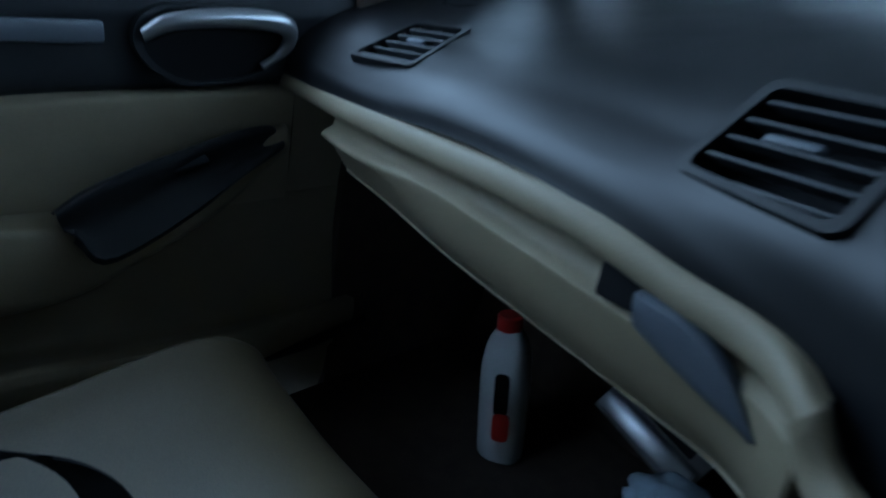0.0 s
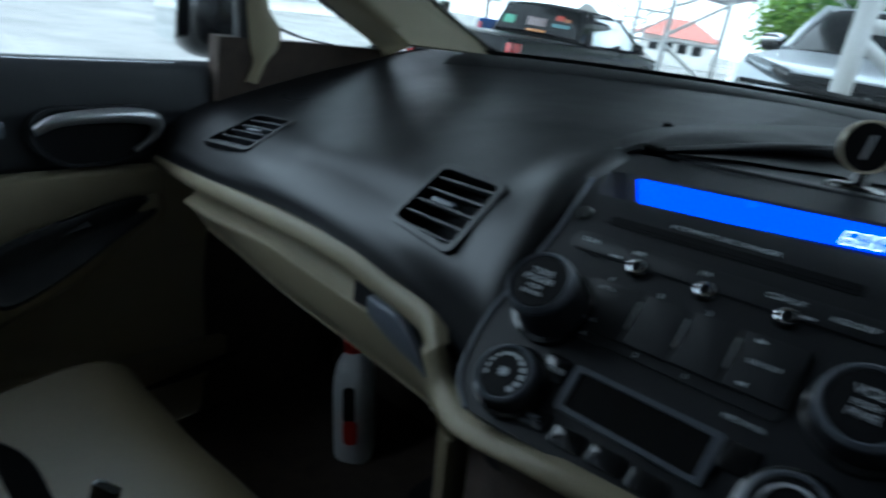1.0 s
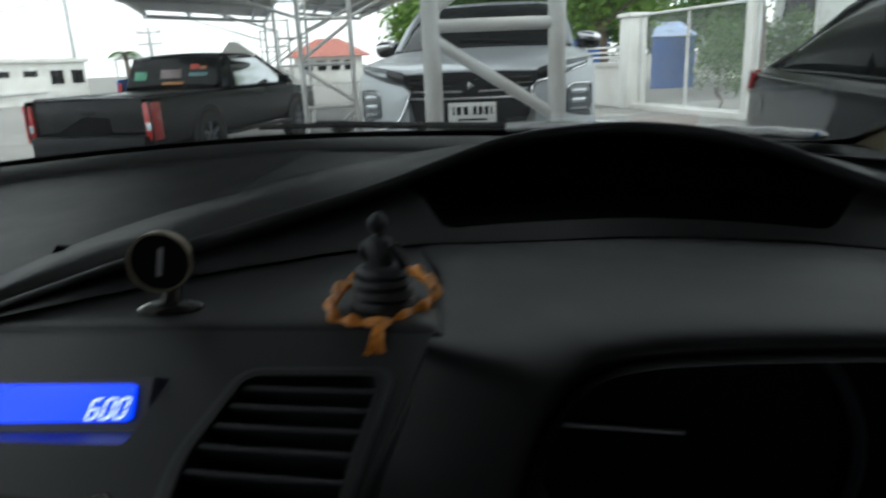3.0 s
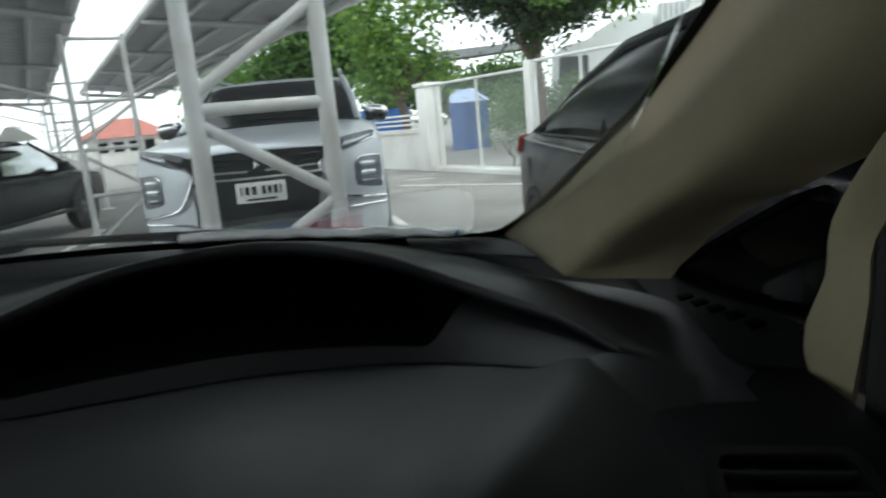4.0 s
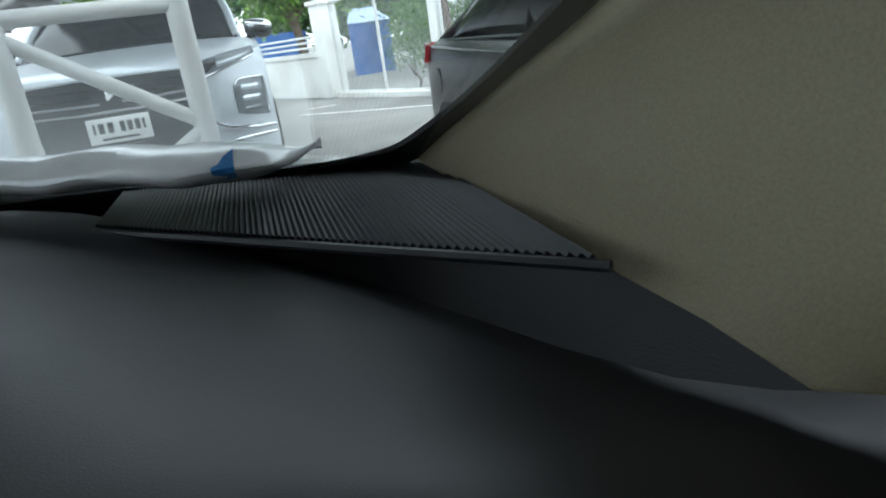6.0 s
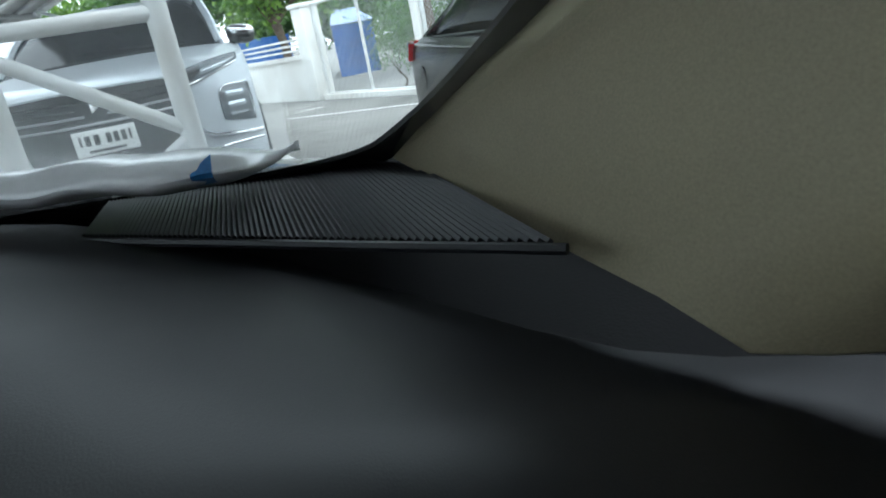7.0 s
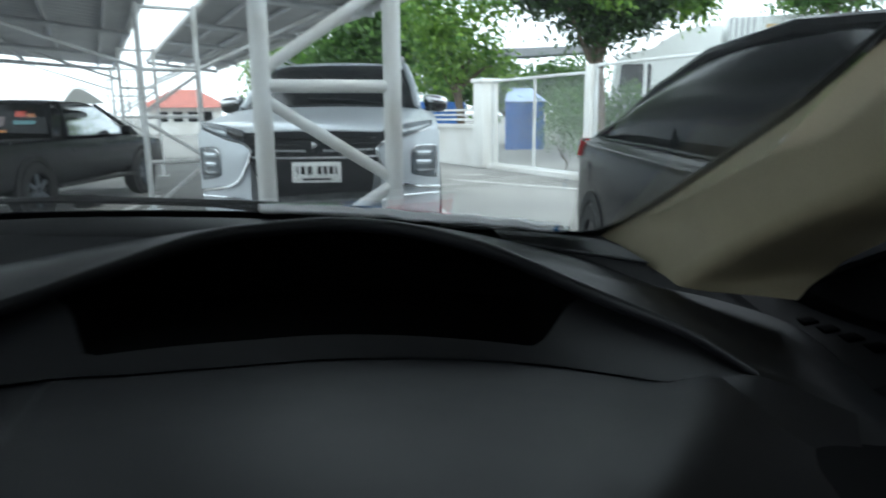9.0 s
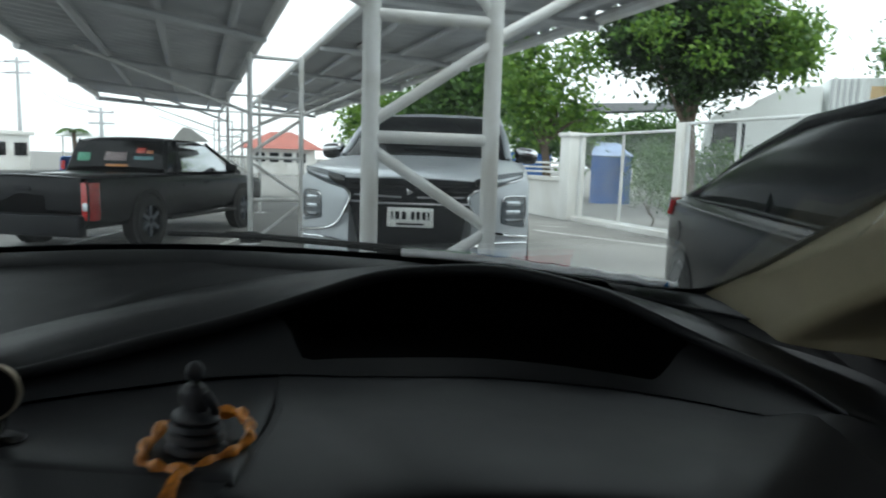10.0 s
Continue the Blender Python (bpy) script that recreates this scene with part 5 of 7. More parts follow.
statue = finish("statuette", joined(moved(tiers, Matrix.Diagonal((1, 0.78, 1, 1))), legs, torso, head, arms), M_STONE)
statue.matrix_world = Matrix.Translation(st) @ pose(0, 0, 0, 0, 0, 160) @ Matrix.Scale(0.88, 4)
tagged(statue, "small dark seated stone statuette ringed by an orange ribbon", "statuette")
# ribbon ring with a knot and tassel
gar = thing("ribbon_ring", "frayed orange ribbon ring laid round the statuette", "ribbon ring")
ringp = []
for k in range(49):
    a = 2 * math.pi * k / 48
    w = 0.0012 * math.sin(5 * a + 1) + 0.0006 * math.sin(11 * a)
    ringp.append((st.x - 0.002 + (0.0268 + 0.6 * w) * math.cos(a), st.y + 0.007 + (0.0345 + w) * math.sin(a), st.z + 0.0042 + 0.0035 * math.sin(a) + 0.0006 * math.sin(7 * a)))
rows = []
for k, p in enumerate(ringp):
    a = 2 * math.pi * k / 48
    o = Vector((math.cos(a), math.sin(a), 0))
    q = Vector(p)
    tw = 0.35 * math.sin(3 * a)
    rows.append([q + o * (f_ * 0.0009) + Vector((0, 0, f_ * z_)) + o * (f_ * x_) for x_, z_ in ((0.001, -0.0042), (0.0052 + 0.001 * tw, 0.0004), (0.0014, 0.0060 + 0.001 * tw), (-0.0026, 0.0020), (-0.0012, -0.0038), (0.001, -0.0042)) for f_ in (0.75 + 0.25 * math.sin(13 * a),)])
part("ribbon", sheet(rows, 120, 18), M_GARLAND, gar)
kn = bmesh.new()
bmesh.ops.create_icosphere(kn, subdivisions=3, radius=1)
for v_ in kn.verts:
    v_.co *= 1 + 0.25 * noise.noise(v_.co * 2.4)
kx = Vector((st.x + 0.008, st.y - 0.030, st.z + 0.0015))
part("knot", moved(kn, Matrix.Translation(kx) @ Matrix.Diagonal((0.0062, 0.0050, 0.0050, 1))), M_GARLAND, gar)
random.seed(5)
tas = []
for k in range(20):
    a, b_ = random.uniform(-1, 1), random.uniform(-1, 1)
    w_ = random.uniform(0.0, 0.010)
    tas.append(pipe(catmull([kx, kx + Vector((0.001 + 0.0012 * a, -0.007, 0.0020 + 0.001 * b_)), kx + Vector((0.002 + 0.0018 * a, -0.013, 0.0005 + 0.001 * b_)), kx + Vector((0.003 + 0.0030 * a, -0.019, -0.0020 + 0.0015 * b_)), kx + Vector((0.004 + 0.0060 * a, -0.025 - w_ * 0.5, -0.0060 - w_ * 0.4 + 0.002 * b_))], 14),
                    [0.0018, 0.0021, 0.0022, 0.0017, 0.0012, 0.0016, 0.0018, 0.0017, 0.0014, 0.0012, 0.0010, 0.0008, 0.0006, 0.0004], 6))
part("tassel", joined(*tas), M_GARLAND, gar)

# crumpled printed film pack tucked under the foot of the windscreen
pack = thing("plastic_pack", "crumpled glossy white printed plastic pack at the windscreen foot", "plastic pack")
near_edge = catmull([(0.205, 0.712, 0), (0.290, 0.680, 0), (0.377, 0.644, 0), (0.442, 0.606, 0), (0.517, 0.560, 0), (0.553, 0.540, 0), (0.576, 0.548, 0), (0.588, 0.610, 0)], 90)
pack_rows = []
for i, q in enumerate(near_edge):
    t = i / 89
    fat = (1 - smooth01(0.70, 1.0, t)) * 0.92 + 0.08
    lift = 0.0035 * noise.noise(Vector((q[0] * 26, 3.1, 0.0))) + 0.001
    gy = max(q[1] + 0.006, cowl(q[0])[0] + 0.004)
    row = []
    for j, (w, z) in enumerate(((0.55, -0.001), (0.20, 0.000), (0.04, 0.0022), (-0.02, 0.0050), (0.00, 0.0085), (0.06, 0.0115), (0.14, 0.0128), (0.24, 0.0124), (0.36, 0.0108), (0.50, 0.0088), (0.66, 0.0066), (0.82, 0.0045), (1.0, 0.0025))):
        c_ = Vector((q[0] * 60, w * 9, z * 300))
        crumple = 0.0011 * noise.noise(c_) + 0.0008 * abs(noise.noise(c_ * 2.3 + Vector((7, 1, 3))))
        row.append(Vector((q[0], q[1] + (gy - q[1]) * w - 0.5 * crumple, 0.9770 - 0.0035 * w + lift * (1 - w) + (z + crumple) * fat)))
    pack_rows.append(row)
part("film", sheet(pack_rows, 0, 40), M_FILM, pack)
for t0, t1, m_ in ((0.02, 0.18, M_PRINTG), (0.20, 0.27, M_PRINTB), (0.29, 0.46, M_PRINTR)):
    i0, i1 = int(t0 * 89), int(t1 * 89)
    part("print_field", sheet([[p + Vector((0, 0, 0.0008)) for p in r[6:13]] for r in pack_rows[i0:i1 + 1]], 0, 14), m_, pack)
part("print_mark", sheet([[p + Vector((0, -0.0008, 0.0002)) for p in r[2:4]] + [r[3].lerp(r[5], 0.2 + 0.25 * k) + Vector((0, -0.0008, 0.0003))] for k, r in enumerate(pack_rows[66:70])], 0, 6), M_PRINTB, pack, "blue printed mark")

# bottle in the footwell
bottle = thing("bottle", "white plastic bottle with a red cap standing in the footwell", "bottle")
prof = [(0.30, 0.036, 0.050), (0.305, 0.040, 0.055), (0.42, 0.041, 0.056), (0.47, 0.040, 0.054), (0.505, 0.034, 0.046), (0.525, 0.024, 0.030), (0.535, 0.018, 0.020)]
rows = []
for a in np.linspace(0, 2 * math.pi, 33):
    ca, sa = math.cos(a), math.sin(a)
    rows.append([(abs(ca) ** 0.7 * math.copysign(rx, ca), abs(sa) ** 0.7 * math.copysign(ry, sa), z) for z, rx, ry in prof])
MB = Matrix.Translation((-0.503, 0.240, 0.296)) @ pose(0, 0, 0, 0, -10, 0) @ pose(0, 0, 0, 0, 0, 35) @ Matrix.Diagonal((0.80, 0.80, 0.76, 1)) @ Matrix.Translation((0, 0, -0.30))
part("body", moved(sheet(rows, 0, 26), MB), M_BOTTLE, bottle)
part("cap", moved(turned([(0.0, 0.533), (0.021, 0.533), (0.021, 0.558), (0.018, 0.562), (0.0, 0.562)], 28), MB), M_REDCAP, bottle, "red screw cap")
part("grip_hollow", moved(prism(rounded([(-0.012, 0.395), (0.012, 0.395), (0.012, 0.475), (-0.012, 0.475)], 0.011), 0, 0.003), MB @ Matrix(((1, 0, 0, 0.0), (0, 0, -1, -0.0545), (0, 1, 0, 0), (0, 0, 0, 1)))), M_BLACK, bottle)
part("print_patch", moved(prism(rounded([(-0.014, 0.345), (0.014, 0.345), (0.014, 0.400), (-0.014, 0.400)], 0.012), 0, 0.003), MB @ Matrix(((1, 0, 0, 0.002), (0, 0, -1, -0.0555), (0, 1, 0, 0), (0, 0, 0, 1)))), M_REDCAP, bottle, "red printed patch")

# lamp package with a clear window
pk = thing("lamp_package", "clear and silver blister package leaning in the footwell", "package")
MP = frame_from((-0.345, 0.335, 0.395), (0.95, -0.12, -0.20), (0.1, 0.55, 0.75))
part("card", moved(box(-0.078, 0.078, -0.034, 0.034, -0.003, 0.0, 0.001), MP), mat("grey_package_card", (0.22, 0.21, 0.19), 0.4, vary=0.2), pk)
part("blister", moved(box(-0.074, 0.074, -0.030, 0.004, 0.0, 0.014, 0.005), MP), M_SILVER, pk)
part("sill", moved(box(-0.078, 0.078, 0.026, 0.034, 0.0, 0.004, 0.001), MP), M_LETTER, pk)
part("brand_bar", moved(box(-0.055, 0.055, 0.008, 0.023, 0.0, 0.0015), MP), M_BLACK, pk)
# crumpled cloth
cl = bmesh.new()
bmesh.ops.create_icosphere(cl, subdivisions=4, radius=1)
for v_ in cl.verts:
    v_.co *= 1 + 0.35 * noise.noise(v_.co * 1.7) + 0.22 * abs(noise.noise(v_.co * 4.1))
cloth = finish("cloth", moved(cl, Matrix.Translation((-0.235, 0.205, 0.415)) @ Matrix.Diagonal((0.060, 0.045, 0.030, 1))), M_CLOTH, auto=180)
tagged(cloth, "crumpled pale blue cloth lying beside the console", "cloth")
stand = finish("storage_box", box(-0.31, -0.16, 0.14, 0.27, 0.30, 0.395, 0.008), M_BLACK)
tagged(stand, "dark storage box in the footwell shade", "box")
# strap with a buckle beside the seat
strap = thing("bag_strap", "black webbing strap with a buckle on the seat", "strap")
rows = []
for p in catmull([(-0.50, -0.40, 0.566), (-0.46, -0.34, 0.606), (-0.42, -0.30, 0.596), (-0.37, -0.29, 0.558)], 20):
    q = Vector(p)
    rows.append([q + Vector((-0.012, -0.012, 0)), q + Vector((0.012, 0.012, 0.002))])
part("webbing", sheet(rows, 0, 4, 0.002), M_BLACK, strap)
part("buckle", moved(box(-0.012, 0.012, -0.005, 0.005, -0.012, 0.020, 0.003), Matrix.Translation((-0.335, -0.255, 0.576)) @ pose(0, 0, 0, 0, 12, 30)), M_GLOSSBLK, strap)

# wipers outside at the foot of the glass
wiper = thing("wiper", "black windscreen wiper resting at the foot of the glass", "wiper")
part("arm", pipe(catmull([(0.20, 0.835, 0.962), (0.10, 0.850, 0.972), (-0.04, 0.850, 0.978), (-0.14, 0.845, 0.982)], 16), 0.006, 8), M_RUBBER, wiper)
part("blade", pipe(catmull([(0.34, 0.780, 0.972), (0.10, 0.830, 0.977), (-0.12, 0.842, 0.980), (-0.24, 0.83, 0.980)], 20), 0.005, 6), M_RUBBER, wiper)
part("hub", moved(turned([(0.020, 0), (0.018, 0.014), (0.012, 0.018), (0, 0.018)], 20), Matrix.Translation((-0.10, 0.86, 0.968))), M_RUBBER, wiper)
cowlp = []
for x in np.linspace(-0.75, 0.75, 25):
    y, z = cowl(x)
    cowlp.append([(x, y + 0.028, z - 0.008), (x, y + 0.06, z - 0.012), (x, y + 0.14, z - 0.045), (x, y + 0.20, z - 0.05)])
part("cowl_panel", sheet(cowlp, 0, 10, 0.004), M_RUBBER, thing("scuttle", "black plastic scuttle below the windscreen", "scuttle"))
M_OWNPAINT = mat("own_dark_paint", (0.02, 0.022, 0.026), 0.25, vary=0.1, coat=0.6)
hood_rows = []
for x in np.linspace(-0.82, 0.82, 21):
    y, z = cowl(x * 0.78)
    hood_rows.append([(x, y + 0.19, z - 0.06 - 0.05 * (x / 0.82) ** 4), (x, 1.35, 0.86 - 0.06 * (x / 0.82) ** 4), (x, 1.70, 0.82 - 0.08 * (x / 0.82) ** 4), (x * 0.92, 1.86, 0.66), (x * 0.88, 1.90, 0.30)])
part("bonnet", sheet(hood_rows, 0, 26, 0.004), M_OWNPAINT, thing("car_bonnet", "dark bonnet of the car in front of the glass", "bonnet"))
# passenger side rear-view mirror outside
mir = thing("wing_mirror", "dark wing mirror outside the passenger window", "wing mirror")
ms = bmesh.new()
bmesh.ops.create_uvsphere(ms, u_segments=28, v_segments=16, radius=1)
for v_ in ms.verts:
    v_.co = Vector(tuple(math.copysign(abs(c_) ** 0.7, c_) for c_ in v_.co))
MM = Matrix.Translation((-0.985, 0.235, 0.948)) @ pose(0, 0, 0, 0, 0, -20)
part("housing", moved(ms, MM @ Matrix.Diagonal((0.120, 0.070, 0.085, 1))), M_GLOSSBLK, mir)
part("glass", moved(prism(rounded([(-0.102, -0.066), (0.102, -0.060), (0.102, 0.064), (-0.102, 0.058)], 0.03), 0, 0.003), MM @ Matrix(((1, 0, 0, 0), (0, 0, -1, -0.0685), (0, 1, 0, 0), (0, 0, 0, 1)))), mat("mirror_glass", (0.75, 0.8, 0.82), 0.03, metal=1.0, vary=0.02), mir, "mirror glass")
part("bracket", pipe([(-0.88, 0.22, 0.905), (-0.757, 0.17, 0.890)], 0.022, 12), M_GLOSSBLK, mir)

# ================================================================ OUTSIDE
def asphalt():
    m = mat("asphalt", (0.20, 0.197, 0.187), 0.9, grain=0.6, grain_scale=60, vary=0.2, vary_scale=0.6, wear=(0.135, 0.132, 0.126))
    return m


M_ASPH = asphalt()
M_WHITEPAINT = mat("white_road_paint", (0.62, 0.62, 0.60), 0.8, vary=0.15, vary_scale=6, wear=(0.36, 0.36, 0.35))
M_STEELW = mat("white_painted_steel", (0.66, 0.68, 0.69), 0.45, vary=0.08, vary_scale=3, wear=(0.50, 0.49, 0.46))
M_SHEETM = mat("grey_roof_sheet", (0.46, 0.47, 0.48), 0.5, metal=0.1, vary=0.15, vary_scale=1.5)
M_CONCW = mat("white_painted_wall", (0.80, 0.80, 0.78), 0.8, grain=0.2, grain_scale=40, vary=0.08, vary_scale=1.2, wear=(0.64, 0.62, 0.58))
M_SILVERPAINT = mat("silver_car_paint", (0.57, 0.61, 0.65), 0.30, metal=0.30, vary=0.03, coat=0.4)
M_BLACKPAINT = mat("black_car_paint", (0.008, 0.009, 0.011), 0.24, vary=0.1, spec=0.16, coat=0.05)
M_GREYPAINT = mat("dark_grey_car_paint", (0.0045, 0.005, 0.006), 0.22, vary=0.2, vary_scale=3, spec=0.045)
M_SHADEGLASS = mat("shaded_car_glass", (0.004, 0.005, 0.006), 0.18, vary=0.25, vary_scale=5, spec=0.035)
M_CARGLASS = mat("dark_car_glass", (0.006, 0.007, 0.008), 0.10, vary=0.1, spec=0.16)
M_TYRE = mat("tyre_rubber", (0.02, 0.02, 0.02), 0.8, grain=0.2, vary=0.2)
M_LAMP = mat("clear_lamp_glass", (0.55, 0.60, 0.64), 0.12, metal=0.5, vary=0.25, vary_scale=12, coat=0.5)
M_REDLAMP = mat("red_lamp_glass", (0.40, 0.015, 0.015), 0.15, vary=0.2, coat=0.5)
M_PLATE = mat("white_number_plate", (0.72, 0.73, 0.72), 0.4, vary=0.06)
M_GRILLE = mat("black_grille", (0.010, 0.011, 0.013), 0.32, vary=0.3, vary_scale=20, spec=0.10)
M_HEADLAMP = mat("smoked_lamp_glass", (0.07, 0.085, 0.10), 0.10, metal=0.0, vary=0.45, vary_scale=25, coat=0.6)



def fall(x):
    """The car park drops a little towards the row of the pickup truck."""
    return -0.16 * smooth01(-1.6, -4.8, x)


gx = [-400] + list(np.linspace(-4.8, -1.6, 9)) + [400]
gm = sheet([[(x, -400, fall(x)), (x, 400, fall(x))] for x in gx])
tagged(finish("ground", gm, M_ASPH, smooth=False), "worn grey asphalt car park", "ground", kind="structure")

AX = Vector((-0.469, 0.883, 0))  # the rows of the car park run this way


def flat_line(a, b, w=0.10):
    a, b = (Vector((p[0], p[1], fall(p[0]) + 0.002)) for p in (a, b))
    d = (b - a).normalized()
    n = Vector((-d.y, d.x, 0)) * w / 2
    bm = bmesh.new()
    vs = [bm.verts.new(p + Vector((0, 0, z))) for z in (0.001, 0.006) for p in (a + n, a - n, b - n, b + n)]
    for f_ in ((0, 3, 2, 1), (4, 5, 6, 7), (0, 1, 5, 4), (1, 2, 6, 5), (2, 3, 7, 6), (3, 0, 4, 7)):
        bm.faces.new([vs[i] for i in f_])
    tagged(finish("parking_line", bm, M_WHITEPAINT, smooth=False), "worn white painted parking line on asphalt", "line", "parking lines", "structure")


flat_line((-0.55, 11.6, 0), (0.75, 5.4, 0))
flat_line((0.4, 11.3, 0), (3.2, 8.9, 0))
flat_line((-4.3, 10.5, 0), (-3.4, 6.0, 0))
flat_line((-6.6, 11.5, 0), (-5.6, 6.5, 0))
flat_line((-3.0, 12.5, 0), (1.0, 12.2, 0), 0.08)


def truss(p0, p1, h, rungs, diags, r=0.044, label="white tubular steel truss column of the carport", brace=None):
    """Two upright pipes tied by rungs and diagonals."""
    t = thing("truss_column", label, "truss column", "carport columns")
    a, b = Vector((*p0, 0)), Vector((*p1, 0))
    drop = Vector((0, 0, fall(p0[0])))
    for q in (a, b):
        part("post", pipe([q + drop, q + Vector((0, 0, h))], r, 18), M_STEELW, t)
        part("foot_plate", moved(box(-0.10, 0.10, -0.10, 0.10, 0, 0.012, 0.002), Matrix.Translation(q + drop)), M_STEELW, t)
    for z in rungs:
        part("rung", pipe([a + Vector((0, 0, z)), b + Vector((0, 0, z))], r * 0.72, 14), M_STEELW, t)
    for z0, z1 in diags:
        part("diagonal", pipe([a + Vector((0, 0, z0)), b + Vector((0, 0, z1))], r * 0.66, 14), M_STEELW, t)
    for s_, e_ in brace or ():
        part("brace", pipe([s_, e_], r * 0.66, 14), M_STEELW, t)
    return t


truss((-0.424, 3.00), (0.158, 3.22), 2.9, (0.36, 1.235, 1.82, 2.6), ((1.18, 0.78), (1.30, 1.72), (0.40, 0.76), (2.52, 1.86)), brace=(((0.158, 3.22, 1.74), (1.5, 3.9, 2.62)), ((-0.424, 3.0, 1.85), (-1.9, 2.4, 2.7))))
truss((-3.50, 8.53), (-2.90, 8.88), 2.50, (0.52, 1.10, 1.69, 2.45), ((-0.08, 0.46), (1.04, 0.58), (1.16, 1.64)), 0.036, brace=(((-2.90, 8.88, 1.70), (-1.2, 9.7, 2.60)), ((-3.50, 8.53, 1.70), (-5.4, 7.6, 2.42))))
for k in (1, 2, 3):
    q = AX * 6.2 * k
    truss((-3.52 + q.x, 8.50 + q.y), (-2.92 + q.x, 8.82 + q.y), 2.50, (0.52, 1.10, 1.69, 2.45), ((-0.08, 0.46), (1.04, 0.58), (1.16, 1.64)), 0.036,
          brace=(((-2.92 + q.x, 8.82 + q.y, 1.85), (-1.2 + q.x, 9.7 + q.y, 2.72)), ((-3.52 + q.x, 8.5 + q.y, 1.86), (-5.4 + q.x, 7.6 + q.y, 2.55))))


def canopy(nl, fl, fr, nr, label, purlins=7):
    """A sheet-metal carport roof with corrugated deck, rafters and purlins underneath."""
    c = thing("carport_roof", label, "carport roof", "carport roofs")
    nl, fl, fr, nr = (Vector(p) for p in (nl, fl, fr, nr))
    n = int((fl - nl).length / 0.075)
    rows = []
    for i in range(n + 1):
        t = i / n
        dz = 0.018 * (1 if (i % 4) in (0, 1) else -1)
        a, b = nl.lerp(fl, t), nr.lerp(fr, t)
        rows.append([a + Vector((0, 0, dz)), b + Vector((0, 0, dz))])
    bm = bmesh.new()
    vs = [[bm.verts.new(p) for p in r] for r in rows]
    for i in range(n):
        bm.faces.new((vs[i][0], vs[i][1], vs[i + 1][1], vs[i + 1][0]))
    part("deck", bm, M_SHEETM, c)
    for w in (0.0, 0.28, 0.56, 0.84, 1.0):
        a, b = nl.lerp(nr, w) - Vector((0, 0, 0.07)), fl.lerp(fr, w) - Vector((0, 0, 0.07))
        part("purlin", pipe([a, b], 0.045 if 0 < w < 1 else 0.06, 8), M_STEELW if w in (0, 1) else M_SHEETM, c)
    for k in range(purlins):
        t = k / (purlins - 1)
        a, b = nl.lerp(fl, t) - Vector((0, 0, 0.14)), nr.lerp(fr, t) - Vector((0, 0, 0.14))
        part("rafter", pipe([a, b], 0.05, 8), M_SHEETM, c)
    return c


NR, NL = Vector((-2.33, 6.64, 2.75)), Vector((-4.47, 5.39, 2.45))
canopy(NL - AX * 14.0, (-9.48, 13.87, 2.45), NR + AX * 17.5, NR - AX * 14.0, "long corrugated grey sheet carport roof over parked cars")
L2, R2 = Vector((-2.1, 8.2, 2.9)), Vector((1.09, 6.24, 2.6))
# unseen roof added to keep sky light off the dashboard's right side
canopy((0.70, -3.0, 2.62), (0.70, 2.1, 2.62), (9.5, 2.1, 2.85), (9.5, -3.0, 2.85), "unseen corrugated grey sheet roof added to shade this car from the right")
canopy(L2 - AX * 5.0, L2 + AX * 15, R2 + AX * 17, R2 - AX * 3.0, "corrugated grey sheet carport roof above a silver car")


# ---------------------------------------------------------------- cars
def wheel(parent, m, r=0.36, w=0.24):
    wh = new("wheel")
    wh.parent = parent
    wh.matrix_local = m @ pose(0, 0, 0, 0, 90, 0)
    part("tyre", turned([(r * 0.66, -w / 2), (r * 0.92, -w / 2), (r, -w * 0.36), (r, w * 0.36), (r * 0.92, w / 2), (r * 0.66, w / 2), (r * 0.66, -w / 2)], 36), M_TYRE, wh)
    part("rim", turned([(r * 0.66, -w * 0.30), (r * 0.66, w * 0.42), (r * 0.60, w * 0.44), (r * 0.55, w * 0.25), (0, w * 0.2)], 36), M_GRILLE, wh)
    for k in range(6):
        part("spoke", moved(box(r * 0.10, r * 0.62, -0.030, 0.030, w * 0.22, w * 0.40, 0.008), Euler((0, 0, k * math.pi / 3)).to_matrix().to_4x4()), M_GREY, wh)
    return wh


def body_rows(stations):
    """Cross-sections of a car body: (y, half width, sill z, waist z, shoulder z, top z, half width at top)."""
    rows = []
    for y, w, z0, zw, zs, zt, wt in stations:
        half = [(w * 0.90, z0), (w * 0.985, z0 + 0.08), (w, zw), (w * 0.985, zs), (w * 0.93, zs + (zt - zs) * 0.55), (wt, zt - 0.012), (wt * 0.5, zt + 0.006), (0, zt + 0.012)]
        r = [(-x, y, z) for x, z in half] + [(x, y, z) for x, z in half[::-1][1:]]
        rows.append(r)
    return rows


def loft_body(stations, nu=40, nv=44):
    rows = body_rows(stations)
    bm = sheet(rows, nu, nv)
    bm.verts.ensure_lookup_table()
    bmesh.ops.holes_fill(bm, edges=[e for e in bm.edges if e.is_boundary], sides=0)
    return bm


def nose(x):
    """How far the front face of the big car falls back towards its corners."""
    return 0.30 * max(0.0, (abs(x) - 0.42) / 0.43) ** 1.8 - 0.016


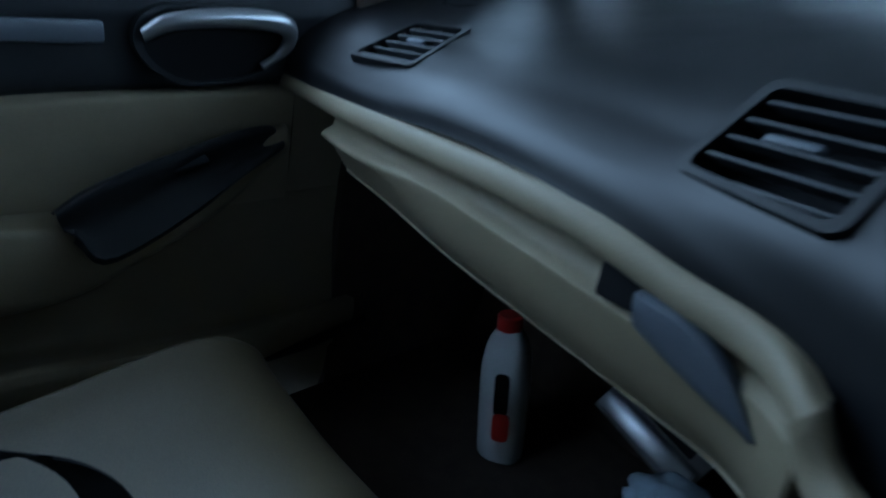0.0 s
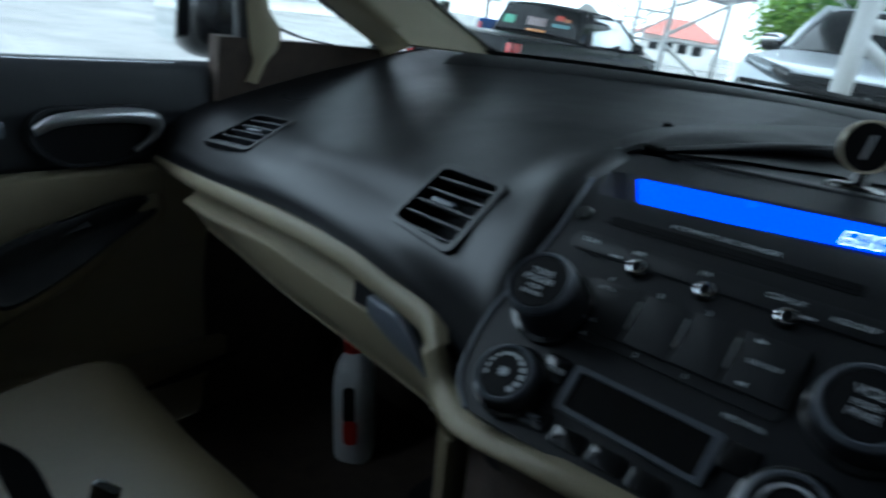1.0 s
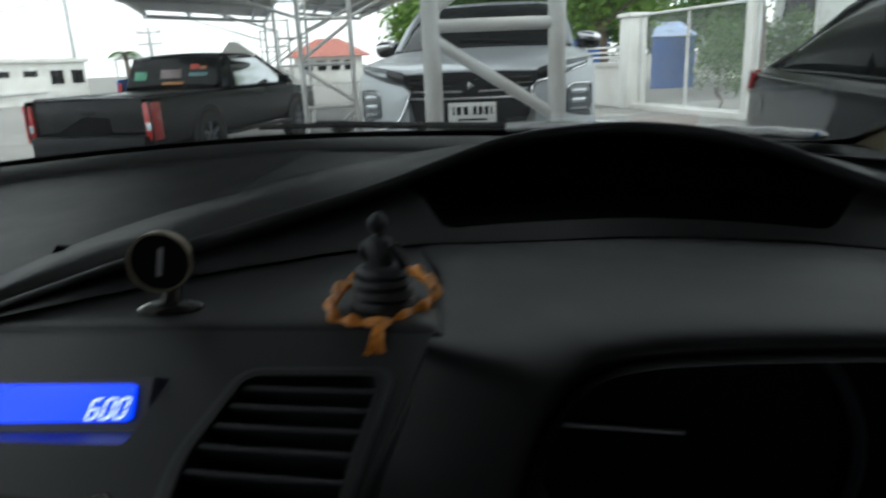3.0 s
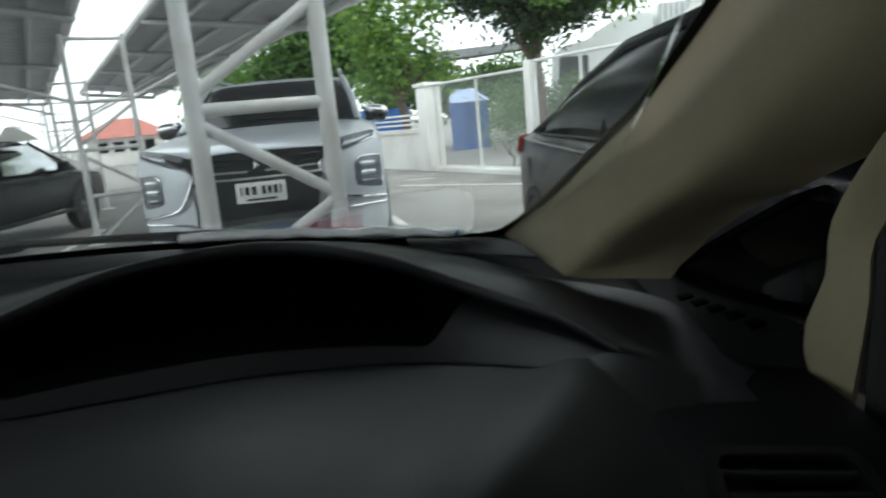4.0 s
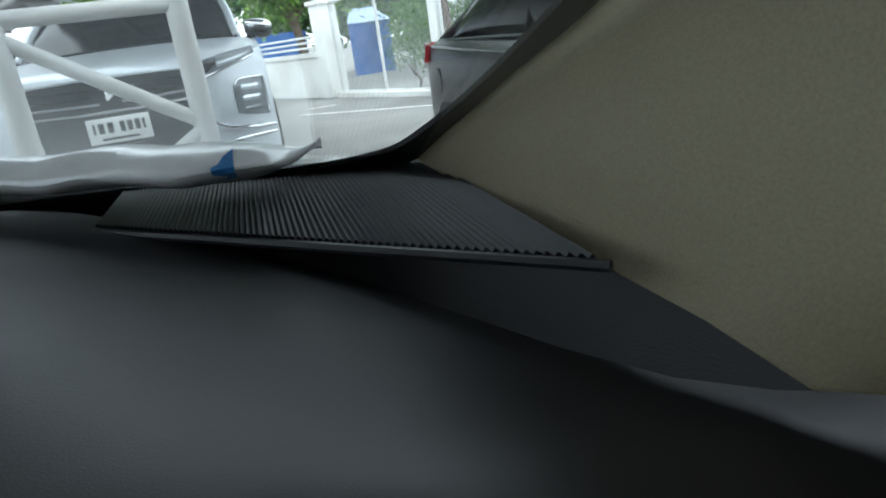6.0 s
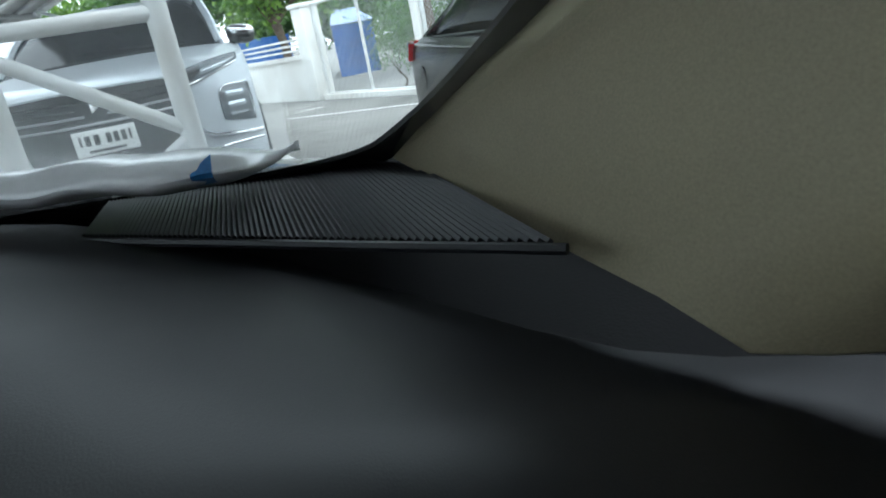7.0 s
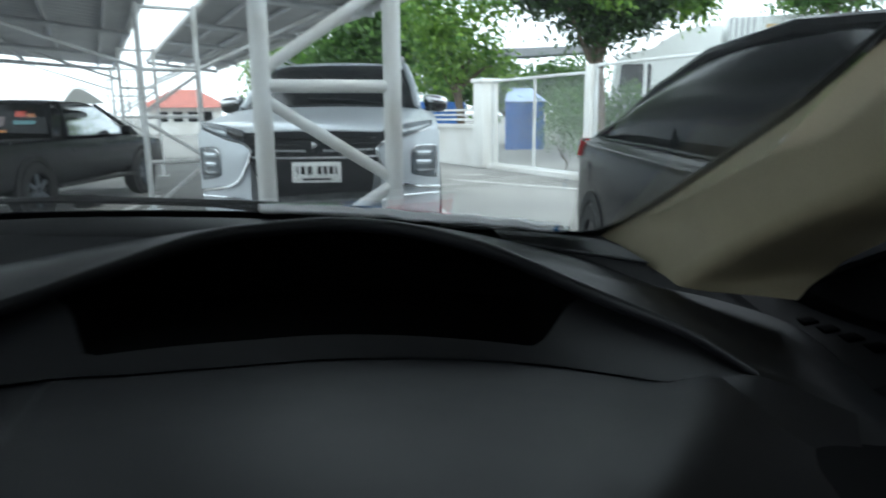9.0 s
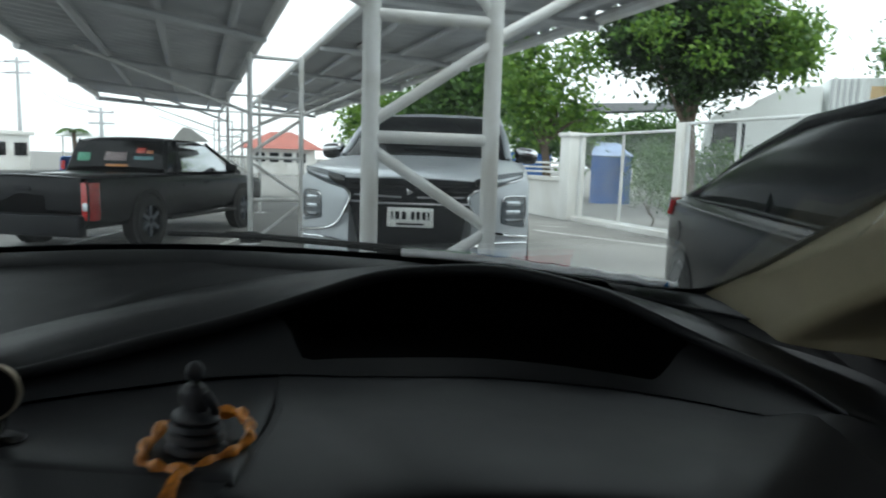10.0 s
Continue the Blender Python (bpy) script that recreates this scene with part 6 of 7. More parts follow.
def nose_piece(upper, lower, side, lift, thick=0.012, n=14):
    """A panel that follows the front face, between an upper and a lower line of (x, z)."""
    xs = np.linspace(max(upper[0][0], lower[0][0]), min(upper[-1][0], lower[-1][0]), n)
    rows = []
    for x in xs:
        zu, zl = (float(np.interp(x, [p[0] for p in l], [p[1] for p in l])) for l in (upper, lower))
        rows.append([(side * x, nose(x) - lift - 0.006 * math.sin(math.pi * k / 4), zl + (zu - zl) * k / 4) for k in range(5)])
    return sheet(rows, 0, 9, thick)


def nose_line(pts, side, lift, r):
    return pipe([(side * x, nose(x) - lift, z) for x, z, _ in catmull([(x, z, 0) for x, z in pts], 18)], r, 8)


def suv():
    c = thing("suv", "silver sport utility car parked nose-on behind the truss", "car", m=Matrix.Translation((-0.50, 4.50, 0)) @ pose(0, 0, 0, 0, 0, 4))
    body = [(0.0, 0.45, 0.34, 0.55, 0.90, 0.985, 0.36), (0.03, 0.555, 0.30, 0.56, 0.93, 1.015, 0.46), (0.08, 0.64, 0.28, 0.57, 0.96, 1.040, 0.54), (0.16, 0.735, 0.27, 0.58, 0.985, 1.058, 0.60), (0.30, 0.86, 0.27, 0.60, 1.005, 1.078, 0.66), (0.50, 0.885, 0.28, 0.60, 1.02, 1.098, 0.70), (1.05, 0.885, 0.30, 0.62, 1.06, 1.160, 0.70),
            (1.60, 0.885, 0.30, 0.64, 1.09, 1.17, 0.72), (3.0, 0.88, 0.30, 0.64, 1.09, 1.17, 0.74), (4.3, 0.86, 0.32, 0.64, 1.08, 1.15, 0.72), (4.6, 0.80, 0.40, 0.66, 1.0, 1.05, 0.66)]
    part("body", loft_body(body, 70, 52), M_SILVERPAINT, c)
    cab = [(1.08, 0.74, 1.09, 1.11, 1.14, 1.155, 0.62), (1.50, 0.735, 1.09, 1.15, 1.26, 1.36, 0.61), (1.92, 0.72, 1.09, 1.17, 1.35, 1.535, 0.56), (2.25, 0.71, 1.09, 1.17, 1.36, 1.585, 0.56), (3.2, 0.71, 1.09, 1.17, 1.36, 1.60, 0.56), (4.1, 0.70, 1.09, 1.17, 1.34, 1.56, 0.55), (4.5, 0.66, 1.05, 1.10, 1.16, 1.22, 0.56)]
    part("cabin_glass", loft_body(cab, 40, 40), M_CARGLASS, c)
    roofp = sheet([[(x * (0.60 if y < 2.1 else 0.62), y, z - 0.03 * x * x) for x in np.linspace(-1, 1, 9)] for y, z in ((1.98, 1.565), (2.1, 1.598), (2.6, 1.622), (3.4, 1.622), (4.1, 1.585))], 16, 18, 0.02)
    part("roof", roofp, M_SILVERPAINT, c)
    shield_low = [(0.43, 0.855), (0.48, 0.745), (0.54, 0.66), (0.62, 0.625), (0.74, 0.602), (0.872, 0.580)]
    shield_top = [(0.43, 0.865), (0.47, 0.912), (0.56, 0.928), (0.65, 0.955), (0.80, 1.004), (0.872, 0.985)]
    for s in (-1, 1):
        part("roof_pillar", pipe([(s * 0.735, 1.12, 1.15), (s * 0.70, 1.53, 1.345), (s * 0.635, 1.94, 1.545), (s * 0.63, 2.6, 1.60)], 0.030, 10), M_SILVERPAINT, c)
        part("roof_rail", pipe([(s * 0.60, 2.1, 1.63), (s * 0.61, 2.3, 1.66), (s * 0.61, 3.8, 1.66), (s * 0.60, 4.0, 1.62)], 0.016, 8), M_SILVER, c)
        for nm, zc, hz, m_, lab in (("mirror_housing", 1.195, 0.070, M_GLOSSBLK, "glossy black mirror housing"), ("mirror_cap", 1.222, 0.048, M_CHROME, "chrome mirror cap")):
            e_ = bmesh.new()
            bmesh.ops.create_uvsphere(e_, u_segments=20, v_segments=12, radius=1)
            for v_ in e_.verts:
                v_.co = Vector(tuple(math.copysign(abs(q_) ** 0.75, q_) for q_ in v_.co))
            grow = 1.03 if nm == "mirror_cap" else 1.0
            part(nm, moved(e_, Matrix.Translation((s * 0.90, 1.45, zc)) @ pose(0, 0, 0, 0, s * 8, s * 12) @ Matrix.Diagonal((0.105 * grow, 0.062 * grow, hz, 1))), m_, c, lab)
        part("mirror_arm", pipe([(s * 0.80, 1.45, 1.13), (s * 0.86, 1.45, 1.16)], 0.022, 8), M_GRILLE, c)
        # headlamp swept round the corner above a bright shield
        part("shield", nose_piece(shield_top, shield_low, s, 0.022, 0.02, 22), M_SILVERPAINT, c, "silver shield panel below the headlamp")
        part("shield_edge", nose_line([(0.47, 0.915), (0.425, 0.86), (0.475, 0.74), (0.535, 0.655), (0.62, 0.618), (0.74, 0.595), (0.865, 0.575)], s, 0.032, 0.011), M_CHROME, c, "chrome shield outline")
        part("lamp_trim", nose_line([(0.46, 0.915), (0.56, 0.935), (0.65, 0.962), (0.80, 1.010)], s, 0.034, 0.008), M_CHROME, c, "chrome line below the headlamp")
        lamp = part("headlamp", nose_piece([(0.47, 1.005), (0.60, 1.035), (0.69, 1.052), (0.82, 1.066)], [(0.47, 0.925), (0.56, 0.944), (0.65, 0.968), (0.80, 1.016), (0.82, 1.024)], s, 0.028, 0.02, 14), M_HEADLAMP, c, "swept clear headlamp")
        part("light_strip", nose_piece([(0.60, 1.000), (0.70, 1.016), (0.80, 1.040)], [(0.60, 0.968), (0.70, 0.992), (0.80, 1.026)], s, 0.037, 0.004, 10), M_LAMP, lamp, "bright lower light strip")
        part("inner_bezel", nose_piece([(0.47, 0.998), (0.54, 1.012), (0.60, 1.020)], [(0.47, 0.932), (0.54, 0.946), (0.60, 0.990)], s, 0.036, 0.004, 8), M_GLOSSBLK, lamp)
        part("fog_bed", nose_piece([(0.665, 0.845), (0.70, 0.880), (0.80, 0.880), (0.840, 0.870)], [(0.665, 0.690), (0.70, 0.675), (0.80, 0.655), (0.840, 0.650)], s, 0.032, 0.012, 12), M_HEADLAMP, c, "dark fog lamp housing")
        for k in range(3):
            z = 0.834 - 0.064 * k
            part("fog_lamp", nose_piece([(0.705, z + 0.016), (0.805, z + 0.012)], [(0.705, z - 0.014), (0.805, z - 0.018)], s, 0.038, 0.012, 8), M_HEADLAMP if k == 2 else M_LAMP, c, "stacked clear fog lamp")
        part("fog_trim", nose_line([(0.668, 0.850), (0.70, 0.884), (0.80, 0.884), (0.842, 0.868), (0.846, 0.70), (0.838, 0.650)], s, 0.040, 0.006), M_CHROME, c)
        part("bumper_crease", nose_line([(0.40, 0.50), (0.55, 0.535), (0.70, 0.54), (0.86, 0.53)], s, 0.012, 0.010), M_CHROME, c)
        wheel(c, Matrix.Translation((s * 0.78, 0.85, 0.37)) @ (pose(0, 0, 0, 0, 0, 180) if s < 0 else Matrix.Identity(4)), 0.37)
        wheel(c, Matrix.Translation((s * 0.78, 3.55, 0.37)) @ (pose(0, 0, 0, 0, 0, 180) if s < 0 else Matrix.Identity(4)), 0.37)
        part("grille", nose_piece([(0.0, 1.000), (0.30, 0.998), (0.48, 0.985)], [(0.0, 0.42), (0.36, 0.42), (0.385, 0.60), (0.42, 0.76), (0.48, 0.90)], s, 0.014, 0.02, 20), M_GRILLE, c, "wide black grille")
        for z, x0, x1 in ((0.945, 0.03, 0.42), (0.905, 0.10, 0.43), (0.865, 0.06, 0.40)):
            part("grille_bar", nose_line([(x0, z - 0.004), ((x0 + x1) / 2, z), (x1, z + 0.006)], s, 0.026, 0.007), M_GLOSSBLK if z > 0.9 else M_SILVER, c)
    part("grille_lip", pipe([(-0.45, -0.036, 0.825), (-0.2, -0.042, 0.815), (0.2, -0.042, 0.815), (0.45, -0.036, 0.825)], 0.008, 6), M_SILVER, c)
    part("bonnet_edge", pipe([(x, nose(x) - 0.008, 1.002 - 0.05 * x * x) for x in np.linspace(-0.60, 0.60, 15)], 0.010, 8), M_SILVERPAINT, c)
    part("skid_plate", box(-0.40, 0.40, -0.03, 0.10, 0.30, 0.42, 0.03), M_SILVERPAINT, c)
    part("emblem", moved(turned([(0.034, 0), (0.030, 0.005), (0, 0.006)], 3), Matrix.Translation((0, -0.042, 0.900)) @ pose(0, 0, 0, 90, 0, 0)), M_CHROME, c, "chrome badge")
    plate = part("number_plate", moved(box(-0.168, 0.168, -0.012, 0.0, -0.070, 0.070, 0.006), Matrix.Translation((0.012, -0.046, 0.717))), M_PLATE, c)
    part("plate_bars", joined(*[moved(box(-w / 2, w / 2, -0.002, 0.0, -0.028, 0.028), Matrix.Translation((x + 0.012, -0.060, 0.731))) for x, w in ((-0.130, 0.012), (-0.092, 0.030), (-0.044, 0.030), (0.020, 0.026), (0.060, 0.026), (0.100, 0.026), (0.134, 0.012))], moved(box(-0.10, 0.10, -0.002, 0.0, -0.007, 0.007), Matrix.Translation((0.012, -0.060, 0.670)))), M_GRILLE, plate, "dark bars on the plate")
    part("windscreen_edge", pipe([(-0.70, 1.16, 1.150), (-0.35, 1.06, 1.165), (0, 1.03, 1.170), (0.35, 1.06, 1.165), (0.70, 1.16, 1.150)], 0.018, 8), M_GRILLE, c)
    part("wiper_arm", pipe([(0.5, 1.12, 1.19), (0.1, 1.18, 1.225), (-0.2, 1.20, 1.235)], 0.010, 6), M_GRILLE, c)
    return c


suv()


def pickup():
    m = Matrix.Translation((-5.66, 6.98, fall(-5.6)))
    c = thing("pickup_truck", "black double-cab pickup truck parked under the carport", "pickup truck", m=m)
    W = 0.88
    bed = [(0.0, W * 0.97, 0.38, 0.62, 0.90, 0.955, 0.82), (0.06, W, 0.35, 0.64, 0.92, 0.975, 0.84), (1.6, W, 0.35, 0.66, 0.93, 0.985, 0.84), (1.66, W, 0.34, 0.66, 0.93, 0.985, 0.84), (3.6, W, 0.40, 0.66, 0.93, 0.985, 0.80), (4.3, W * 0.98, 0.40, 0.64, 0.90, 0.96, 0.74), (5.0, W * 0.94, 0.40, 0.6, 0.84, 0.90, 0.66), (5.2, W * 0.82, 0.42, 0.6, 0.78, 0.82, 0.58)]
    part("body", loft_body(bed, 60, 48), M_BLACKPAINT, c)
    cab = [(1.78, 0.77, 0.95, 1.0, 1.05, 1.06, 0.71), (1.90, 0.76, 0.95, 1.02, 1.20, 1.37, 0.66), (2.06, 0.75, 0.95, 1.02, 1.26, 1.465, 0.62), (2.85, 0.74, 0.95, 1.02, 1.26, 1.475, 0.62), (3.20, 0.73, 0.95, 1.02, 1.22, 1.41, 0.61), (4.25, 0.74, 0.95, 0.96, 0.98, 1.0, 0.66)]
    part("cabin_glass", loft_body(cab, 40, 36), M_CARGLASS, c)
    part("roof", sheet([[(x * 0.64, y, z - 0.03 * x * x) for x in np.linspace(-1, 1, 7)] for y, z in ((1.93, 1.455), (2.08, 1.500), (2.6, 1.512), (3.0, 1.492), (3.30, 1.415))], 14, 12, 0.02), M_BLACKPAINT, c)
    for s in (-1, 1):
        for a, b in (((s * 0.77, 1.80, 0.98), (s * 0.67, 1.98, 1.45)), ((s * 0.78, 2.12, 0.98), (s * 0.68, 2.20, 1.46)), ((s * 0.78, 4.2, 0.98), (s * 0.66, 3.18, 1.44))):
            part("cab_pillar", pipe([a, b], 0.03, 8), M_BLACKPAINT, c)
        # right pane only: a pale mirror base puts the white reflection into it
        part("side_window", sheet([[(s * 0.785, 2.22, 1.01), (s * 0.785, 3.80, 1.01)], [(s * 0.735, 2.28, 1.24), (s * 0.735, 3.45, 1.24)], [(s * 0.69, 2.32, 1.41), (s * 0.69, 3.12, 1.41)]], 4, 6, 0.004), mat("bright_reflecting_glass", (0.5, 0.52, 0.54), 0.06, metal=0.9, vary=0.1) if s > 0 else M_CARGLASS, c)
        part("tail_lamp", moved(box(-0.09, 0.035, -0.035, 0.16, -0.24, 0.22, 0.02), Matrix.Translation((s * (W - 0.030), 0.0, 0.69))), M_REDLAMP, c, "red tail lamp")
        part("tail_lens", moved(box(-0.06, 0.02, -0.042, 0.0, -0.07, 0.03, 0.01), Matrix.Translation((s * (W - 0.040), 0.0, 0.64))), M_LAMP, c)
        part("door_mirror", box(s * 0.97 - 0.09, s * 0.97 + 0.09, 3.42, 3.54, 0.99, 1.13, 0.04, 4), M_BLACKPAINT, c)
        part("side_step", box(s * 0.86 - 0.05, s * 0.86 + 0.05, 1.7, 3.9, 0.34, 0.39, 0.015), M_RUBBER, c)
        part("door_handle", box(s * 0.885 - 0.015, s * 0.885 + 0.015, 2.75, 2.93, 0.84, 0.87, 0.008), M_BLACKPAINT, c)
        part("wheel_arch", moved(turned([(0.36, -0.03), (0.42, -0.03), (0.42, 0.03), (0.36, 0.03), (0.36, -0.03)], 32), Matrix.Translation((s * 0.86, 1.20, 0.38)) @ pose(0, 0, 0, 0, 90, 0)), M_RUBBER, c)
        part("wheel_arch", moved(turned([(0.36, -0.03), (0.42, -0.03), (0.42, 0.03), (0.36, 0.03), (0.36, -0.03)], 32), Matrix.Translation((s * 0.86, 4.15, 0.38)) @ pose(0, 0, 0, 0, 90, 0)), M_RUBBER, c)
        wheel(c, Matrix.Translation((s * 0.80, 1.20, 0.36)) @ (pose(0, 0, 0, 0, 0, 180) if s < 0 else Matrix.Identity(4)), 0.36)
        wheel(c, Matrix.Translation((s * 0.80, 4.15, 0.36)) @ (pose(0, 0, 0, 0, 0, 180) if s < 0 else Matrix.Identity(4)), 0.36)
    part("rear_bumper", box(-0.80, 0.80, -0.14, 0.02, 0.26, 0.52, 0.03), M_GRILLE, c)
    part("tailgate", box(-0.76, 0.76, -0.02, 0.03, 0.56, 0.96, 0.012), M_BLACKPAINT, c)
    part("gate_handle", box(-0.11, 0.11, -0.032, -0.015, 0.78, 0.84, 0.008), M_GRILLE, c)
    part("bed_cover", box(-0.80, 0.80, 0.03, 1.76, 0.965, 0.99, 0.008), M_RUBBER, c)
    # stickers on the rear glass
    for x, z, w, h, col in ((-0.52, 1.20, 0.20, 0.13, (0.06, 0.30, 0.18)), (-0.02, 1.22, 0.34, 0.14, (0.20, 0.15, 0.15)), (0.36, 1.31, 0.14, 0.08, (0.55, 0.05, 0.02)), (0.50, 1.29, 0.10, 0.05, (0.50, 0.16, 0.05)), (0.02, 1.085, 0.34, 0.035, (0.55, 0.20, 0.03)), (0.42, 1.20, 0.30, 0.05, (0.10, 0.26, 0.28))):
        part("sticker", moved(box(-w / 2, w / 2, -0.004, 0.004, -h / 2, h / 2, 0.003), Matrix.Translation((x, 1.768 + (z - 1.06) * 0.40, z)) @ pose(0, 0, 0, -22, 0, 0)), mat("sticker_print", col, 0.4, vary=0.4, vary_scale=60), c)
    return c


pickup()


def dark_car():
    m = Matrix.Translation((2.10, 4.48, 0)) @ pose(0, 0, 0, 0, 0, 180)
    c = thing("hatchback", "dark grey hatchback parked alongside, its tail showing", "car", m=m)
    W = 0.85
    b = [(0.0, W * 0.80, 0.32, 0.55, 0.80, 0.86, 0.60), (0.06, W * 0.90, 0.28, 0.55, 0.84, 0.92, 0.66), (0.25, W * 0.98, 0.26, 0.58, 0.88, 0.97, 0.70), (0.8, W, 0.26, 0.60, 0.88, 0.96, 0.70), (2.0, W, 0.26, 0.60, 0.87, 0.95, 0.72), (3.5, W, 0.26, 0.58, 0.86, 0.94, 0.72), (4.1, W * 0.98, 0.26, 0.55, 0.78, 0.86, 0.68), (4.6, W * 0.88, 0.28, 0.5, 0.66, 0.72, 0.6)]
    part("body", loft_body(b, 56, 48), M_GREYPAINT, c)
    cab = [(0.22, 0.70, 0.90, 0.92, 0.95, 0.975, 0.62), (0.65, 0.71, 0.90, 0.97, 1.03, 1.075, 0.58), (1.15, 0.71, 0.90, 1.0, 1.12, 1.215, 0.58), (1.8, 0.71, 0.90, 1.0, 1.18, 1.325, 0.58), (2.5, 0.71, 0.90, 1.0, 1.19, 1.35, 0.58), (3.1, 0.71, 0.90, 1.0, 1.16, 1.295, 0.56), (3.9, 0.70, 0.90, 0.91, 0.93, 0.95, 0.62)]
    part("cabin_glass", loft_body(cab, 40, 36), M_SHADEGLASS, c)
    part("roof", sheet([[(x * 0.60, y, z - 0.03 * x * x) for x in np.linspace(-1, 1, 7)] for y, z in ((0.60, 1.078), (1.1, 1.228), (1.8, 1.352), (2.5, 1.378), (3.1, 1.345), (3.35, 1.25))], 14, 12, 0.02), M_GREYPAINT, c)
    for s in (-1, 1):
        part("roof_pillar", pipe([(s * 0.72, 0.26, 0.94), (s * 0.66, 0.70, 1.055), (s * 0.61, 1.15, 1.215), (s * 0.60, 1.8, 1.330), (s * 0.60, 2.5, 1.352), (s * 0.60, 3.1, 1.295), (s * 0.70, 3.9, 0.95)], 0.028, 8), M_GREYPAINT, c)
        part("door_pillar", pipe([(s * 0.725, 1.75, 0.94), (s * 0.62, 1.72, 1.29)], 0.014, 8), M_SHADEGLASS, c)
        part("tail_lamp", sheet([[(s * 0.62, 0.04, 0.93), (s * 0.80, 0.14, 0.94), (s * 0.845, 0.34, 0.93)], [(s * 0.62, 0.01, 0.82), (s * 0.80, 0.10, 0.80), (s * 0.855, 0.30, 0.84)]], 8, 10, 0.03), M_REDLAMP, c, "red wrap-round tail lamp")
        part("fuel_flap", moved(turned([(0.07, 0), (0.065, 0.004), (0, 0.004)], 24), Matrix.Translation((s * 0.845, 0.62, 0.75)) @ pose(0, 0, 0, 0, s * 90, 0)), M_GREYPAINT, c)
        part("window_trim", pipe([(s * 0.735, 0.40, 0.945), (s * 0.745, 1.5, 0.95), (s * 0.74, 3.1, 0.93)], 0.007, 6), M_GRILLE, c)
        part("wheel_arch", moved(turned([(0.30, -0.04), (0.35, -0.04), (0.35, 0.03), (0.30, 0.03), (0.30, -0.04)], 32), Matrix.Translation((s * 0.83, 0.78, 0.31)) @ pose(0, 0, 0, 0, 90, 0)), M_RUBBER, c)
        wheel(c, Matrix.Translation((s * 0.76, 0.78, 0.30)) @ (pose(0, 0, 0, 0, 0, 180) if s < 0 else Matrix.Identity(4)), 0.30, 0.20)
        wheel(c, Matrix.Translation((s * 0.76, 3.35, 0.30)) @ (pose(0, 0, 0, 0, 0, 180) if s < 0 else Matrix.Identity(4)), 0.30, 0.20)
    part("rear_bumper", box(-0.66, 0.66, -0.05, 0.10, 0.30, 0.50, 0.04), M_GREYPAINT, c)
    return c


dark_car()

# ---------------------------------------------------------------- boundary wall, gate, fence
G0 = Vector((1.12, 14.0, 0))  # gate pier
pier = thing("gate_pier", "white painted concrete gate pier with a cap", "gate pier")
MG = Matrix.Translation(G0) @ pose(0, 0, 0, 0, 0, 28)
part("shaft", moved(box(-0.19, 0.19, -0.19, 0.19, 0, 1.72, 0.015), MG), M_CONCW, pier)
part("cap", moved(box(-0.23, 0.23, -0.23, 0.23, 1.72, 1.80, 0.015), MG), M_CONCW, pier)
wallL = thing("boundary_wall", "white painted boundary wall with a blue rail above", "wall", kind="structure")
W0, W1 = G0 + AX * 0.25, G0 + AX * 26
rows = []
for p in (W0, W1):
    rows.append(p)


def wall_seg(a, b, z0, z1, t=0.09):
    d = (b - a).normalized()
    n = Vector((-d.y, d.x, 0)) * t
    bm = bmesh.new()
    vs = [bm.verts.new(q + Vector((0, 0, z))) for z in (z0, z1) for q in (a + n, a - n, b - n, b + n)]
    for f_ in ((0, 1, 2, 3), (7, 6, 5, 4), (0, 4, 5, 1), (1, 5, 6, 2), (2, 6, 7, 3), (3, 7, 4, 0)):
        bm.faces.new([vs[i] for i in f_])
    return bm


part("masonry", wall_seg(W0, W1, -0.2, 0.80), M_CONCW, wallL)
part("coping", wall_seg(W0, W1, 0.80, 0.88, 0.13), M_CONCW, wallL)
for z in (0.98, 1.08, 1.18):
    part("rail", pipe([W0 + Vector((0, 0, z)), W1 + Vector((0, 0, z))], 0.022, 8), M_STEELW, wallL)
M_LINK = mat("chain_link_wire", (0.55, 0.57, 0.58), 0.4, metal=0.6, vary=0.1)


def link_panel(a, b, z0, z1, posts, name, label):
    """A framed chain-link panel: tubular frame, uprights, woven diamond wires."""
    g = thing(name, label, "fence", kind="")
    d = b - a
    L_ = d.length
    d.normalize()
    for z in (z0, z1):
        part("rail", pipe([a + Vector((0, 0, z)), b + Vector((0, 0, z))], 0.025, 8), M_STEELW, g)
    for k in range(posts + 1):
        q = a + d * L_ * k / posts
        part("upright", pipe([q + Vector((0, 0, 0 if k in (0, posts) else z0)), q + Vector((0, 0, z1))], 0.028 if k % 2 else 0.034, 8), M_STEELW, g)
    wires = bmesh.new()
    h = z1 - z0
    step = 0.085
    for sgn in (1, -1):
        k = -h
        while k < L_ + (h if sgn < 0 else 0):
            s0, zz0, s1, zz1 = (k, z0, k + h, z1) if sgn > 0 else (k, z0, k - h, z1)
            pts = []
            for s_, z_ in ((s0, zz0), (s1, zz1)):
                pts.append([s_, z_])
            # clip to the panel
            (sa, za), (sb, zb) = pts
            for lo_, hi_ in ((0, L_),):
                def at(s_):
                    return za + (zb - za) * (s_ - sa) / (sb - sa)
                a_, b__ = sorted((sa, sb))
                a_, b__ = max(a_, lo_), min(b__, hi_)
            if b__ - a_ > 0.02:
                p0, p1 = a + d * a_ + Vector((0, 0, at(a_))), a + d * b__ + Vector((0, 0, at(b__)))
                pipe([p0, p1], 0.0022, 3, wires, cap=False)
            k += step
    w = part("mesh_wire", wires, M_LINK, g)
    tagged(w, kind="stuff")
    return g


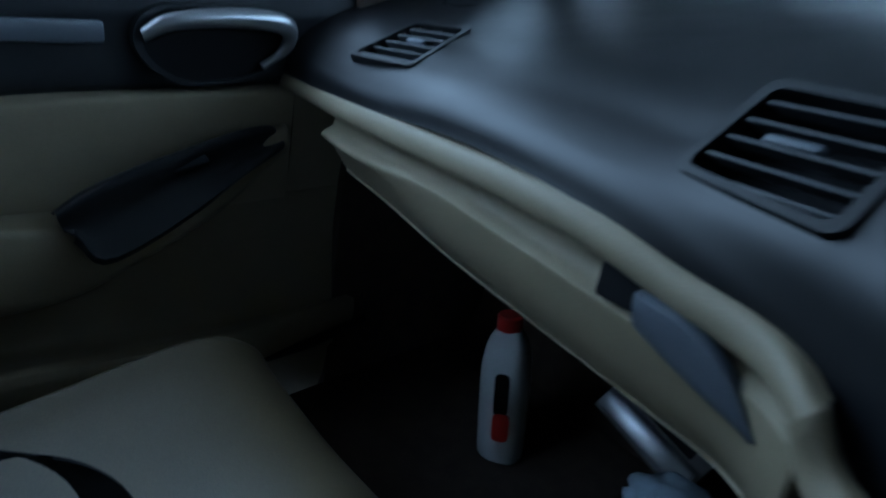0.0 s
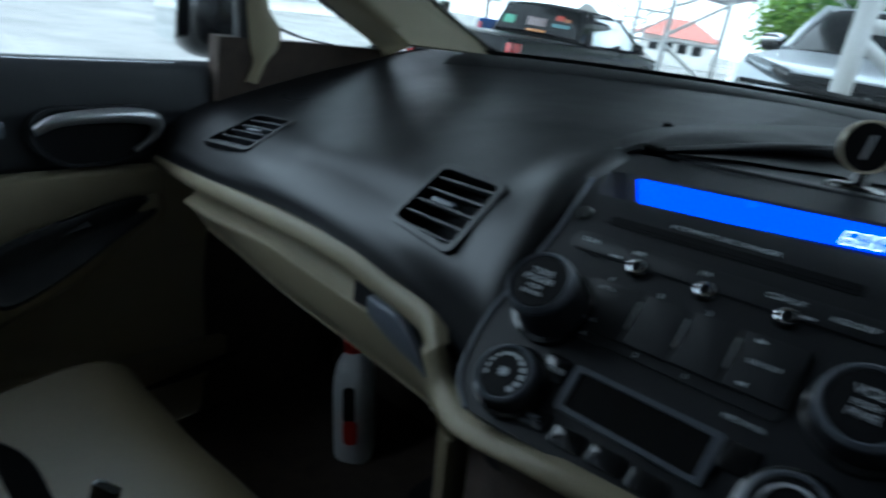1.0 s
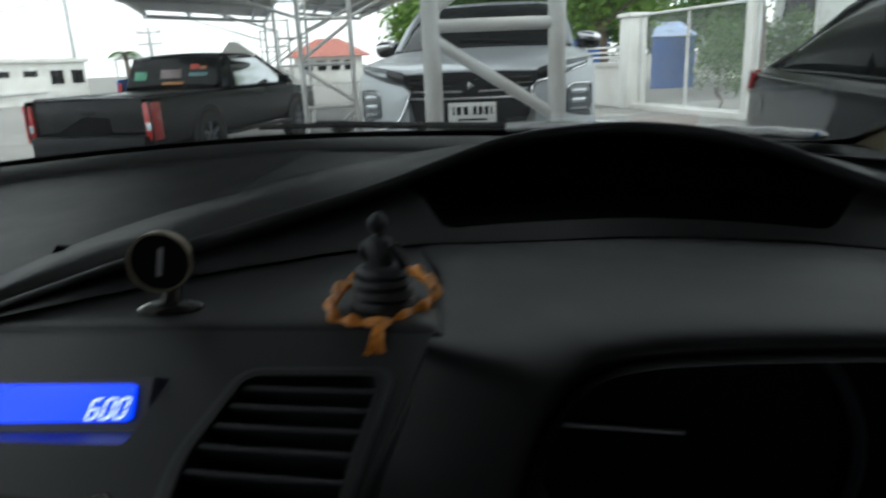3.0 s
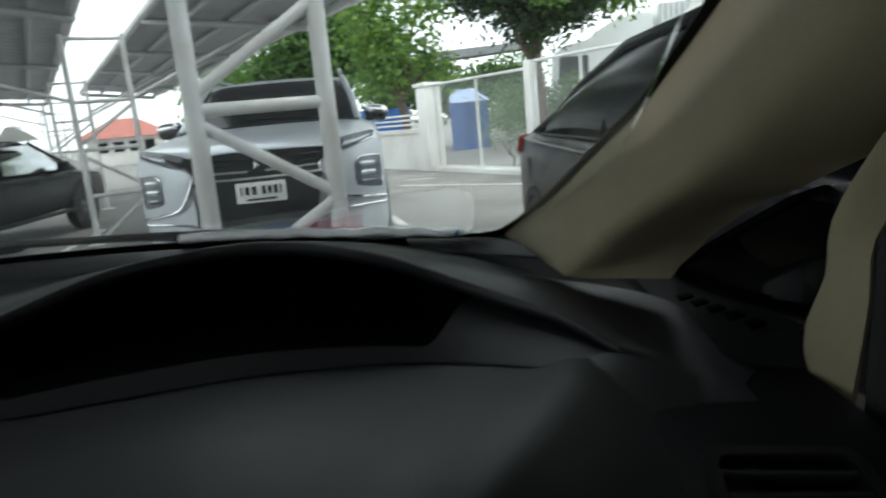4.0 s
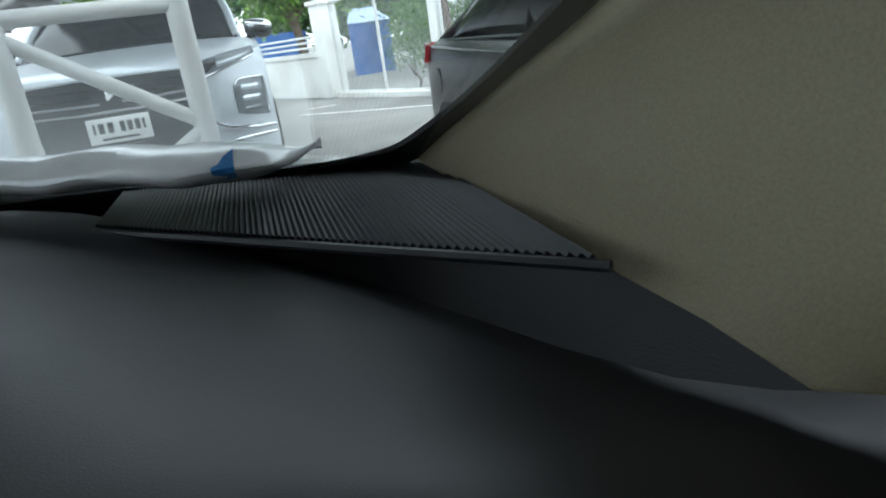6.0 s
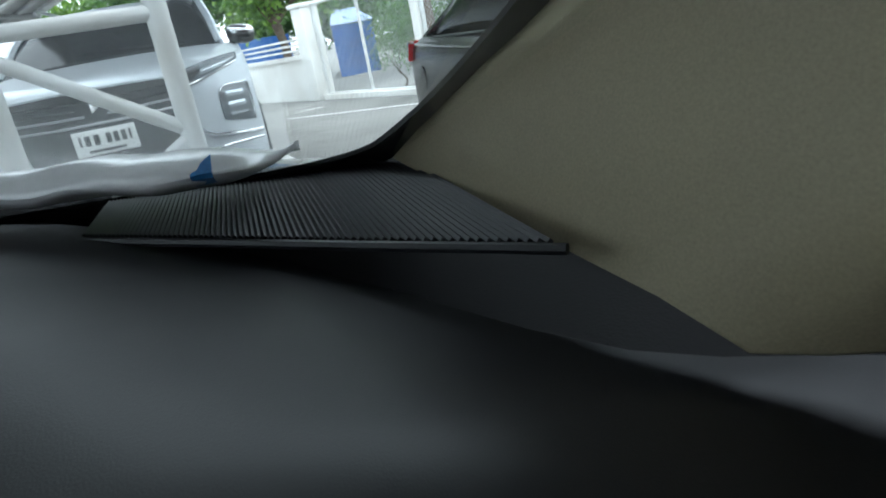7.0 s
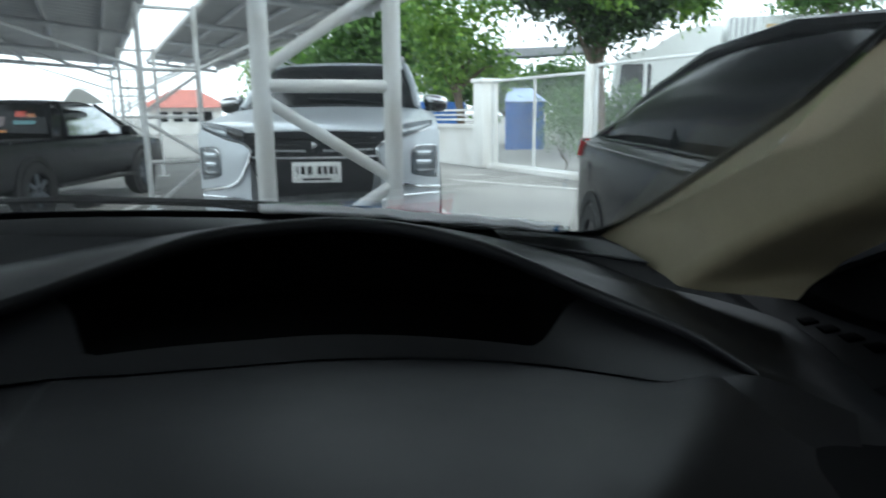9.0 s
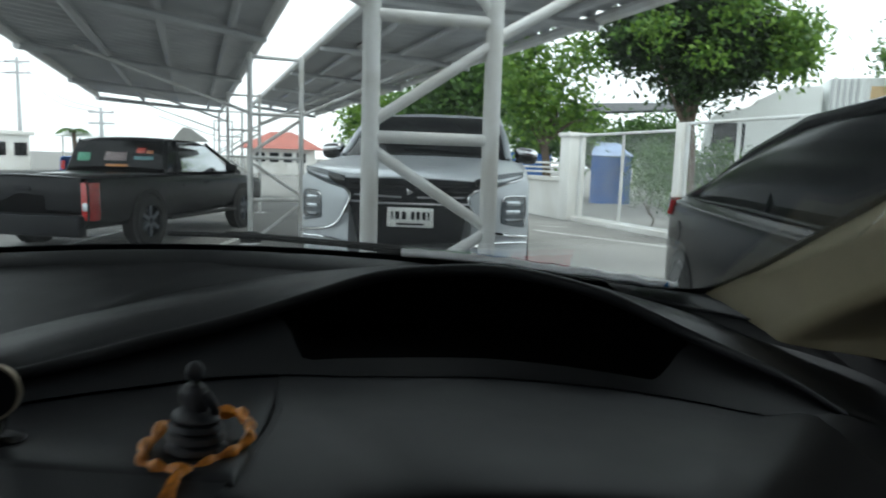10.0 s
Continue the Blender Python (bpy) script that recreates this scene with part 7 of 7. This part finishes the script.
FD = Vector((0.455, -0.890, 0))
GP = G0 + FD * 0.30
link_panel(GP, GP + FD * 3.0, 0.10, 1.74, 2, "gate_leaf", "white framed chain-link gate leaf")
gp2 = thing("gate_post", "white painted square gate post", "gate post")
part("shaft", moved(box(-0.08, 0.08, -0.08, 0.08, 0, 1.86, 0.01), Matrix.Translation(GP + FD * 3.12) @ pose(0, 0, 0, 0, 0, 27)), M_CONCW, gp2)
link_panel(GP + FD * 3.24, GP + FD * 7.6, 0.10, 1.84, 4, "link_fence", "white chain-link fence on a low kerb")
part("kerb_body", wall_seg(G0 + FD * 0.2, G0 + FD * 12, 0, 0.09, 0.10), M_CONCW, thing("kerb", "pale concrete kerb below the fence", "kerb", kind="structure"))

# ---------------------------------------------------------------- trees
M_BARK = mat("bark", (0.10, 0.075, 0.055), 0.9, grain=0.8, grain_scale=40, vary=0.3, vary_scale=8)


def leaf_mat(name, dark, light):
    m = bpy.data.materials.new(name)
    m.use_nodes = True
    nd, lk = m.node_tree.nodes, m.node_tree.links
    b = nd["Principled BSDF"]
    b.inputs["Roughness"].default_value = 0.5
    geo = nd.new("ShaderNodeNewGeometry")
    ramp = nd.new("ShaderNodeValToRGB")
    ramp.color_ramp.elements[0].color = (*dark, 1)
    ramp.color_ramp.elements[1].color = (*light, 1)
    lk.new(geo.outputs["Random Per Island"], ramp.inputs[0])
    lk.new(ramp.outputs[0], b.inputs["Base Color"])
    tl = nd.new("ShaderNodeBsdfTranslucent")
    lk.new(ramp.outputs[0], tl.inputs[0])
    ms_ = nd.new("ShaderNodeMixShader")
    ms_.inputs[0].default_value = 0.35
    lk.new(b.outputs[0], ms_.inputs[1])
    lk.new(tl.outputs[0], ms_.inputs[2])
    lk.new(ms_.outputs[0], nd["Material Output"].inputs[0])
    return m


M_LEAF1 = leaf_mat("broad_leaves", (0.022, 0.066, 0.014), (0.13, 0.26, 0.045))
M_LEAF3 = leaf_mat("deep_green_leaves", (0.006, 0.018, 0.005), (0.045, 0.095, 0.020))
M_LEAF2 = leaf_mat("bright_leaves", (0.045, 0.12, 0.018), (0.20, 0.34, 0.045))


def tree(base, trunk_h, crown, n_leaf, leaf, seed, label, mat_leaf, limbs=7, bright_lobes=()):
    """Trunk and limbs with a crown of many small leaves; crown: list of (centre, radii) lobes."""
    rnd = random.Random(seed)
    t = thing("tree", label, "tree")
    base = Vector(base)
    r0 = 0.11 + 0.018 * trunk_h if trunk_h > 1 else 0.025
    tips = []
    bm = pipe(catmull([base, base + Vector((0.05, 0.02, trunk_h * 0.5)), base + Vector((-0.04, 0.05, trunk_h))], 8), list(np.linspace(r0, r0 * 0.65, 8)), 10)
    top = base + Vector((-0.04, 0.05, trunk_h * 0.94))
    for k in range(limbs):
        c_, rr = crown[k % len(crown)]
        tgt = Vector(c_) + Vector((rnd.uniform(-0.5, 0.5) * rr[0], rnd.uniform(-0.5, 0.5) * rr[1], rnd.uniform(-0.3, 0.5) * rr[2]))
        mid = top.lerp(tgt, 0.5) + Vector((rnd.uniform(-0.2, 0.2), rnd.uniform(-0.2, 0.2), rnd.uniform(0, 0.3)))
        pipe(catmull([top - Vector((0, 0, rnd.uniform(0, trunk_h * 0.25))), mid, tgt], 7), list(np.linspace(r0 * 0.45, r0 * 0.08, 7)), 6, bm)
    part("trunk", bm, M_BARK, t)
    # the crown first, then any clumps in the brighter leaf colour
    for lobes, count, material in ((crown, n_leaf, mat_leaf), (list(bright_lobes), n_leaf // 7, M_LEAF2)):
        if not lobes:
            continue
        verts, faces = [], []
        total = sum(r[0] * r[1] * r[2] for _, r in lobes)
        for c_, rr in lobes:
            clumps = max(6, int(count / 28 * rr[0] * rr[1] * rr[2] / total))
            for _ in range(clumps):
                while True:
                    u = Vector((rnd.uniform(-1, 1), rnd.uniform(-1, 1), rnd.uniform(-1, 1)))
                    if 0.35 < u.length < 1.0:
                        break
                u = u * (0.78 + 0.30 * noise.noise(u * 2.3 + Vector((seed, 0, 0))))
                cc = Vector(c_) + Vector((u.x * rr[0], u.y * rr[1], u.z * rr[2]))
                for _ in range(28):
                    p = cc + Vector((rnd.gauss(0, 1), rnd.gauss(0, 1), rnd.gauss(0, 0.8))) * leaf * 1.5
                    d = Vector((rnd.gauss(0, 1), rnd.gauss(0, 1), rnd.gauss(-0.5, 0.7))).normalized()
                    n_ = d.cross(Vector((rnd.gauss(0, 1), rnd.gauss(0, 1), rnd.gauss(0, 1)))).normalized()
                    s_ = leaf * rnd.uniform(0.6, 1.25)
                    k0 = len(verts)
                    verts += [p, p + d * s_ * 0.5 + n_ * s_ * 0.24, p + d * s_, p + d * s_ * 0.5 - n_ * s_ * 0.24]
                    faces.append((k0, k0 + 1, k0 + 2, k0 + 3))
        me = bpy.data.meshes.new("crown")
        me.from_pydata(verts, [], faces)
        me.materials.append(material)
        o = new("crown" if lobes is crown else "fresh_growth", me)
        o.parent = t
        tagged(o, "" if lobes is crown else "clumps of brighter green leaves", kind="stuff")
    return t


tree((0.6, 18.0, 0), 1.8, [((0.2, 18.0, 3.2), (0.85, 0.9, 1.2)), ((1.3, 18.2, 2.5), (1.0, 0.8, 0.65)), ((-0.1, 18.0, 4.4), (0.7, 0.7, 0.9)), ((1.3, 18.0, 4.0), (0.6, 0.6, 0.7)), ((0.2, 18.2, 2.2), (0.8, 0.8, 0.5))], 6000, 0.19, 1, "leafy bright green tree behind the gate", M_LEAF2)
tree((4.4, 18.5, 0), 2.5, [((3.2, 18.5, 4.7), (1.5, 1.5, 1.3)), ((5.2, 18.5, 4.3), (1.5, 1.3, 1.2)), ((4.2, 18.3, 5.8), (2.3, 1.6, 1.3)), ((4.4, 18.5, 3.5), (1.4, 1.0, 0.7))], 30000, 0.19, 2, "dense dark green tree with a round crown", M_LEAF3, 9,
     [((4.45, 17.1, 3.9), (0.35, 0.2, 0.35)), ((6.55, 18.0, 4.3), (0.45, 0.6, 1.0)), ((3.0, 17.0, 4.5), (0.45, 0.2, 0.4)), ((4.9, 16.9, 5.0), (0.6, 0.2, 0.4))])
tree((-2.2, 24, 0), 2.5, [((-2.2, 24, 4.2), (1.7, 1.5, 1.7)), ((-1.0, 24, 3.4), (1.4, 1.2, 1.3)), ((-3.4, 24, 3.2), (1.3, 1.2, 1.2))], 13000, 0.24, 3, "green tree behind the boundary wall", M_LEAF1)
tree((-5.8, 26, 0), 2.0, [((-5.8, 26, 2.6), (1.7, 1.4, 1.4)), ((-4.4, 26, 2.2), (1.4, 1.2, 1.1))], 9000, 0.24, 4, "bushy bright green tree behind the wall", M_LEAF2)
tree((11.5, 20, 0), 3.0, [((11.0, 20, 4.6), (1.6, 1.4, 1.0)), ((12.5, 20, 5.2), (1.5, 1.4, 1.0))], 7000, 0.2, 5, "green tree beside a lorry", M_LEAF1)
tree((2.4, 23.0, 0), 1.2, [((2.2, 23, 1.9), (1.5, 0.8, 0.8)), ((4.2, 23.2, 2.1), (1.5, 0.8, 0.8)), ((0.4, 23.2, 2.0), (1.2, 0.8, 0.7))], 9000, 0.2, 13, "dark shady shrubbery behind the shelters", M_LEAF1, 6)
tree((3.9, 19.6, 0), 0.5, [((3.7, 19.6, 1.2), (0.6, 0.5, 0.8)), ((4.6, 19.6, 1.1), (0.7, 0.5, 0.8)), ((5.6, 19.8, 1.2), (0.7, 0.5, 0.8))], 6000, 0.13, 14, "dark bushes behind the chain-link fence", M_LEAF1, 5)
tree((2.6, 12.9, 0), 0.3, [((2.4, 12.9, 0.75), (0.35, 0.3, 0.45)), ((2.8, 12.6, 0.6), (0.3, 0.3, 0.35)), ((2.6, 12.8, 1.2), (0.4, 0.3, 0.4))], 2600, 0.06, 6, "thin green shrub behind the chain-link gate", M_LEAF1, 4)

# ---------------------------------------------------------------- things beyond the wall
M_BLUE = mat("blue_tarpaulin", (0.03, 0.13, 0.42), 0.6, vary=0.15, vary_scale=2)
tarp = thing("tarpaulin_shelter", "blue tarpaulin shelter beyond the gate", "shelter")
part("sheet", sheet([[(2.06, 21.0, 0.0), (2.06, 21.0, 1.45)], [(2.45, 20.9, 0.0), (2.45, 20.86, 1.43)], [(2.85, 21.05, 0.0), (2.85, 20.95, 1.42)], [(3.26, 21.0, 0.0), (3.26, 21.0, 1.46)]], 12, 8, 0.02), M_BLUE, tarp)
part("roof_sheet", sheet([[(2.03, 20.9, 1.455), (2.12, 21.4, 1.68), (2.25, 21.9, 1.90)], [(2.60, 20.82, 1.445), (2.60, 21.4, 1.62), (2.60, 21.9, 1.87)], [(3.29, 20.9, 1.465), (3.10, 21.4, 1.66), (2.93, 21.9, 1.88)]], 10, 8, 0.02), mat("pale_blue_tarpaulin", (0.34, 0.44, 0.66), 0.55, vary=0.2, vary_scale=3), tarp, "pale blue pitched top")
tarp2 = thing("tarpaulin_shelter", "blue tarpaulin sheet behind the wall", "shelter")
part("sheet", sheet([[(-1.8, 21, 0.0), (-1.8, 21, 1.5)], [(0.8, 20.4, 0.0), (0.8, 20.4, 1.45)]], 6, 4, 0.02), M_BLUE, tarp2)
lorry = thing("lorry", "white box lorry beyond the fence", "lorry")
ML = Matrix.Translation((5.6, 22.3, 0)) @ pose(0, 0, 0, 0, 0, -10)
M_LORRY = mat("white_lorry_paint", (0.74, 0.76, 0.75), 0.4, vary=0.06)
side_on = Matrix(((1, 0, 0, 0), (0, 0, -1, 0), (0, 1, 0, 0), (0, 0, 0, 1)))
cab_line = [(0.0, 0.5), (3.1, 0.5), (3.1, 3.66), (2.5, 3.62), (1.9, 3.50), (1.45, 3.26), (1.1, 3.02), (0.5, 2.92), (0.08, 2.72), (0.0, 1.7)]
part("cab", moved(prism(rounded(cab_line, 0.12), -1.05, 1.05, 0.06, 3), ML @ side_on), M_LORRY, lorry)
part("cab_window", moved(prism(rounded([(0.15, 1.7), (1.1, 1.7), (1.1, 2.55), (0.22, 2.55)], 0.08), 0, 0.02), ML @ side_on @ Matrix.Translation((0, 0, 1.055))), M_CARGLASS, lorry)
part("cargo_box", moved(box(3.22, 9.5, -1.15, 1.15, 0.9, 3.84, 0.04), ML), M_LORRY, lorry)
for k in range(5):
    part("front_rib", moved(box(3.24 + 0.16 * k, 3.32 + 0.16 * k, -1.19, -1.15, 0.95, 3.80, 0.01), ML), M_SHEETM, lorry)
part("door_frame", moved(box(4.10, 4.20, -1.20, -1.15, 0.95, 3.82, 0.01), ML), M_STEELW, lorry)
part("side_stripe", moved(box(4.25, 4.95, -1.175, -1.15, 2.6, 3.6, 0.01), ML), mat("pale_orange_paint", (0.60, 0.42, 0.22), 0.5, vary=0.15), lorry, "pale orange painted field")
for x in (0.9, 5.6, 7.0):
    wheel(lorry, ML @ Matrix.Translation((x, -0.95, 0.48)) @ pose(0, 0, 0, 0, 0, -90), 0.48, 0.28)
shed = thing("shed_roof", "dark shed roof behind the trees", "shed")
part("roof", sheet([[(1.6, 24, 2.9), (1.6, 26, 3.4)], [(5.5, 24, 3.1), (5.5, 26, 3.5)]], 3, 3, 0.08), mat("dark_shed_roof", (0.05, 0.055, 0.06), 0.7, vary=0.2), shed)
for x in (1.8, 5.3):
    part("post", pipe([(x, 24.2, 0), (x, 24.2, 2.95)], 0.07, 8), M_STEELW, shed)
M_ROOFRED = mat("red_tiled_roof", (0.36, 0.12, 0.095), 0.7, vary=0.2, vary_scale=2, grain=0.4, grain_scale=8)
hut = thing("gatehouse", "small white gatehouse with a red roof", "building")
MH = Matrix.Translation((-18.7, 48.5, -0.16)) @ pose(0, 0, 0, 0, 0, 20) @ Matrix.Diagonal((1.6, 1.6, 0.95, 1))
part("wall", moved(box(-1.5, 1.5, -1.3, 1.3, 0, 2.0, 0.01), MH), M_CONCW, hut)
bm = bmesh.new()
ap = [bm.verts.new((x, 0, 3.3)) for x in (-0.5, 0.5)]
bs = [bm.verts.new(q) for q in ((-1.9, -1.7, 1.95), (1.9, -1.7, 1.95), (1.9, 1.7, 1.95), (-1.9, 1.7, 1.95))]
for q in ((bs[0], bs[1], ap[1], ap[0]), (bs[1], bs[2], ap[1]), (bs[2], bs[3], ap[0], ap[1]), (bs[3], bs[0], ap[0]), (bs[3], bs[2], bs[1], bs[0])):
    bm.faces.new(q)
part("roof", moved(bm, MH), M_ROOFRED, hut)
for x in (-0.9, -0.3, 0.3, 0.9):
    w_ = part("window", moved(box(x - 0.24, x + 0.24, -1.34, -1.28, 0.9, 1.7, 0.01), MH), M_STEELW, hut)
    part("pane", moved(box(x - 0.19, x + 0.19, -1.36, -1.33, 0.95, 1.65), MH), M_CARGLASS, w_)


def picket(a, b, h, n, label):
    g = thing("picket_fence", label, "fence")
    a, b = Vector(a), Vector(b)
    part("plinth", wall_seg(a, b, 0, 0.35, 0.1), M_CONCW, g)
    for z in (0.5, h - 0.15):
        part("rail", wall_seg(a, b, z, z + 0.08, 0.03), M_CONCW, g)
    for k in range(n):
        q = a.lerp(b, (k + 0.5) / n)
        part("picket", moved(box(-0.05, 0.05, -0.03, 0.03, 0.3, h, 0.008, 1), Matrix.Translation(q)), M_CONCW, g)


picket((-28.0, 46.5, -0.16), (-11.5, 53.5, -0.16), 1.25, 44, "white picket railing in front of the gatehouse")
far = thing("building", "low white building at the far side of the car park", "building")
part("wall", box(-40, -31, 30, 38, -0.2, 1.95, 0.02), M_CONCW, far)
part("parapet", box(-40.2, -30.8, 29.8, 38.2, 1.95, 2.2, 0.02), M_CONCW, far)
for y in (31.5, 33.5, 35.5, 37.2):
    part("window", box(-31.02, -30.94, y - 0.5, y + 0.5, 0.7, 1.5, 0.02), M_CARGLASS, far)
for x in (-38.5, -36.5, -34.5, -32.5):
    part("window", box(x - 0.5, x + 0.5, 29.94, 30.02, 0.7, 1.5, 0.02), M_CARGLASS, far)
tent = thing("marquee", "long white pitched canopy roof in the distance", "marquee")
part("roof", sheet([[(-31, 40, 2.05), (-29.5, 43, 3.0), (-28, 46, 2.05)], [(-23.2, 41, 2.05), (-23.6, 43.5, 3.0), (-23.2, 46, 2.05)]], 6, 6, 0.05), M_LORRY, tent)
for x, y in ((-30.5, 40.3), (-27, 40.8), (-23.6, 41.2)):
    part("post", pipe([(x, y, -0.17), (x, y, 2.10)], 0.06, 8), M_STEELW, tent)
wl = thing("side_wall", "bright white boundary wall beside the car park", "wall", kind="structure")
part("masonry", wall_seg(Vector((-16, -12, 0)), Vector((-27, 30, 0)), -0.2, 1.15, 0.1), M_CONCW, wl)
part("band", wall_seg(Vector((-15.85, -12, 0)), Vector((-26.85, 30, 0)), 0.35, 0.42, 0.06), M_SHEETM, wl)
blue = thing("pickup_truck", "small blue pickup truck in the distance", "pickup truck", m=Matrix.Translation((-13.1, 18.5, -0.16)) @ pose(0, 0, 0, 0, 0, 10))
M_BLUEPAINT = mat("blue_car_paint", (0.03, 0.20, 0.70), 0.3, vary=0.1, coat=0.5)
part("body", loft_body([(0, 0.78, 0.5, 0.65, 1.0, 1.08, 0.74), (0.1, 0.8, 0.45, 0.65, 1.02, 1.1, 0.76), (2, 0.8, 0.42, 0.65, 1.0, 1.08, 0.74), (4, 0.8, 0.42, 0.6, 0.92, 1.0, 0.7), (4.4, 0.7, 0.45, 0.6, 0.8, 0.85, 0.6)], 30, 30), M_BLUEPAINT, blue)
part("cabin", loft_body([(1.8, 0.7, 1.0, 1.05, 1.1, 1.12, 0.62), (2.0, 0.68, 1.0, 1.1, 1.3, 1.45, 0.58), (3.0, 0.68, 1.0, 1.1, 1.3, 1.45, 0.58), (3.6, 0.7, 1.0, 1.02, 1.04, 1.06, 0.62)], 20, 24), M_BLUEPAINT, blue)
for s in (-1, 1):
    part("tail_lamp", box(s * 0.74 - 0.06, s * 0.74 + 0.06, -0.03, 0.02, 0.7, 0.98, 0.01), M_REDLAMP, blue)
    wheel(blue, Matrix.Translation((s * 0.72, 0.9, 0.32)), 0.32)
    wheel(blue, Matrix.Translation((s * 0.72, 3.5, 0.32)), 0.32)
for px_, py_, ph in ((-33.3, 40, 7.0), (-27.5, 40, 3.9)):
    pole = thing("utility_pole", "concrete utility pole with crossarms and wires", "utility pole")
    part("shaft", pipe([(px_, py_, -0.2), (px_, py_, ph)], [0.16, 0.10], 10), M_SHEETM, pole)
    for z in (ph - 0.3, ph - 1.0):
        part("crossarm", box(px_ - 0.9, px_ + 0.9, py_ - 0.06, py_ + 0.06, z - 0.06, z + 0.06, 0.01), M_SHEETM, pole)
    for x in (-0.8, 0, 0.8):
        part("insulator", moved(turned([(0.06, 0), (0.07, 0.08), (0.03, 0.16), (0, 0.18)], 10), Matrix.Translation((px_ + x, py_, ph - 0.24))), M_CONCW, pole)
for dz in (0, -0.7):
    pts = [(-50, 38, 6.4 + dz), (-42, 39, 5.7 + dz), (-33.3, 40, 6.8 + dz)]
    w_ = finish("power_line", pipe(catmull(pts, 16), 0.02, 5), M_RUBBER)
    tagged(w_, "thin dark overhead power line", "power line")
    w_ = finish("power_line", pipe(catmull([(-33.3, 40, 6.8 + dz), (-30.5, 40, 4.6 + dz * 0.6), (-27.5, 40, 3.8 + dz * 0.3)], 16), 0.02, 5), M_RUBBER)
    tagged(w_, "thin dark overhead power line", "power line")
palm = thing("palm_tree", "small palm tree in the distance", "palm tree")
part("trunk", pipe([(-29.5, 40, -0.2), (-29.4, 40, 1.2), (-29.5, 40, 2.4)], [0.2, 0.16, 0.13], 8), M_BARK, palm)
vv, ff = [], []
rnd = random.Random(8)
for k in range(16):
    a = 2 * math.pi * k / 16 + rnd.uniform(-0.2, 0.2)
    o = Vector((math.cos(a), math.sin(a), 0))
    for j in range(9):
        t0 = j / 9
        p0 = Vector((-29.5, 40, 2.4)) + o * 0.95 * t0 + Vector((0, 0, 0.75 * t0 - 1.0 * t0 * t0))
        for s in (-1, 1):
            n_ = Vector((-o.y, o.x, 0)) * s
            k0 = len(vv)
            vv += [p0, p0 + o * 0.10, p0 + o * 0.20 + n_ * 0.22 + Vector((0, 0, -0.14)), p0 + o * 0.12 + n_ * 0.18 + Vector((0, 0, -0.12))]
            ff.append((k0, k0 + 1, k0 + 2, k0 + 3))
me = bpy.data.meshes.new("fronds")
me.from_pydata(vv, [], ff)
me.materials.append(M_LEAF1)
o = new("fronds", me)
o.parent = palm
